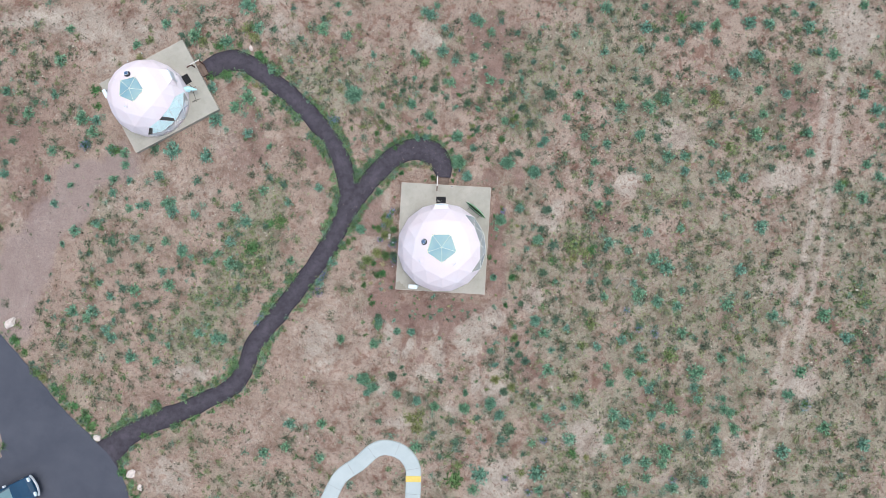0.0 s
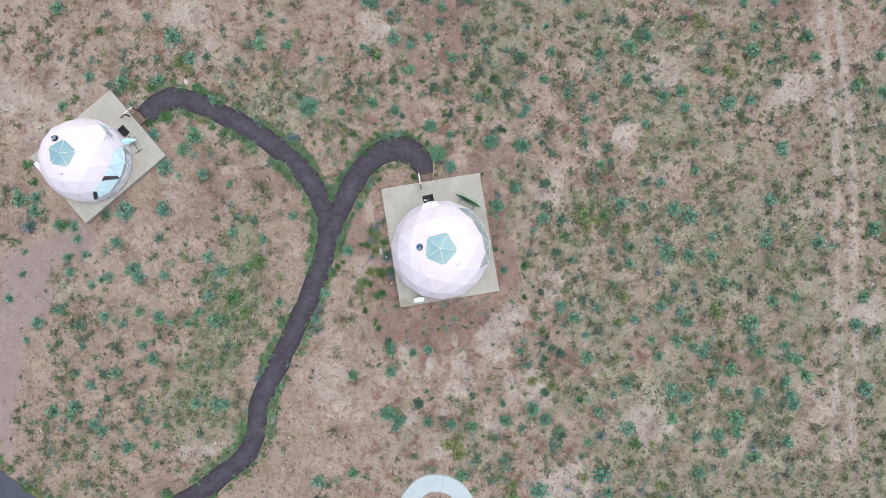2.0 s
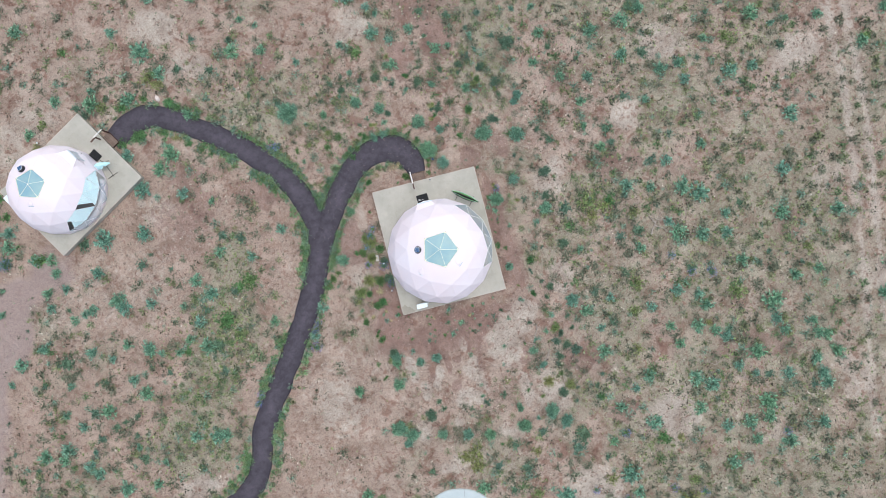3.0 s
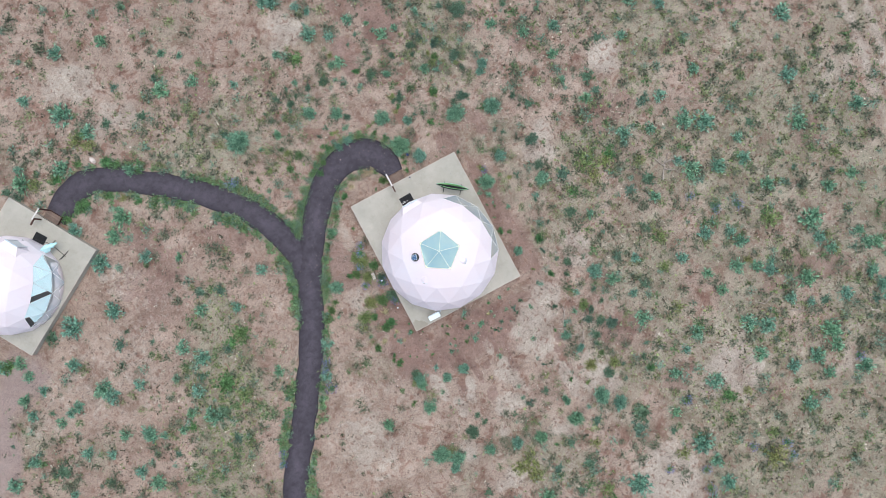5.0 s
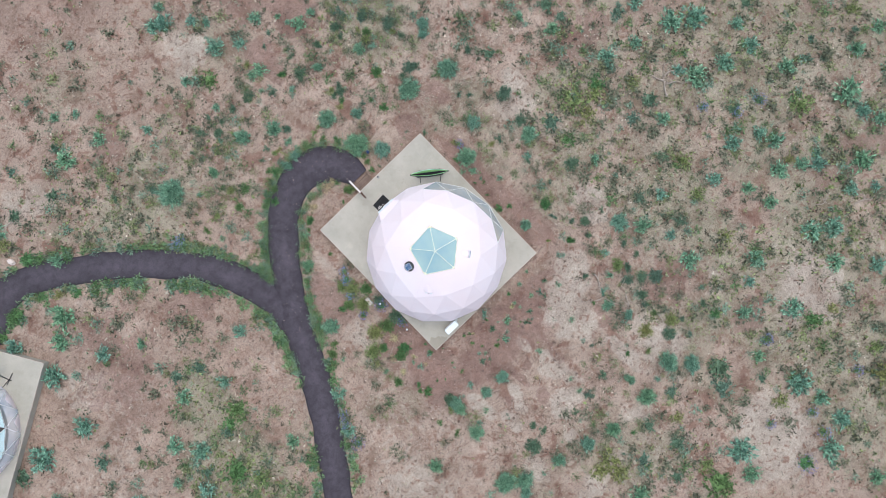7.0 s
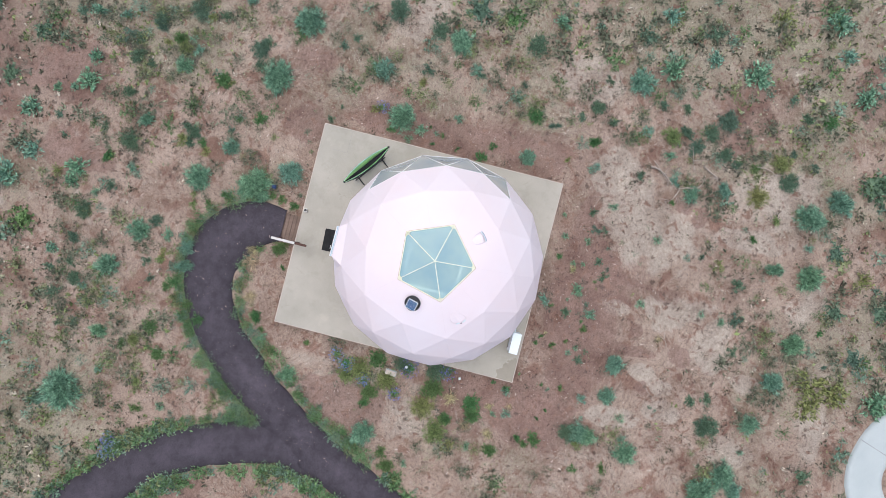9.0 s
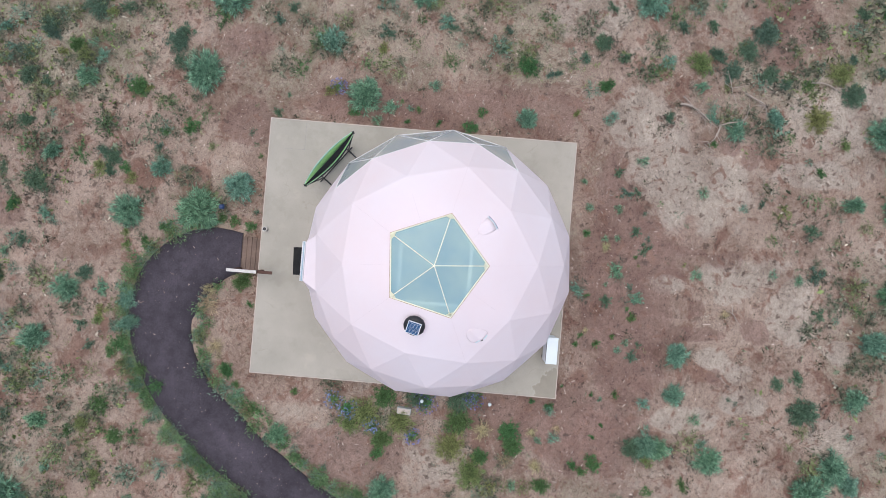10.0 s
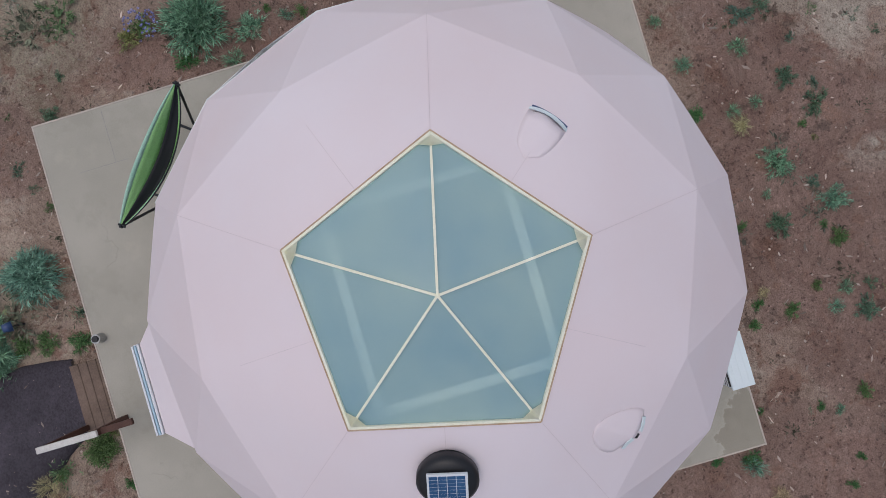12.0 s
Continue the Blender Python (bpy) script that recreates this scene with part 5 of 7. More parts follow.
def boulder(x, y, r, seed, where="the car park"):
    bm = bmesh.new()
    bmesh.ops.create_icosphere(bm, subdivisions=2, radius=1.0)
    for v in bm.verts:
        k = 1 + 0.55 * noise.noise(v.co * 1.3 + Vector((seed, 0, 0))) + 0.12 * noise.noise(v.co * 4 + Vector((0, seed, 0)))
        v.co = Vector((v.co.x * r * 1.2 * k, v.co.y * r * 0.85 * k, v.co.z * r * 0.6 * k + r * 0.25))
    ob = part("boulder", bm, STONE)
    ob.matrix_world = pose(x, y, 0, 0, 0, seed * 57)
    tagged(ob, "pale sandstone boulder beside " + where, "boulder", "boulders")


for x, y, r, k in ((-25.75, -21.95, 0.36, 1), (-24.9, -23.1, 0.23, 2), (-28.86, -19.0, 0.30, 3), (-36.88, -9.5, 0.42, 4)):
    boulder(x, y, r, k)
boulder(-17.47, 15.36, 0.19, 5, "the gravel path")


def car():
    """A pickup, nose towards the path."""
    c = thing("pickup_truck", pose(-35.95, -24.45, 0.056, 0, 0, 29), "dark teal pickup truck parked on the asphalt", "pickup truck")
    bm = bmesh.new()
    prof = [(-2.75, 0.45), (-2.75, 1.02), (-1.0, 1.05), (-0.98, 1.1), (1.05, 1.12), (1.7, 1.08), (2.5, 0.98), (2.72, 0.8), (2.76, 0.45)]
    sides = []
    for y, k in ((-0.97, 0.94), (-0.90, 1.0), (-0.5, 1.03), (0, 1.04), (0.5, 1.03), (0.90, 1.0), (0.97, 0.94)):
        sides.append([bm.verts.new((x - (0.10 if abs(y) > 0.85 and x > 2 else 0), y, z * k if z > 0.5 else z)) for x, z in prof])
    for a, b in zip(sides, sides[1:]):
        for k in range(len(prof)):
            bm.faces.new((a[k], a[(k + 1) % len(prof)], b[(k + 1) % len(prof)], b[k]))
    for q in (sides[0], sides[-1]):
        bm.faces.new(q)
    bmesh.ops.recalc_face_normals(bm, faces=bm.faces)
    body = part("body", bm, PAINT, c, smooth=False)
    bv = body.modifiers.new("rounding", "BEVEL")
    bv.width, bv.segments = 0.05, 3
    bm = bmesh.new()
    slab(bm, -1.05, 0.35, -0.72, 0.72, 1.58, 1.72, 0.06)
    part("cab_roof", bm, PAINT, c)
    bm = bmesh.new()
    lo, hi = [(1.12, -0.82), (1.12, 0.82), (-1.15, 0.84), (-1.15, -0.84)], [(0.33, -0.70), (0.33, 0.70), (-1.02, 0.70), (-1.02, -0.70)]
    a, b = [bm.verts.new((x, y, 1.1)) for x, y in lo], [bm.verts.new((x, y, 1.62)) for x, y in hi]
    for k in range(4):
        bm.faces.new((a[k], a[(k + 1) % 4], b[(k + 1) % 4], b[k]))
    part("greenhouse", bm, GLASS_DARK, c, "tinted cab glass")
    for sy in (-1, 1):
        bm = bmesh.new()
        strip(bm, (1.13, sy * 0.80, 1.12), (0.34, sy * 0.69, 1.66), 0.07, 0.05, (0.4, 0, 1))
        part("windscreen_pillar", bm, PAINT, c)
        bm = bmesh.new()
        slab(bm, 0.75, 0.93, sy * 1.05 - 0.10, sy * 1.05 + 0.10, 1.15, 1.36, 0.04)
        part("wing_mirror", bm, WHITE_STEEL, c, "chrome wing mirror")
        bm = bmesh.new()
        slab(bm, 2.56, 2.72, sy * 0.68 - 0.18, sy * 0.68 + 0.18, 0.78, 0.98, 0.03)
        part("headlight", bm, WHITE_PLASTIC, c, "clear headlight")
        for x in (-1.75, 1.75):
            bm = bmesh.new()
            cone(bm, (x, sy * 0.72, 0.39), (x, sy * 0.98, 0.39), 0.39, 0.39, 28)
            tyre = part("wheel", bm, RUBBER, c, "black tyre")
            bm = bmesh.new()
            cone(bm, (x, sy * 0.80, 0.39), (x, sy * 0.99, 0.39), 0.23, 0.21, 16)
            part("rim", bm, GREY_METAL, tyre, "alloy rim")
    bm = bmesh.new()
    for k in range(12):
        y0, y1 = -0.96 + 0.16 * k, -0.80 + 0.16 * k
        f = lambda y: 2.86 - 0.20 * (y / 0.96) ** 2
        strip(bm, (f(y0), y0, 0.62), (f(y1), y1, 0.62), 0.07, 0.16, (0, 0, 1))
    part("bumper", bm, WHITE_STEEL, c, "bright chrome bumper")
    for y in (-0.42, 0.42):
        bm = bmesh.new()
        strip(bm, (1.3, y, 1.165), (2.45, y * 0.9, 1.03), 0.10, 0.02, (0, 0, 1))
        part("bonnet_rib", bm, PAINT, c)
    bm = bmesh.new()
    slab(bm, -2.68, -1.2, -0.8, 0.8, 1.06, 1.09, 0.02)
    part("bed_cover", bm, BLACK, c, "black bed cover")


car()


# ---- plants: places (x, y) and radius ----
SAGE_SPOTS = [(0.7, 8.8, 0.53), (5.35, 10, 0.3), (-2, 8.6, 0.35), (-2.7, 8.5, 0.38), (-1.7, 9.4, 0.32), (-1.8, 10.5, 0.44), (5.1, -10.6, 0.35), (-3.4, 11.4, 0.5), (-8.4, 11.9, 0.84), (-7.3, 10.7, 0.26), (-5.9, 11.1, 0.38), (3.3, 13.8, 0.46), (2.3, 11.3, 0.34), (-0.1, 13.4, 0.46), (-1, 16, 0.57), (5.75, 10.3, 0.22), (8.2, 8.9, 0.43), (11.6, 9.5, 0.5), (20.3, 2.1, 0.46), (24.9, -13.3, 0.5), (20, -18.2, 0.57), (-5.8, -13.7, 0.36), (-8.3, -9.2, 0.43), (-11.4, 17.3, 0.57), (-13.3, 22.1, 0.46), (-16.4, 22.8, 0.57), (-10.2, 19.5, 0.36), (-2.2, 19.1, 0.57), (-13, -2.7, 0.46), (-10.4, -4.5, 0.43)]
SAGE_SPOTS += [(-9.4, -2.6, 0.43), (-17.9, 1.6, 0.57), (-15.7, 3.2, 0.5), (-23.5, 1, 0.57), (-18.3, -1.4, 0.5), (-22.3, -2.5, 0.5), (-23.9, -1.7, 0.43), (-26.6, -1.6, 0.5), (-15.4, 7, 0.36), (29.3, 16.2, 0.58), (16.2, 19, 0.58), (-34.1, 5.6, 0.48), (-31.8, -1.3, 0.53), (-29.9, -0.5, 0.48), (-24, -4.3, 0.48), (-26.4, -6, 0.58), (-29.9, -8.1, 0.63), (-31.6, -8.1, 0.58), (-28.1, -10.2, 0.58), (-26.3, -11.8, 0.58), (-19.1, -9.7, 0.58), (-33.1, 16.1, 0.44), (-33.8, 13.3, 0.58), (-38.3, 10.4, 0.58), (-34.1, 10.4, 0.48), (-36.3, 8.6, 0.58), (-12.3, -16.7, 0.58), (-9.5, -16.5, 0.48), (-14.4, -19.4, 0.58), (-12.5, -18.7, 0.48)]
SAGE_SPOTS += [(-9.5, -19.5, 0.48), (1.5, 19, 0.48), (26.7, 20, 0.58), (25.7, 17.3, 0.58), (27.1, 2.6, 0.63), (25.5, -1.2, 0.58), (20.9, -20.2, 0.68), (30.3, -11.6, 0.58), (20.8, 19.4, 0.58), (32.4, 17.7, 0.58), (33.6, 6.5, 0.53), (35.6, 5.7, 0.58), (32.9, -4.6, 0.63), (31.3, -9.6, 0.58), (35, -6.4, 0.58), (28.6, -4.9, 0.58), (24.6, -16.8, 0.58), (30.1, -16.5, 0.68), (33.6, -14.3, 0.58), (37, -15.5, 0.63), (25.9, -14.8, 0.58), (-26.5, 22.8, 0.59), (13.5, 9, 0.46), (4.2, 13.8, 0.3), (0.4, 11.4, 0.27), (2.7, 14.9, 0.22), (3.8, -14.2, 0.23), (-3.3, 13.6, 0.27), (-4.4, 12.1, 0.22), (-8.1, 8.1, 0.22)]
SAGE_SPOTS += [(-4.3, -13.6, 0.18), (0.4, -10.9, 0.21), (0.3, -11.7, 0.21), (-9.2, 18.8, 0.32), (-9.2, 16.9, 0.41), (-6.9, 15.4, 0.37), (-2.7, 19.3, 0.46), (-1.7, 19.9, 0.37), (-0.9, 18.1, 0.37), (-0.4, 17.4, 0.37), (2, 18.8, 0.55), (3.1, 17.9, 0.41), (0.1, 15.3, 0.41), (-3.5, 15.8, 0.37), (1.7, 15.7, 0.41), (-0.6, 13.5, 0.37), (7.8, 8.5, 0.37), (12.8, 20.5, 0.58), (10.2, 18.1, 0.43), (23.7, 21.6, 0.58), (18.1, 18.2, 0.34), (22.2, 19.6, 0.53), (25.1, 20, 0.63), (30.1, 19.9, 0.58), (27.3, 21.2, 0.39), (28.8, 21, 0.39), (15.9, 17.1, 0.43), (12.9, 16.8, 0.43), (26.1, 17, 0.43), (28.6, 14.1, 0.48)]
SAGE_SPOTS += [(31.1, 17.9, 0.43), (24, 15.6, 0.58), (13.7, 15.4, 0.34), (10.8, 15, 0.39), (9.4, 15.2, 0.29), (14.5, 12.2, 0.63), (16.9, 12.4, 0.63), (18.4, 13, 0.58), (10.8, 13, 0.48), (26.2, 14.3, 0.43), (26.7, 12.3, 0.43), (26.2, 10.5, 0.63), (9.9, 11, 0.43), (16.3, 9.9, 0.58), (22.4, 9.6, 0.43), (27.5, 9.4, 0.34), (28.6, 9.5, 0.29), (30.9, 9.2, 0.48), (30.6, 10.9, 0.53), (18.8, 8.2, 0.58), (20.2, 8.3, 0.48), (12.6, 7.3, 0.43), (23.7, 6.8, 0.63), (25.3, 6.7, 0.48), (20.4, 7, 0.43), (17.2, 6.3, 0.39), (36.3, 13.1, 0.63), (35.2, 14.5, 0.48), (36.3, 16.2, 0.43), (36.9, 7.5, 0.53)]
SAGE_SPOTS += [(35.8, 8.5, 0.53), (36.9, 11.9, 0.34), (34.7, 22, 0.48), (30.3, 21.8, 0.39), (19.3, 17.9, 0.39), (18.5, -18.3, 0.61), (18.7, -19.6, 0.45), (16.6, -20.8, 0.5), (20.1, -17.1, 0.76), (22.1, -15.5, 0.56), (24.3, -15, 0.56), (24.5, -16.1, 0.56), (25.5, -13.5, 0.5), (24.8, -12.3, 0.4), (24.7, -4.2, 0.66), (23.6, -19.5, 0.56), (-27.7, 4.7, 0.44), (-38.1, 3.3, 0.44), (-34.4, 3.2, 0.35), (-31.9, 4.4, 0.26), (-32.3, 2.7, 0.39), (-33.7, 1, 0.44), (-28.7, 3.4, 0.48), (-27.3, 3.4, 0.39), (-28.7, 2.3, 0.44), (-24.8, 4, 0.52), (-27.2, 1, 0.39), (-25.8, 1.4, 0.44), (-24.1, 1.6, 0.39), (-21.5, 0.8, 0.44)]
SAGE_SPOTS += [(-19.4, -2.5, 0.39), (-21.6, -2.9, 0.35), (-28.6, -3.6, 0.39), (-32.8, -2.5, 0.35), (-23.3, -5.4, 0.57), (-29.4, -5.6, 0.39), (-28.4, -6.7, 0.44), (-30.3, -8.7, 0.44), (-24.8, -9.1, 0.35), (-28.6, -9.6, 0.48), (-18.2, -3.3, 0.65), (-25.2, -2.4, 0.35), (-19.2, 0, 0.3), (-20.3, -3.2, 0.39), (-23.2, -10.6, 0.35), (-28, -8.7, 0.3), (-17, 0.4, 0.63), (-10.9, 3.7, 0.44), (-13.5, 2.3, 0.44), (5.93, 14.08, 0.39), (6.03, 13.02, 0.27), (4.71, 10.41, 0.37), (2.89, 14.3, 0.19), (4.66, 15.12, 0.19), (-0.83, 12.51, 0.23), (2.7, -13.15, 0.39), (-23.66, 1.62, 0.63), (-26.33, 1.22, 0.39), (-22.47, -2.2, 0.54), (-20.6, -9.4, 0.54)]
SAGE_SPOTS += [(-24.12, -12.05, 0.49), (-18.39, -9.75, 0.49), (-17.91, 19.08, 0.78), (-16.91, 17.09, 0.58), (-19.59, 15.79, 0.64), (-15.54, 13.61, 0.51), (-22.37, 16.12, 0.77), (-22.13, 17.08, 0.38), (-20.61, 11.77, 0.55), (-17.43, 11.11, 0.76), (-18.57, 10.19, 0.59), (-17.29, 8.04, 0.51), (-19.69, 20.94, 0.46), (-24.89, 16.99, 0.5), (-27.3, 15.09, 0.49), (-31.63, 8.51, 0.7), (-30.45, 8.4, 0.51), (-30.66, 7.32, 0.59), (-23.62, 6.17, 0.78), (-20.76, 5.86, 0.69), (-20.16, 9.17, 0.72), (-29.05, 6, 0.51), (-27.84, 5.67, 0.49), (4.91, -13.97, 0.63), (5.69, -14.94, 0.57), (2.68, -14.48, 0.57), (9.82, -14.92, 0.5), (4.28, -20.12, 0.85), (9.59, -10.73, 0.58), (12.37, -13.21, 0.5)]
SAGE_SPOTS += [(15.32, -16.37, 0.57), (16.81, -18.15, 0.5), (11.86, -16.59, 0.63), (11.21, -13.94, 0.37), (8.68, -17.18, 0.42), (9.15, -19.78, 0.78), (9.51, -22.69, 0.64), (9.5, -21.18, 0.5), (7.88, -23.47, 0.64), (8.68, -26.37, 0.5), (3.81, -21.47, 0.57), (-3.2, -13.65, 0.41), (-1.44, -14.06, 0.5), (0.1, -14.47, 0.5), (-6.18, -12.49, 0.72), (-5.29, -13.13, 0.57), (-1.27, -18.08, 0.57), (14.19, 0.47, 0.58), (15.93, -0.09, 0.44), (18.15, -0.58, 0.72), (19.28, -1.38, 0.77), (20.7, -3.22, 0.43), (20.37, -4.6, 0.53), (16.98, -3.72, 0.67), (18.62, -4.29, 0.53), (16.53, -2.83, 0.44), (22.38, -10.15, 0.81), (24.41, -8.83, 0.53), (20.95, -6.84, 0.53), (26.2, -8.81, 0.42)]
SAGE_SPOTS += [(14.09, -4.13, 0.44), (16.62, -10.64, 0.58), (17.75, -11.28, 0.43), (18.46, -11.9, 0.48), (18.82, -11.38, 0.38), (18.77, -14.1, 0.43), (15.59, -14.22, 0.62), (16.63, -14.94, 0.63), (14.73, -10.19, 0.43), (13.75, -8.5, 0.44), (15.04, -11.51, 0.43), (9.07, -7.61, 0.53), (11.04, -7.1, 0.38), (9.86, -9.05, 0.38), (8.32, -6.59, 0.53), (9.79, -3.13, 0.39), (8.09, 0.38, 0.54), (13.12, 3.74, 0.49), (12.35, 5.52, 0.39), (20.32, -13.42, 0.72), (17.46, 1.57, 0.48), (15.9, -7.81, 0.53), (22.24, -11.48, 0.53), (17.62, -9.33, 0.58), (17.32, -8.45, 0.48), (19.81, -14.97, 0.38), (22.69, -12.5, 0.48), (5.1, 6.8, 0.71), (6.4, 3, 0.41), (4.5, -3.1, 0.35)]
SAGE_SPOTS += [(0.9, 6.7, 0.71), (2.1, 7.9, 0.35), (-4.6, 5, 0.24), (-5.7, 3.7, 0.35), (-2.3, -8.2, 0.41), (-3.5, -8.2, 0.35), (-5.1, -7.5, 0.44), (-5.4, -9.4, 0.44), (4.7, -9.4, 0.38), (0.2, -8.6, 0.21), (6.6, -7.2, 0.31), (5, -8.7, 0.29), (2.7, -8.6, 0.21), (4.8, -5.7, 0.21), (3.5, -6.7, 0.23), (5.9, -8.3, 0.29), (-3.8, -7.3, 0.26), (-4.2, -8.9, 0.21), (7.42, 6.16, 0.62), (1.98, -5.22, 0.16), (2, -6.1, 0.18), (0.15, -6.17, 0.29), (-0.66, -6.85, 0.29), (-0.32, -5.88, 0.1), (1.11, -6.13, 0.11), (2.75, -4.99, 0.13), (-2.27, -6.4, 0.13), (-2.04, -6.63, 0.14), (-3.82, -6, 0.11), (1.07, -5.75, 0.13)]
SAGE_SPOTS += [(4.81, 1.9, 0.58), (4.5, 1.07, 0.28), (1.73, 5.48, 0.51), (0.6, 6.3, 0.35), (4.08, 1.46, 0.21), (-5.11, -4.67, 0.23), (-4.29, -4.48, 0.21), (-6.67, -3.54, 0.21), (-7.19, 0.41, 0.52), (-5.23, -4.22, 0.17), (-7.9, -1.4, 0.19), (-5.15, -7.85, 0.43), (2.31, -9.86, 0.18), (-0.54, -5.04, 0.31), (-4.55, -7.49, 0.13), (-4.91, -9.14, 0.23), (4.65, -5.53, 0.2), (5.28, -0.22, 0.2), (4.53, 0.49, 0.15), (7.23, -0.39, 0.29)]
GREEN_SPOTS = [(4.5, 8.8, 0.41), (-1.2, 8.5, 0.29), (-3.4, 8.7, 0.32), (-4.1, 8, 0.35), (-5.3, 9.2, 0.38), (-6.2, 8.7, 0.34), (-8.4, 9, 0.31), (1.7, 13.2, 0.3), (-19.7, -3.3, 0.43), (-14.9, 0.4, 0.57), (-36.6, -10.9, 0.48), (-34.5, -13.7, 0.58), (-32, -15.7, 0.48), (-29.9, -17.3, 0.68), (-26.5, -21.8, 0.58), (-24.9, -18.5, 0.48), (-37.1, -20.2, 0.58), (-23.5, 20.4, 0.51), (-36.4, -11.1, 0.58), (-35.6, -12, 0.48), (-32.8, -15, 0.58), (-31, -16.4, 0.58), (-29.4, -18, 0.63), (0.6, 12.4, 0.34), (2, 9, 0.24), (8.6, -13.8, 0.35), (6.2, -11.5, 0.26), (3.6, -12.1, 0.21), (-6.2, 10.1, 0.3), (0.8, -15.4, 0.26)]
GREEN_SPOTS += [(-2.5, 15, 0.6), (19.2, 20.1, 0.72), (34, 6.8, 0.58), (-14, 0.7, 0.82), (-16.4, -1.8, 0.95), (-8.13, -0.78, 0.39), (5.65, 10.83, 0.35), (-0.22, 8.21, 0.27), (-1.43, 13.09, 0.23), (-3.67, 8.99, 0.25), (2.23, -10.85, 0.18), (-17.43, 17.2, 0.46), (-20.15, 15.35, 0.58), (-18.47, 15.59, 0.46), (-16.7, 14.79, 0.52), (-16.17, 14.34, 0.52), (-15.05, 13.29, 0.46), (-20.75, 12.7, 0.55), (-19.49, 13.09, 0.45), (-17.64, 12.78, 0.42), (-16, 11.56, 0.42), (-15.21, 10.9, 0.46), (-30.68, 11, 0.59), (-30.36, 9.58, 0.51), (-28.64, 5.84, 0.7), (-19.32, 12.91, 0.59), (2.27, -20.63, 1.07), (12.2, -17.78, 0.64), (9.52, -1.31, 0.53), (12.78, -0.22, 0.63)]
GREEN_SPOTS += [(4.6, -1.7, 0.24), (4.1, -1.4, 0.29), (5.7, -5.4, 0.35), (6.1, -3, 0.41), (3.4, 7.1, 0.32), (0.3, 7.6, 0.32), (-3.9, 5.4, 0.35), (-5, 4.5, 0.27), (-4.6, 7.5, 0.35), (-6.2, -8.7, 0.29), (3.2, 7.9, 0.24), (4.2, -8.8, 0.19), (-4.4, 3.3, 0.16), (-6.5, -7.6, 0.23), (-1.27, -6.74, 0.19), (1.17, -5.2, 0.16), (-0.69, -5.35, 0.13), (-2.14, -5.74, 0.16), (-1.88, -6.22, 0.12), (-3.64, -6.45, 0.16), (-3.7, -5.73, 0.11), (-4.18, -4.47, 0.19), (-4.07, -3.95, 0.11), (-4.61, -6.12, 0.11), (-4.99, -5.87, 0.14), (-3.52, -4.82, 0.08), (-1.91, -5.26, 0.13), (-2.22, -5.11, 0.12), (2.25, -7.35, 0.16), (0.58, -6.73, 0.09)]
GREEN_SPOTS += [(4.29, 2.16, 0.27), (4.52, 0.24, 0.14), (4.73, 0.76, 0.09), (4.22, 5.15, 0.12), (2.68, 4.94, 0.11), (0.71, 5.92, 0.26), (0.66, 5.57, 0.23), (0.54, 5.03, 0.23), (-1.18, 5.17, 0.39), (-1.38, 5.92, 0.18), (-1.85, 4.88, 0.16), (-1.01, -6.6, 0.09), (-4.3, 0.52, 0.45), (-5.59, 0.55, 0.45), (-6.04, 0.63, 0.3), (-4.84, -1.79, 0.51), (-5.87, -2.49, 0.35), (-5.04, -3.31, 0.43), (-5.46, -3.47, 0.39), (-6.59, -4.4, 0.35), (-6.04, -5.62, 0.23), (-5.88, -6.06, 0.23), (-7.68, -0.47, 0.31), (-7.37, 1.18, 0.21), (-7.67, 0.67, 0.21), (-7.29, 1.58, 0.15), (-4.33, 5.1, 0.18), (-5.72, -5.88, 0.28), (-5.9, -5.35, 0.23), (4.15, -0.42, 0.15)]
GREEN_SPOTS += [(4.12, 0.55, 0.13), (6.38, 3.31, 0.23)]
FLOWER_SPOTS = [(-9.8, 9.7, 0.27), (-10.5, -5.3, 0.43), (-10.2, 9.6, 0.39), (-31.2, 6.2, 0.44), (14.07, -22.28, 0.39), (13.98, -23.19, 0.39), (-10, -3.55, 0.32), (-10.29, -4.08, 0.32), (-15.59, -8.21, 0.29), (-15.29, -7.6, 0.29), (20.91, -19.49, 0.39), (31.84, -12.34, 0.59), (-31.27, 6.23, 0.59), (6.41, -23.12, 0.64), (6.53, -20.25, 0.32), (8.31, -22.6, 0.42), (8.62, -21.41, 0.35), (9.66, -16.84, 0.36), (12.02, -21.47, 0.35), (16.1, -5.21, 0.34), (17.23, -6.75, 0.34), (18.62, -7.13, 0.42), (5, 2.71, 0.25), (-4.49, 2.07, 0.3), (-4.74, 1.63, 0.35), (-4.33, -0.74, 0.4), (-4.1, -2.2, 0.35), (-5.41, -0.43, 0.27), (-5.18, 0.86, 0.22)]
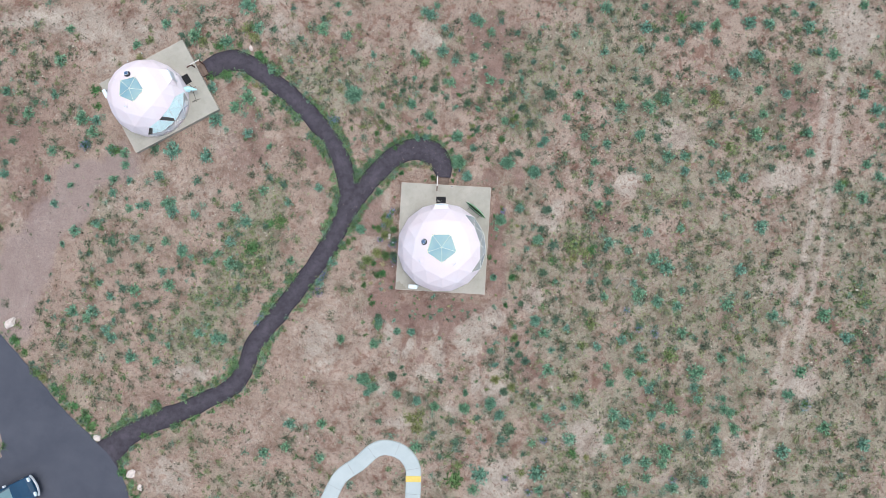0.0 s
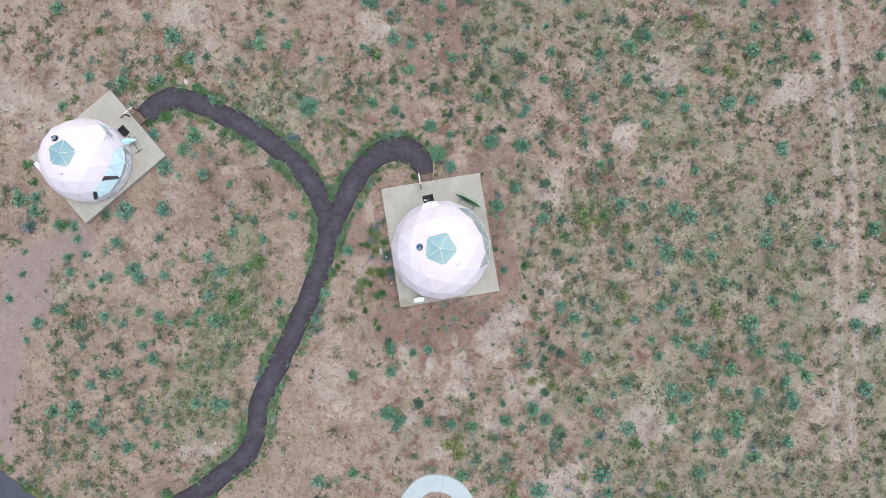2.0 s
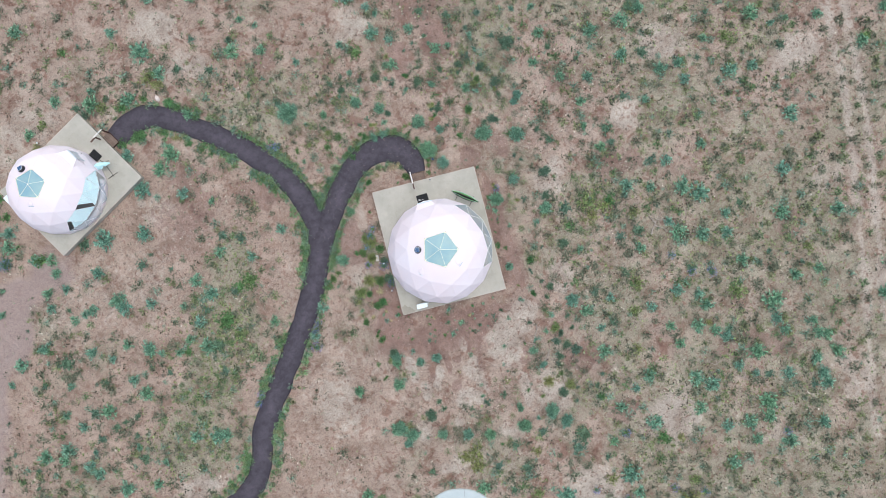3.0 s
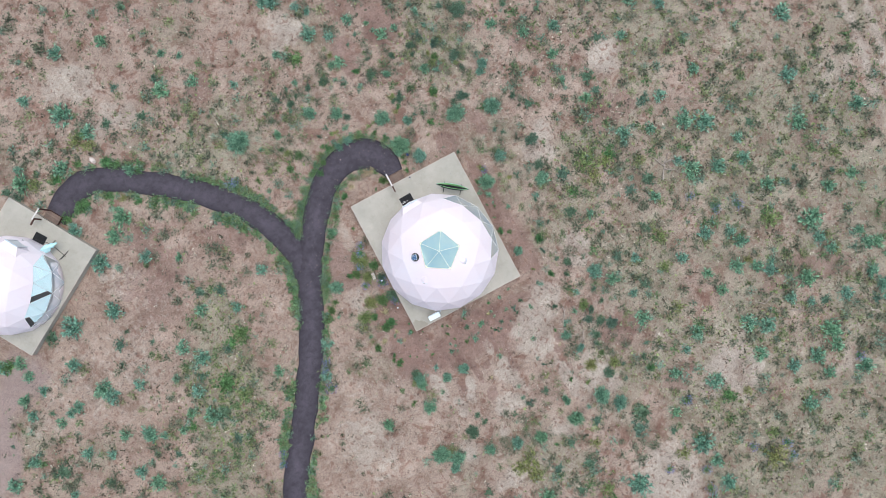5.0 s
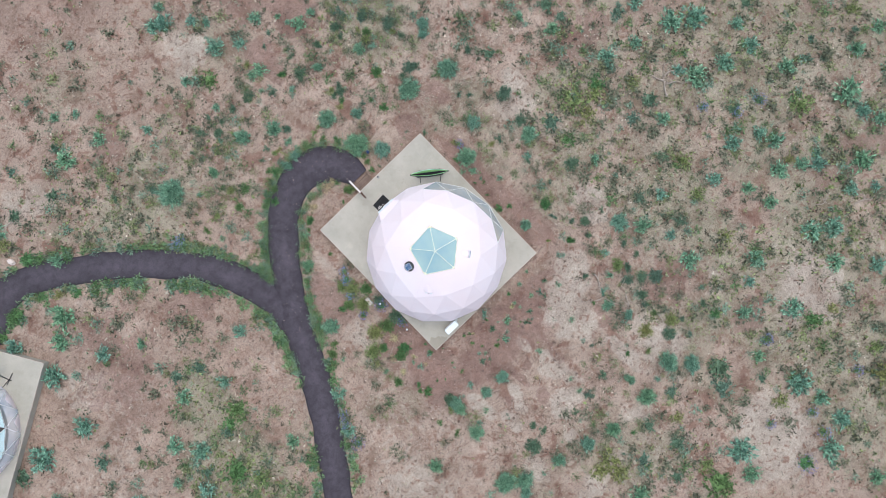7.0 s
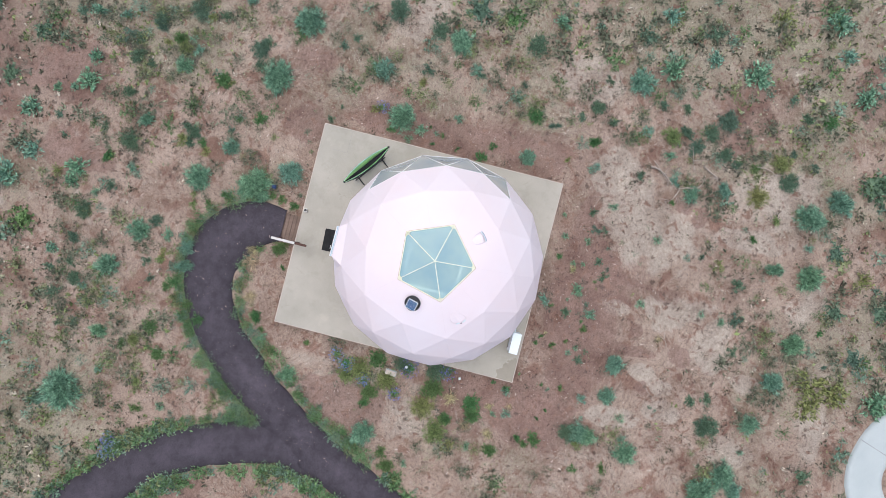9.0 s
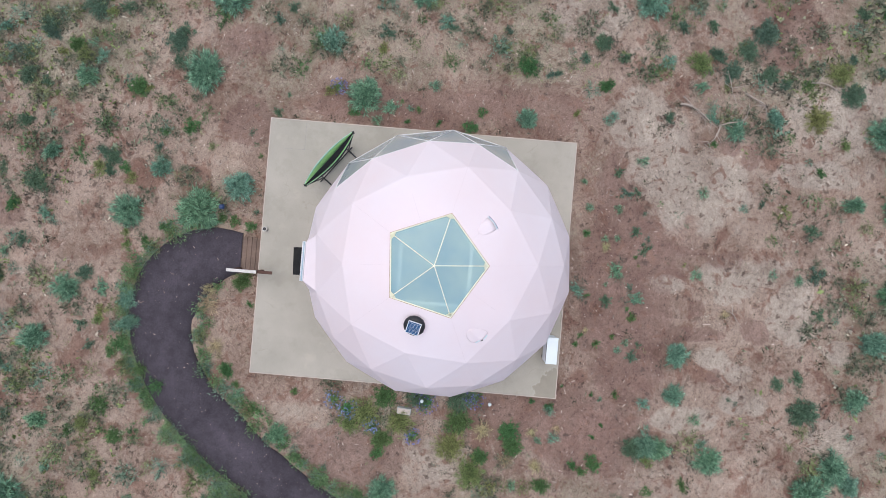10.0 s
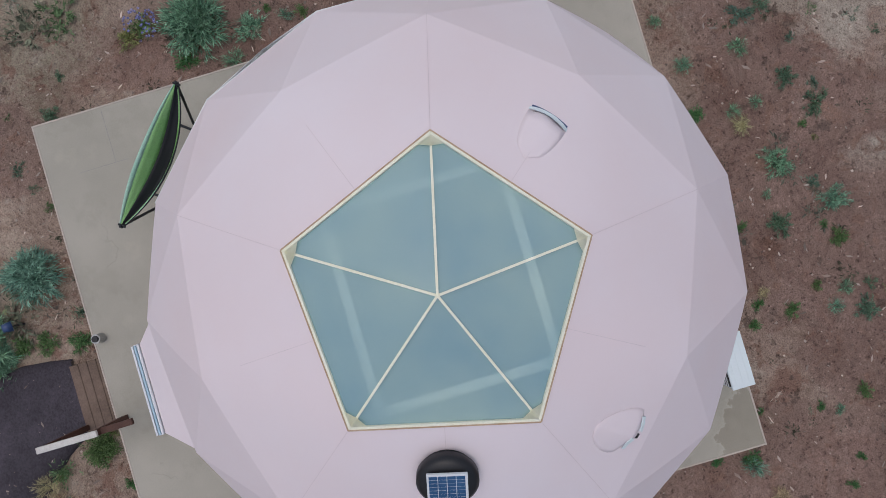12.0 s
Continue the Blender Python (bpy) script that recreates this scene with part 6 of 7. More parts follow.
OLIVE_SPOTS = [(1.9, 9.8, 0.29), (-0.4, 14.1, 0.34), (13, -22.6, 1.07), (-15.7, -2.9, 0.71), (22.6, 13.1, 0.77), (-33.8, -14.1, 0.53), (6.7, 9.8, 0.27), (4.5, -12.8, 0.26), (-5, 11.8, 0.27), (-2.7, 9.5, 0.22), (-7.4, 9.2, 0.29), (-5.9, 9.7, 0.36), (22.5, 13.7, 0.48), (24, 9.2, 0.72), (5.38, 11.23, 0.27), (-0.33, 8.78, 0.23), (6.64, -12.42, 0.46), (2.32, -11.09, 0.27), (0.02, 8.86, 0.18), (1.68, 8.82, 0.23), (-2.46, 9.4, 0.25), (1.54, -10.81, 0.1), (5.33, 10.53, 0.36), (4.5, 8.53, 0.2), (-17.86, 16.9, 0.76), (-17.15, 16.27, 0.64), (-21.66, 15.64, 0.61), (-16.82, 12.17, 0.44), (-26.16, 15.53, 0.49), (-27, 13.97, 0.45)]
OLIVE_SPOTS += [(-1.31, -15.47, 0.78), (-1.3, -16.34, 0.78), (-2.07, -15.59, 0.64), (5.21, -11.89, 0.5), (2.36, -19.44, 0.63), (7.84, -19.79, 0.57), (3.09, -16.5, 0.5), (13.41, -18.09, 0.42), (13.55, -21.23, 0.57), (11.22, -0.02, 0.92), (12.34, -0.52, 0.72), (11.23, -1.06, 0.72), (13.22, -6.52, 0.67), (20.07, -8.93, 0.91), (12, -11.18, 0.53), (17.51, -10.63, 0.38), (14.28, -1.53, 0.58), (25.86, -7.07, 0.58), (12.49, -8.45, 0.58), (4.8, -4.6, 0.21), (6.6, -8.2, 0.48), (0.33, -6.84, 0.08), (4.86, 2.98, 0.23), (-0.96, 4.99, 0.18), (-4.87, 1.08, 0.56), (-5.02, 0, 0.51), (-5.19, 1.55, 0.4), (-5.62, -1.58, 0.6), (-6.41, -2.24, 0.65), (-6.8, -2.86, 0.29)]
OLIVE_SPOTS += [(-5.57, -7.54, 0.19), (0.46, -8.21, 0.1), (6.28, 1.44, 0.24)]
DARK_SPOTS = [(2.3, 9.4, 0.35), (6.9, 9.3, 0.32), (-1.3, 10, 0.35), (-2.9, 10, 0.21), (2.5, -10.4, 0.21), (-4.2, 12.5, 0.38), (-2.7, 12.9, 0.34), (-4.9, 13.2, 0.38), (4.6, 12.2, 0.42), (1.4, 11.7, 0.46), (3.2, 12.2, 0.34), (20.7, -15.3, 0.5), (-11.1, 23.5, 0.5), (-14, 3.8, 0.57), (-21.5, 3.7, 0.57), (-17.5, -3.4, 0.79), (8.4, 12.9, 0.77), (-28.6, -1.9, 0.68), (37, -8.3, 0.63), (7.7, -10.1, 0.53), (-14, 19, 0.42), (17.7, 13.2, 0.59), (-1.6, 12.8, 0.46), (1, 14.2, 0.27), (5.8, 14.7, 0.3), (6.2, 11.7, 0.37), (5.3, 12.7, 0.32), (1.7, 14.6, 0.22), (8.5, -13, 0.33), (9.1, -12.3, 0.26)]
DARK_SPOTS += [(6.2, -10.8, 0.29), (6.8, -13.7, 0.29), (7.1, -12.8, 0.23), (8.1, -5.4, 0.23), (-4, 13.5, 0.27), (-3.6, 12.8, 0.27), (-3.5, 9.7, 0.24), (-6, 12.7, 0.24), (-5.8, 12.1, 0.24), (-2.7, -11.9, 0.29), (-2.9, -11.3, 0.26), (-0.4, -15.9, 0.18), (1.8, -12, 0.29), (0.5, -12.2, 0.29), (-0.7, -12.4, 0.23), (-4.6, -16.1, 0.41), (-3.6, -10.1, 0.12), (-15.6, 17.1, 0.5), (-11.4, 18.3, 0.41), (-10.9, 13.9, 0.37), (-9, 12.7, 0.46), (3.9, 18.9, 0.46), (5.3, 18, 0.46), (2.8, 16.8, 0.46), (4.7, 15.9, 0.5), (6.9, 15.6, 0.41), (6.9, 10.3, 0.5), (7.5, 13.7, 0.37), (7.2, 18.1, 0.37), (7, 19.6, 0.37)]
DARK_SPOTS += [(11.4, 19.4, 0.48), (16.1, 20.9, 0.48), (20.3, 21.4, 0.48), (20.3, 19.4, 0.48), (17.2, 18.9, 0.48), (22.3, 18.2, 0.53), (31.2, 19.5, 0.39), (16.7, 14.5, 0.67), (15.6, 14.7, 0.43), (21.5, 13.9, 0.43), (23.1, 11.4, 0.43), (11.3, 11.8, 0.34), (13.1, 10.5, 0.29), (17.8, 9.7, 0.58), (21.7, 8.3, 0.34), (15.7, 6.9, 0.48), (27.7, 7.7, 0.53), (9.1, 17.1, 0.39), (15.8, -12.2, 0.25), (23.7, -16.8, 0.4), (-37.6, 6.2, 0.52), (-38.1, 4.3, 0.44), (-30.8, 1.1, 0.22), (-27.5, 1.8, 0.3), (-19.5, 2.9, 0.26), (-21.9, 2.5, 0.3), (-30.5, -3.1, 0.35), (-26.1, -4, 0.44), (-26.1, -7.3, 0.44), (-25.4, -7.1, 0.39)]
DARK_SPOTS += [(-24.4, -6.9, 0.3), (-27.3, -7.9, 0.48), (-24.8, -8.3, 0.39), (-24.6, -10, 0.52), (-21.4, -4.4, 0.39), (-32.4, -9, 0.35), (-33.7, -5.1, 0.3), (-33.8, -7.4, 0.3), (-32.7, -10.2, 0.3), (-20.7, 4.3, 0.3), (-29.6, -10.8, 0.26), (-15.2, 4.3, 0.51), (5.28, 12.29, 0.29), (4.42, 11.64, 0.27), (1.66, 12.79, 0.25), (2.44, 9.69, 0.33), (1.89, 9.49, 0.33), (-0.44, 11.99, 0.27), (6.45, -10.33, 0.35), (-35.82, 9.65, 0.49), (-27.39, -5.91, 0.59), (-17.42, -5.3, 0.49), (-15.3, 0.18, 0.44), (-17.68, -0.7, 0.44), (2.73, 8.09, 0.18), (5.95, 11.61, 0.39), (-23.49, 16.16, 0.46), (-23.04, 15.44, 0.52), (-13.23, 16.4, 0.51), (-31.15, 6.38, 0.63)]
DARK_SPOTS += [(-25.19, 6.21, 0.67), (2.11, -17.49, 0.57), (0.14, -16.86, 0.56), (1.65, -15.75, 0.5), (0.82, -18.81, 0.42), (6.7, -16.12, 0.88), (6.05, -17, 0.71), (7.93, -18.17, 0.41), (3.83, -15.29, 0.5), (6, -12.86, 0.5), (-3.67, -12.13, 0.63), (13.85, 4.95, 0.63), (14.01, 3.9, 0.43), (16.45, 1.88, 0.58), (9.67, 5.18, 0.49), (14.3, -2.87, 0.63), (12.85, -3, 0.53), (9.5, 0.03, 0.63), (8.72, 2.99, 0.63), (8.37, 1.27, 0.43), (10.1, -6.42, 0.48), (12.61, -5.64, 0.48), (8.71, -2.44, 0.53), (22.19, -7.37, 0.34), (22.78, -7.95, 0.29), (25.2, -8.04, 0.33), (23.03, -6.66, 0.39), (17.23, -6.46, 0.58), (8.99, 6.14, 0.34), (10.79, -8.84, 0.43)]
DARK_SPOTS += [(21.89, -2.75, 0.48), (13.9, -0.13, 0.43), (5.9, -3.7, 0.21), (6, 7.7, 0.52), (6.6, -5.9, 0.27), (6.9, 4.7, 0.24), (7.3, 4.3, 0.22), (7, -5.2, 0.37), (6.5, -4.7, 0.23), (7.1, -9.6, 0.41), (3.1, -6, 0.21), (4.9, -7.4, 0.26), (7.7, -7.6, 0.29), (7.8, -8.5, 0.29), (1.37, -6.68, 0.21), (1.13, -7.06, 0.13), (0.85, -6.98, 0.25), (-0.32, -6.62, 0.12), (-0.79, -5.93, 0.23), (2.01, -7.92, 0.14), (1.67, -8.18, 0.11), (-2.46, -6.84, 0.23), (-2.07, -7.02, 0.12), (2.48, -6.27, 0.21), (4.09, 4.51, 0.19), (3.39, 5.25, 0.18), (3.04, 5.06, 0.12), (0.97, 4.9, 0.11), (4.65, 4.21, 0.11), (-4.09, -1.8, 0.6)]
DARK_SPOTS += [(-4.21, -0.46, 0.4), (5.37, 7.59, 0.31), (-5.21, -7.15, 0.5), (2.54, -6.59, 0.17), (1.92, -6.9, 0.15), (6.43, -9.17, 0.43), (6.92, -8.69, 0.39), (-3.5, -9.9, 0.14), (6.3, 7.52, 0.31), (6.77, 1.38, 0.29), (7.07, -0.64, 0.26), (6.56, -2.19, 0.23), (7.13, -2.33, 0.24), (5.97, -3.91, 0.2)]
STRAW_SPOTS = [(-1.9, 6.1, 0.38), (-3.2, 5.8, 0.27), (-1.49, 6.13, 0.26), (-1.76, -5.38, 0.12), (-5.05, -2.53, 0.3), (-5, -4.02, 0.17), (-6, -4.21, 0.25), (-5.92, -3.28, 0.21), (-4.82, -4.77, 0.15), (0.81, -5.8, 0.17), (-0.93, -9.58, 0.17)]


def rosette(rng, n, lift, length, width, height, droop, ragged=0.0):
    """A bush of unit radius: n narrow leaves in many small heads round a ball, over broader shaded leaves in its heart; each leaf is a kite, bent a little."""
    k = max(n // 24, min(n // 3, 44))
    az, el = np.arange(k) * 2.39996 + rng.normal(0, 0.25, k), np.arcsin(np.clip((np.arange(k) + 0.5) / k + rng.normal(0, 0.05, k), 0.02, 1))
    lumps = (1 + 0.12 * np.sin(az * 3 + rng.rand() * 6) + 0.10 * np.sin(az * 5 + rng.rand() * 6)) * rng.uniform(0.62, 0.88, k)
    heads = np.stack([np.cos(az) * np.cos(el), np.sin(az) * np.cos(el), np.sin(el) * height], 1) * lumps[:, None]
    turn = rng.rand() * 6 + np.arange(4) * 1.7
    lobes = np.stack([np.cos(turn), np.sin(turn), 0 * turn], 1) * rng.uniform(0.10, 0.30, (4, 1))
    heads = heads * (0.78 - 0.3 * ragged) + lobes[rng.randint(0, 4, k)] * (1 + 1.3 * ragged)
    out = heads[rng.randint(0, k, n)]
    heart = rng.rand(n) < 0.12
    deep = np.where(heart, rng.uniform(0.1, 0.6, n), rng.uniform(0.70, 1.0, n))
    root = out * deep[:, None] + rng.normal(0, 0.045, (n, 3))
    root[:, 2] = np.maximum(root[:, 2], 0.0) * np.where(heart, 0.5, 1.0) + 0.04
    way = out * 1.0 + rng.normal(0, 0.42, (n, 3)) + (0, 0, lift * 0.7)
    way /= np.linalg.norm(way, axis=1)[:, None]
    ln = length * rng.uniform(0.6, 1.3, n)[:, None]
    side = np.cross(way, rng.normal(0, 1, (n, 3)) * 0.5 + (0, 0, 1))
    side /= np.linalg.norm(side, axis=1)[:, None] + 1e-9
    side *= (width * np.where(heart, 3.5, 1.0) * rng.uniform(0.6, 1.3, n))[:, None]
    mid, tip = root + way * ln * 0.5 + (0, 0, 0.03 * height), root + way * ln + np.array((0, 0, -droop)) * ln
    v = np.stack([root, mid + side, tip, mid - side], 1)
    v[:, :, 2] = np.maximum(v[:, :, 2], 0.015)
    v = v.reshape(-1, 3)
    f = np.arange(n)[:, None] * 4 + np.arange(4)[None]
    if n <= 300 or ragged:
        return v, f
    t, wave = np.arange(12) * math.tau / 12, 1 + 0.18 * np.sin(np.arange(12) * 2.3 + turn[0])
    rings = [np.stack([np.cos(t) * r * wave, np.sin(t) * r * wave, 0 * t + z], 1) for r, z in ((0.44, 0.0), (0.34, 0.08), (0.16, 0.13), (0.02, 0.15))]
    k = np.arange(12)
    q = np.concatenate([np.stack([k, (k + 1) % 12, (k + 1) % 12 + 12, k + 12], 1) + 12 * j for j in range(3)]) + len(v)
    return np.concatenate([v, *rings]), np.concatenate([f, q])


KINDS = {
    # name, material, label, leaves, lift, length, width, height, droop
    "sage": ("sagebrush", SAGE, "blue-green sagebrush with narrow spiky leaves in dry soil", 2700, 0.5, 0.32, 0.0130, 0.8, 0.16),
    "green": ("leafy_shrub", GREEN, "low bright green leafy shrub on bare soil", 3000, 0.35, 0.13, 0.014, 0.6, 0.1),
    "olive": ("yellow_green_bush", OLIVE, "yellowish green desert bush in dry soil", 2600, 0.5, 0.18, 0.010, 0.65, 0.1),
    "dark": ("dark_shrub", DARK, "dark grey-green scrubby desert bush", 2800, 0.3, 0.14, 0.013, 0.65, 0.1),
    "straw": ("dry_grass_clump", STRAW, "straw-coloured clump of dry grass by the path", 520, 0.8, 0.6, 0.011, 0.7, 0.35),
}


def bush_meshes(kind, count, seed, coarse):
    name, mat, label, n, lift, length, width, height, droop = KINDS[kind]
    rng = np.random.RandomState(seed)
    if coarse:
        n, length, width = n // 9, length * 1.1, width * 3.6
    return [np_mesh(name, *rosette(rng, n, lift, length, width, height, droop), mat) for _ in range(count)]


def plant_all(kind, spots, seed):
    name, mat, label = KINDS[kind][:3]
    close, far = bush_meshes(kind, 5, seed, False), bush_meshes(kind, 5, seed + 50, True)
    star = np.random.RandomState(seed + 70)
    young = [np_mesh(name, *rosette(star, 300, 0.55, 0.55, 0.017, 0.6, 0.2), mat) for _ in range(5)]
    sprig = [np_mesh(name, *rosette(star, 760, 0.5, 0.26, 0.019, 0.7, 0.2, 1.0), mat) for _ in range(5)]
    rng = random.Random(seed)
    for x, y, r in spots:
        near = abs(x) < 9 and abs(y + 1) < 14
        ob = new(name, rng.choice((young if r < 0.24 and kind == "sage" else sprig if r < 0.34 and kind != "straw" else close) if near else far))
        ob.matrix_world = pose(x, y, -0.02, 0, 0, rng.uniform(0, 360)) @ Matrix.Diagonal((r * (1.05 if near else 1.14), r * (1.0 if near else 1.08) * (rng.uniform(0.62, 1.12) if r < 0.4 else rng.uniform(0.88, 1.12)), r * rng.uniform(0.75, 1.0), 1))
        tagged(ob, label if r > 0.4 else "small " + label, "bush" if kind != "straw" else "grass clump", name.replace("_", " ") + " plants")


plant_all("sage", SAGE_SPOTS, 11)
plant_all("green", GREEN_SPOTS, 12)
plant_all("olive", OLIVE_SPOTS, 13)
plant_all("dark", DARK_SPOTS, 14)
plant_all("straw", STRAW_SPOTS, 15)


def twig_litter():
    """Grey-brown dead stems and fallen leaves on the soil under and beside the larger bushes."""
    rng = np.random.RandomState(61)
    spots = []
    for x, y, r in SAGE_SPOTS + DARK_SPOTS + OLIVE_SPOTS:
        a0 = rng.rand() * 6.28
        for _ in range(int(14 * r) + 3 if r > 0.25 else 0):
            a, d = a0 + rng.normal(0, 1.3), r * rng.uniform(0.7, 1.5)
            spots.append((x + d * math.cos(a), y + d * math.sin(a), rng.uniform(0.10, 0.26)))
    p = np.array(spots)
    p = p[~blocked(p[:, 0], p[:, 1], 0.1)]
    wisps = [rosette(rng, 28, 0.2, 0.5, 0.045, 0.35, 0.2) for _ in range(8)]
    joined("twig_litter", np.column_stack([p, p[:, 2] * 0.5]), 63, LITTER, wisps, "grey-brown dead stems under the desert bushes", "twigs")


def flower_plant(x, y, r, seed):
    rng = np.random.RandomState(seed)
    m = pose(x, y, -0.02, 0, 0, seed * 40)
    ob = thing("flowering_aster", m, "violet-blue wild asters blooming over green leaves", "flowers", "wild asters")
    v, f = rosette(rng, 520, 0.4, 0.2, 0.017, 0.6, 0.1)
    leaves = new("leaves", np_mesh("leaves", v * r, f, GREEN))
    leaves.parent = ob
    n = int(20 + 130 * r)
    a, rad = rng.rand(n) * math.tau, np.sqrt(rng.rand(n)) * r
    v, f = [], []
    for k in range(n):
        c = np.array((rad[k] * math.cos(a[k]), rad[k] * math.sin(a[k]), r * 0.75 * (1 - 0.6 * (rad[k] / r) ** 2) + 0.03 * rng.rand()))
        for p in range(5):
            t = p * math.tau / 5 + a[k]
            d, e = np.array((math.cos(t), math.sin(t), 0.25)), np.array((-math.sin(t), math.cos(t), 0))
            i = len(v)
            v += [c, c + 0.016 * d + 0.008 * e, c + 0.025 * d, c + 0.016 * d - 0.008 * e]
            f.append((i, i + 1, i + 2, i + 3))
    bloom = new("blossoms", np_mesh("blossoms", v, f, PURPLE))
    bloom.parent = ob
    bloom["label"] = "violet-blue aster blossoms"


for k, (x, y, r) in enumerate(FLOWER_SPOTS):
    flower_plant(x, y, max(r, 0.28), k + 3)


def joined(name, places, seed, mat, templates, label, category):
    """Plants that nobody could count, as one mesh: a random template turned and scaled at each place (x, y, radius, height)."""
    rng = np.random.RandomState(seed)
    vs, fs, base = [], [], 0
    pick = rng.randint(0, len(templates), len(places))
    for k, (tv, tf) in enumerate(templates):
        q = places[pick == k]
        if not len(q):
            continue
        a = rng.rand(len(q)) * math.tau
        c, s = np.cos(a)[:, None], np.sin(a)[:, None]
        x = (tv[None, :, 0] * c - tv[None, :, 1] * s) * q[:, 2:3] + q[:, 0:1]
        y = (tv[None, :, 0] * s + tv[None, :, 1] * c) * q[:, 2:3] + q[:, 1:2]
        z = tv[None, :, 2] * q[:, 3:4] - 0.03
        vs.append(np.stack([x, y, z], 2).reshape(-1, 3))
        fs.append((tf[None] + (np.arange(len(q)) * len(tv))[:, None, None] + base).reshape(-1, 4))
        base += len(q) * len(tv)
    tagged(new(name, np_mesh(name, np.concatenate(vs), np.concatenate(fs), mat)), label, category, kind="stuff")


def scattered(step, chance, seed, margin=0.12, area=(-42, 42, -27, 27)):
    """Places on a jittered grid, kept by chance(x, y), off the paths, decks and roads."""
    rng = np.random.RandomState(seed)
    x, y = (a.ravel() for a in np.meshgrid(np.arange(area[0], area[1], step), np.arange(area[2], area[3], step)))
    x, y = x + rng.uniform(-0.5, 0.5, len(x)) * step, y + rng.uniform(-0.5, 0.5, len(x)) * step
    keep = rng.rand(len(x)) < chance(x, y)
    x, y = x[keep], y[keep]
    free = ~blocked(x, y, margin)
    return x[free], y[free], rng


twig_litter()


def lush(x, y):
    """Where scrub grows thick (0 to 1): patchy, thin on bare sand, near the decks and in the west."""
    v = 0.31 + 1.5 * (rough_noise(x, y, 4, 25) - 0.45) + 1.3 * (rough_noise(x, y, 1.3, 65) - 0.47) + 0.62 * blobs(x, y, GRASSY, 11) + 0.75 * blobs(x, y, THICK, 13) - 0.8 * blobs(x, y, PALE, 3) - 0.32 * blobs(x, y, BARE, 19) - 0.25 * blobs(x, y, DAMP, 7)
    v += 0.07 * np.clip(np.hypot(x, y + 1) / 8 - 1.5, 0, 1) + 0.22 * np.clip((x - 4) / 8, 0, 1) + 0.10 * np.clip((y - 8) / 6, 0, 1) - 0.25 * np.clip(1 - near_line(x, y, PATH_A) / 4, 0, 1) * (x > -12)
    v += 0.16 * meadow(x, y) - 0.6 * inside(x, y, SANDS, 141) - 0.5 * inside(x, y, SANDS_FAR, 143) - 0.75 * inside(x, y, MUDS, 145) - 0.5 * (np.hypot(x, y + 2.0) < 7.5) * (y < -4)
    v -= 0.55 * on_deck(x, y, 1.6) + 0.9 * wash(x, y) + 0.4 * (np.minimum(near_line(x, y, TRACKS[0]), near_line(x, y, TRACKS[1])) < 0.6)
    return np.clip(v, np.where(np.hypot(x, y + 2.0) < 8, 0.0, 0.02), 1)


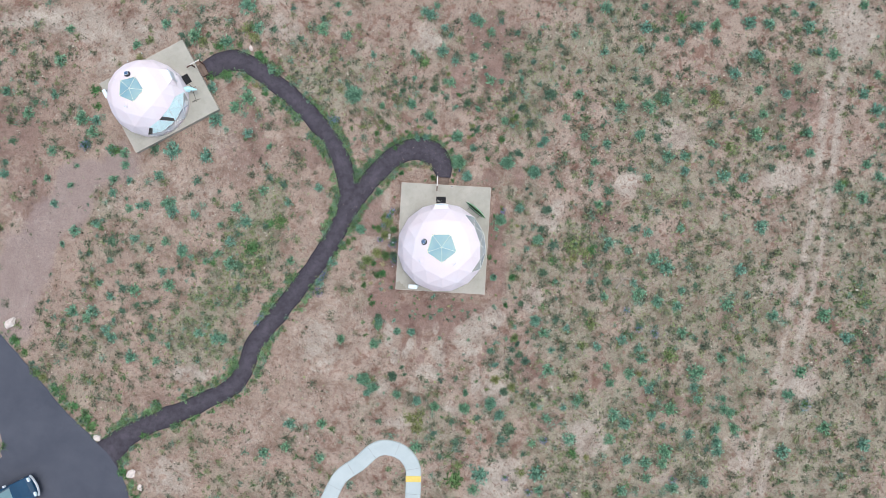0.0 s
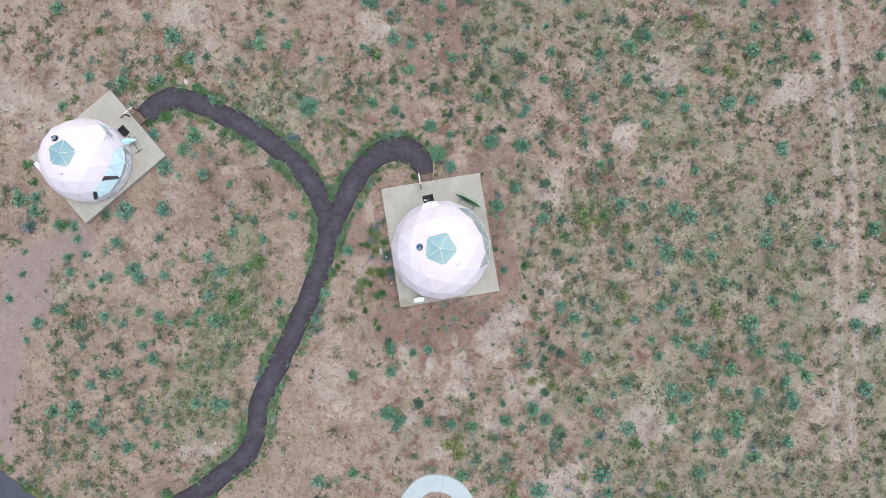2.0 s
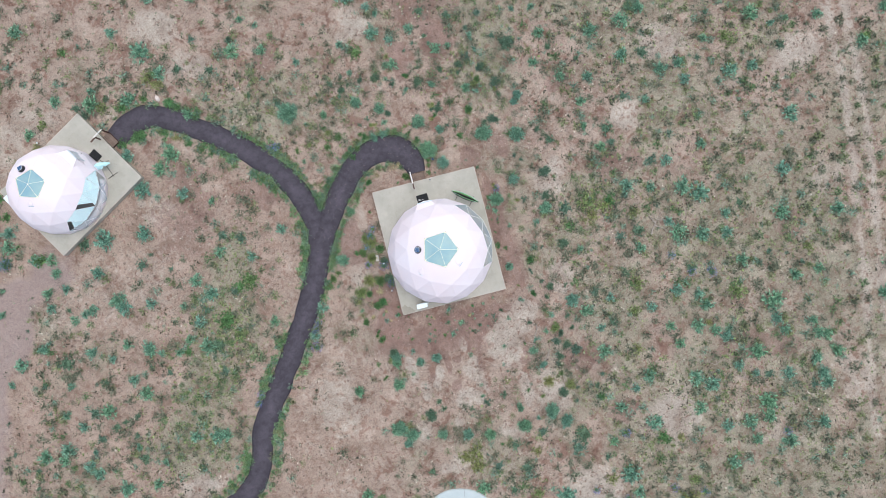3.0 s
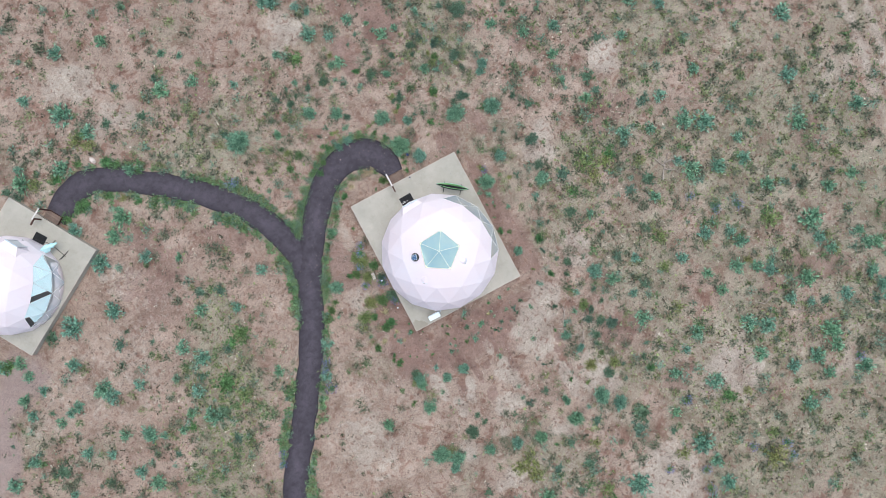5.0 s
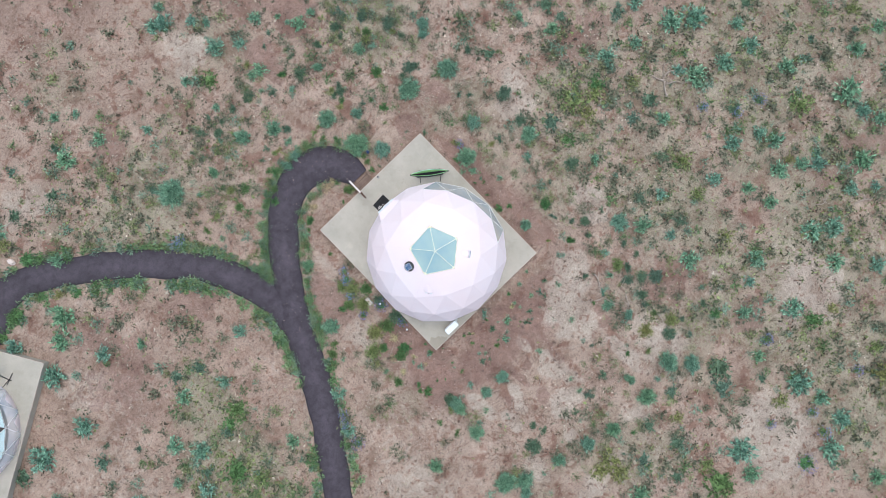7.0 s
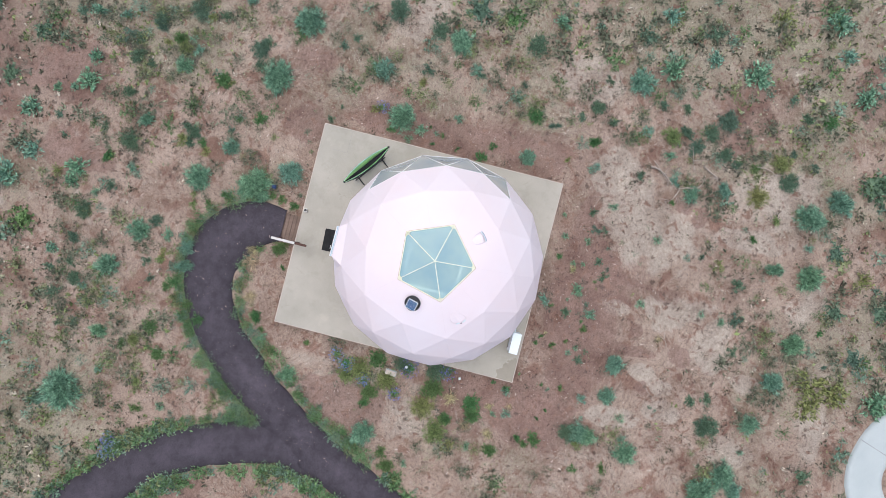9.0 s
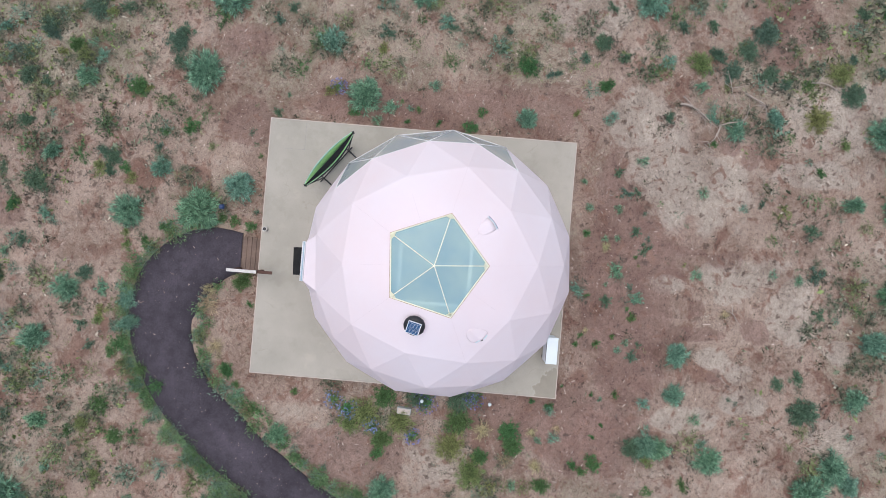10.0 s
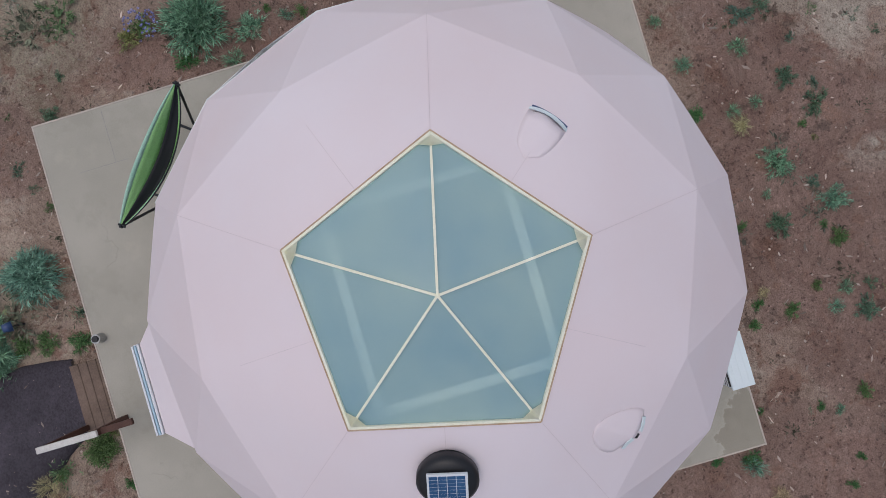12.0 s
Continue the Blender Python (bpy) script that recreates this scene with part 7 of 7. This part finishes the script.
def scrub():
    rng = np.random.RandomState(5)
    fine = [rosette(rng, 190, 0.35, 0.24, 0.028, 0.6, 0.1) for _ in range(6)]
    coarse = [rosette(rng, 92, 0.3, 0.30, 0.062, 0.6, 0.1) for _ in range(8)]
    names = ("sage_scrub", "green_scrub", "grey_scrub", "olive_scrub")
    words = ("small blue-green sage plants scattered over the soil", "small green weeds scattered over the soil", "grey-green dry scrub scattered over the soil", "olive tinted scrub scattered over the soil")
    for k, (step, gain) in enumerate(((1.15, 0.8), (1.35, 0.7), (0.72, 0.9), (0.95, 0.75))):
        x, y, r = scattered(step, lambda a, b: lush(a, b) * gain * np.where(np.hypot(a, b) > 14, 0.62, 0.85), 101 + k)
        rad = (0.18 + 0.36 * r.rand(len(x)) ** 1.5) * (1.15 if k == 2 else 1.0)
        p = np.column_stack([x, y, rad, rad * r.uniform(0.5, 0.9, len(x))])
        close = (abs(x) < 8.5) & (abs(y + 1) < 14.5)
        joined(names[k], p[close], 7 + k, SCRUB_MATS[k], fine, words[k], "scrub")
        joined(names[k], p[~close], 17 + k, SCRUB_MATS[k], coarse, words[k] + " further off", "scrub")
    x, y, r = scattered(0.75, lambda a, b: np.clip(1.3 * blobs(a, b, THICK, 13), 0, 0.6), 231)
    rad = 0.2 + 0.3 * r.rand(len(x)) ** 1.5
    joined("thicket_shrubs", np.column_stack([x, y, rad, rad * 0.7]), 41, SCRUB_MATS[1], coarse, "green shrubs crowded in the thicket beside the path", "shrubs")
    tuft = [rosette(rng, 7, 0.5, 0.9, 0.17, 0.5, 0.2) for _ in range(8)]
    clump = [rosette(rng, 10, 0.4, 0.7, 0.2, 0.5, 0.2) for _ in range(8)]
    x, y, r = scattered(0.25, lambda a, b: np.clip(lush(a, b) * 1.0 + 0.03, 0, 1) * 0.7 + 0.5 * blobs(a, b, THICK, 13), 201, 0.05)
    rad = 0.05 + 0.13 * r.rand(len(x)) ** 1.5 + 0.05 * blobs(x, y, THICK, 13)
    p = np.column_stack([x, y, rad, rad])
    green = r.rand(len(x)) < 0.16 + 0.75 * np.maximum(blobs(x, y, GRASSY, 11), blobs(x, y, THICK, 13)) + 0.4 * meadow(x, y)
    near = (abs(x) < 8.5) & (abs(y + 1) < 9)
    pale = r.rand(len(x)) < 0.42
    blade = [rosette(rng, 30, 0.5, 0.7, 0.035, 0.5, 0.2) for _ in range(8)]
    for who, shape, words in ((near, blade, ""), (~near, tuft, " further off")):
        joined("dry_tufts", p[~green & ~pale & who], 21, TUFT, shape, "dry buff grass tufts on the desert soil" + words, "grass")
        joined("bleached_tufts", p[~green & pale & who], 25, PALE_TUFT, shape, "bleached pale grass tufts on the desert soil" + words, "grass")
        joined("green_tufts", p[green & who], 23, GREEN_TUFT, shape, "yellow-green grass tufts in the greener patches" + words, "grass")
    x, y, r = scattered(0.38, lambda a, b: (0.26 + 0.5 * lush(a, b)) * (1 - 0.8 * wash(a, b)) * (1 - 0.75 * on_deck(a, b, 2.2)), 202, 0.05)
    rad = 0.06 + 0.17 * r.rand(len(x)) ** 1.6
    p = np.column_stack([x, y, rad, rad * 0.6])
    close = (abs(x) < 8.5) & (abs(y + 1) < 14.5)
    wisp = [rosette(rng, 28, 0.4, 0.45, 0.055, 0.5, 0.2) for _ in range(8)]
    joined("dead_tufts", p[close], 22, SPECK, wisp, "small dark dead tufts on bare soil", "grass")
    joined("dead_tufts", p[~close], 24, SPECK, clump, "small dark dead tufts on bare soil further off", "grass")


scrub()


def path_weeds():
    """Weeds that line the paths and the road, thicker on some stretches."""
    rng = np.random.RandomState(9)
    spots = []
    for line, gain in ((PATH_A, 1.25), (PATH_B, 1.1)):
        d = np.gradient(line[:, :2], axis=0)
        d /= np.linalg.norm(d, axis=1)[:, None]
        side = np.stack([d[:, 1], -d[:, 0]], 1)
        for i in range(4, len(line) - 3):
            for sgn in (-1, 1):
                dense = rough_noise(np.array([i * 0.25]), np.array([sgn * 40.0]), 1.3, 33)[0]
                for _ in range(rng.poisson(max(0, dense - 0.33) * 15 * gain * (1.0 if sgn < 0 else 0.8))):
                    off = line[i, 2] + 0.03 + abs(rng.normal(0, 0.24))
                    spots.append((*(line[i, :2] + side[i] * sgn * off + rng.normal(0, 0.1, 2)), 0.11 + 0.28 * rng.rand() ** 1.4))
    for line, sgn, lo, hi, many in ((PATH_B, -1, 14, 44, 6.5), (PATH_B, 1, 6, 26, 1.3), (PATH_A, 1, 127, 158, 6.5), (PATH_A, -1, 112, 150, 3.0)):
        d = np.gradient(line[:, :2], axis=0)
        d /= np.linalg.norm(d, axis=1)[:, None]
        for i in range(lo, min(hi, len(line) - 3)):
            for _ in range(rng.poisson(many * (0.25 + 1.3 * rough_noise(np.array([i * 0.25]), np.array([sgn * 9.0]), 1.5, 35)[0]))):
                off = line[i, 2] + 0.02 + abs(rng.normal(0, 0.24))
                spots.append((*(line[i, :2] + np.array((d[i, 1], -d[i, 0])) * sgn * off + rng.normal(0, 0.08, 2)), 0.13 + 0.18 * rng.rand()))
    for i in range(4, len(ROAD_EDGE) - 14):
        for _ in range(rng.poisson(3.2)):
            spots.append((ROAD_EDGE[i, 0] + 0.3 + abs(rng.normal(0, 0.4)), ROAD_EDGE[i, 1] + rng.normal(0, 0.3), 0.12 + 0.28 * rng.rand() ** 1.5))
    p = np.array(spots)
    p = p[~(on_deck(p[:, 0], p[:, 1], 0.05) | (near_line(p[:, 0], p[:, 1], PATH_A) < -0.08) | (near_line(p[:, 0], p[:, 1], PATH_B) < -0.08))]
    leafy = [rosette(rng, 180, 0.4, 0.24, 0.03, 0.6, 0.1) for _ in range(6)]
    broad = [rosette(rng, 64, 0.35, 0.38, 0.085, 0.6, 0.1) for _ in range(8)]
    who = rng.rand(len(p))
    close = (abs(p[:, 0]) < 8.5) & (abs(p[:, 1] + 1) < 13)
    for lo, hi, mat, name, words in ((0, 0.58, WEED, "path_weeds", "bright green weeds lining the gravel path"), (0.58, 0.86, SCRUB_MATS[0], "path_sage", "blue-green sage seedlings lining the gravel path"), (0.86, 1, SCRUB_MATS[3], "path_olive_weeds", "olive weeds lining the gravel path")):
        for near, leaves in ((close, leafy), (~close, broad)):
            q = p[(who >= lo) & (who < hi) & near]
            joined(name, np.column_stack([q, q[:, 2] * 0.95]), 31, mat, leaves, words, "weeds")


WEED = foliage("path_weed_leaves", (0.125, 0.225, 0.095), (0.205, 0.330, 0.160), True)
path_weeds()


def dead_branch(points, r, side_twigs, seed):
    rng = random.Random(seed)
    line = spline(points, 0.15)
    bm = bmesh.new()
    n = len(line)
    rings = []
    for i, q in enumerate(line):
        d = line[min(i + 1, n - 1)][:2] - line[max(i - 1, 0)][:2]
        d = Vector((d[0], d[1], 0)).normalized()
        s = Vector((-d.y, d.x, 0))
        rad = 0.6 * r * (1 - 0.75 * i / (n - 1)) * (1 + 0.25 * rng.uniform(-1, 1))
        c = Vector((q[0] + 0.05 * math.sin(i * 1.1 + seed), q[1] + 0.05 * math.cos(i * 0.8 + seed), rad + 0.03 + 0.05 * math.sin(i * 0.6)))
        rings.append([bm.verts.new(c + s * rad * math.cos(t) + Vector((0, 0, 1)) * rad * math.sin(t)) for t in np.arange(6) * math.tau / 6])
    for a, b in zip(rings, rings[1:]):
        for k in range(6):
            bm.faces.new((a[k], a[(k + 1) % 6], b[(k + 1) % 6], b[k]))
    bm.faces.new(rings[0])
    bm.faces.new(rings[-1])
    for _ in range(side_twigs):
        q = line[rng.randrange(n // 4, n)]
        t = rng.uniform(0, math.tau)
        cone(bm, (q[0], q[1], 0.06), (q[0] + 0.35 * math.cos(t), q[1] + 0.35 * math.sin(t), rng.uniform(0.05, 0.25)), 0.014, 0.005, 5)
    bmesh.ops.recalc_face_normals(bm, faces=bm.faces)
    tagged(part("dead_branch", bm, DEADWOOD, smooth=True), "bleached dead branch lying among the scrub", "branch", "fallen branches")


dead_branch([(-16.25, 16.97), (-16.0, 16.9), (-15.78, 16.72)], 0.05, 1, 11)
dead_branch([(5.33, -7.72), (5.13, -8.30), (4.85, -8.66), (4.73, -8.92)], 0.06, 4, 0)
dead_branch([(4.73, -8.92), (4.91, -9.32), (5.14, -9.67), (5.51, -9.83)], 0.05, 4, 1)
dead_branch([(4.73, -8.92), (4.37, -8.71), (4.16, -8.51)], 0.04, 4, 2)
dead_branch([(5.81, -9.58), (5.68, -9.94), (5.49, -10.23), (5.41, -10.27)], 0.06, 4, 3)
dead_branch([(6.50, -8.99), (6.13, -9.15), (5.75, -9.25)], 0.05, 4, 4)
dead_branch([(6.35, -11.58), (6.22, -12.09), (6.05, -12.64)], 0.04, 2, 5)
dead_branch([(5.59, -7.80), (5.26, -8.05), (5.13, -8.23)], 0.03, 2, 6)
dead_branch([(-0.84, -9.61), (-0.92, -9.78), (-1.03, -9.87)], 0.03, 2, 7)

# a dead tree lying in the scrub, and snags beside the track
dead_branch([(15.0, -3.4), (15.4, -2.9), (15.7, -2.5), (16.2, -2.0)], 0.10, 9, 8)
dead_branch([(15.5, -2.8), (15.9, -3.1), (16.2, -3.5)], 0.08, 7, 9)
dead_branch([(15.6, -2.6), (15.3, -2.2), (15.2, -1.8)], 0.08, 7, 10)
dead_branch([(15.7, -2.5), (16.2, -2.6), (16.6, -2.9)], 0.07, 7, 11)
dead_branch([(18.35, -14.9), (18.9, -15.1), (19.4, -15.35)], 0.05, 4, 12)
dead_branch([(18.9, -15.1), (19.1, -14.6)], 0.04, 3, 13)
dead_branch([(16.7, -13.4), (17.2, -13.6), (17.75, -13.5)], 0.05, 4, 14)


def litter():
    """Pebbles and chips of dry stems on the bare soil round the near dome."""
    rng = np.random.RandomState(77)
    stone = np.array([(1, 0, 0.2), (0.2, 0.9, 0.25), (-0.9, 0.3, 0.2), (-0.3, -0.8, 0.2), (0.05, 0.05, 0.75), (0.3, 0.2, -0.3)])
    quads = np.array([(0, 1, 4, 4), (1, 2, 4, 4), (2, 3, 4, 4), (3, 0, 4, 4)])[:, :3]
    x, y, r = scattered(0.14, lambda a, b: 0.40 * np.clip(1.3 - np.hypot(a, b) / 14, 0, 1) * (0.5 + rough_noise(a, b, 1.5, 8)), 88, 0.02, (-13, 13, -13, 13))
    size = 0.006 + 0.024 * rng.rand(len(x)) ** 2.5
    a = rng.rand(len(x)) * math.tau
    long = np.where(rng.rand(len(x)) < 0.25, 3.0, 1.0)
    px, py = stone[None, :, 0] * (size * long)[:, None], stone[None, :, 1] * size[:, None]
    v = np.stack([px * np.cos(a)[:, None] - py * np.sin(a)[:, None] + x[:, None], px * np.sin(a)[:, None] + py * np.cos(a)[:, None] + y[:, None], stone[None, :, 2] * size[:, None] + 0.005 + 0 * px], 2).reshape(-1, 3)
    f = (quads[None] + (np.arange(len(x)) * len(stone))[:, None, None]).reshape(-1, 3)
    z = (rough_noise(v[:, 0], v[:, 1], 1.6, 31) - 0.62) * 0.10
    v[:, 2] += z
    a = v.reshape(-1, len(stone), 3)[:260].copy()
    a[:, :, :2] -= a[:, :1, :2]
    k = rng.randint(0, len(PATH_B), len(a))
    a[:, :, :2] = a[:, :, :2] * 0.7 + PATH_B[k, None, :2] + rng.uniform(-0.75, 0.75, (len(a), 1, 2))
    a[:, :, 2] = 0.055 + np.maximum(a[:, :, 2] - a[:, :, 2].min(axis=1, keepdims=True), 0) * 0.6
    f = np.concatenate([f, (quads[None] + (np.arange(len(a)) * len(stone))[:, None, None]).reshape(-1, 3) + len(v)])
    v = np.concatenate([v, a.reshape(-1, 3)])
    tagged(new("pebbles", np_mesh("pebbles", v, f, PEBBLE)), "pale pebbles and dry stem chips on bare soil", "pebbles", kind="stuff")




def clods():
    """Crumbs of red earth and dried mud on the bare soil round the near dome."""
    rng = np.random.RandomState(79)
    lump = np.array([(1, 0, 0), (0.3, 0.95, 0), (-0.8, 0.6, 0), (-0.7, -0.6, 0), (0.3, -0.9, 0), (0.1, 0.05, 0.6)])
    sides = np.array([(0, 1, 5), (1, 2, 5), (2, 3, 5), (3, 4, 5), (4, 0, 5)])
    x, y, r = scattered(0.095, lambda a, b: np.clip(0.16 + 0.9 * inside(a, b, MUDS, 145) + 0.9 * (rough_noise(a, b, 0.9, 18) - 0.45), 0, 0.85) * np.clip(2.2 - np.hypot(a, b) / 6, 0, 1), 91, 0.03, (-12, 12, -12, 12))
    size = 0.007 + 0.026 * rng.rand(len(x)) ** 3
    a = rng.rand(len(x)) * math.tau
    squash = rng.uniform(0.5, 1.0, len(x))
    px, py = lump[None, :, 0] * size[:, None], lump[None, :, 1] * (size * squash)[:, None]
    v = np.stack([px * np.cos(a)[:, None] - py * np.sin(a)[:, None] + x[:, None], px * np.sin(a)[:, None] + py * np.cos(a)[:, None] + y[:, None], lump[None, :, 2] * size[:, None] + 0 * px], 2)
    v[:, :, 2] += ((rough_noise(x, y, 1.6, 31) - 0.62) * 0.10 - 0.003)[:, None]
    f = (sides[None] + (np.arange(len(x)) * len(lump))[:, None, None]).reshape(-1, 3)
    tagged(new("soil_clods", np_mesh("soil_clods", v.reshape(-1, 3), f, CRUMB)), "crumbled clods of red-brown earth on bare soil", "clods", kind="stuff")


def bleached_chips():
    """Split chips of bleached wood lying on the soil round the near dome."""
    rng = np.random.RandomState(83)
    spot = np.column_stack([rng.uniform(-8, 8, 900), rng.uniform(-9.5, 8, 900)])
    spot = spot[~blocked(spot[:, 0], spot[:, 1], 0.15)][:210]
    long, wide = 0.02 + 0.055 * rng.rand(len(spot)) ** 2, rng.uniform(0.006, 0.014, len(spot))
    a = rng.rand(len(spot)) * math.tau
    shape = np.array([(-1, -0.2, 0), (0.5, -1, 0), (1, 0.1, 0), (-0.5, 0.9, 0), (-0.9, -0.1, 1), (0.45, -0.7, 1), (0.9, 0.1, 1), (-0.45, 0.6, 1)])
    px, py = shape[None, :, 0] * long[:, None], shape[None, :, 1] * wide[:, None]
    z = (rough_noise(spot[:, 0], spot[:, 1], 1.6, 31) - 0.62) * 0.10 + 0.004
    v = np.stack([px * np.cos(a)[:, None] - py * np.sin(a)[:, None] + spot[:, :1], px * np.sin(a)[:, None] + py * np.cos(a)[:, None] + spot[:, 1:], shape[None, :, 2] * 0.012 + z[:, None] + 0 * px], 2)
    q = np.array([(4, 5, 6, 7), (0, 1, 5, 4), (1, 2, 6, 5), (2, 3, 7, 6), (3, 0, 4, 7)])
    f = (q[None] + (np.arange(len(spot)) * 8)[:, None, None]).reshape(-1, 4)
    tagged(new("wood_chips", np_mesh("wood_chips", v.reshape(-1, 3), f, CHIP)), "bleached wood chips lying on bare soil", "wood chips", kind="stuff")


PEBBLE = foliage("pebble_mix", (0.30, 0.23, 0.19), (0.48, 0.41, 0.35), True)
CRUMB = foliage("earth_crumbs", (0.165, 0.105, 0.082), (0.29, 0.205, 0.165), True)
CHIP = foliage("bleached_chips", (0.50, 0.42, 0.36), (0.66, 0.58, 0.50), True)
litter()
clods()
bleached_chips()
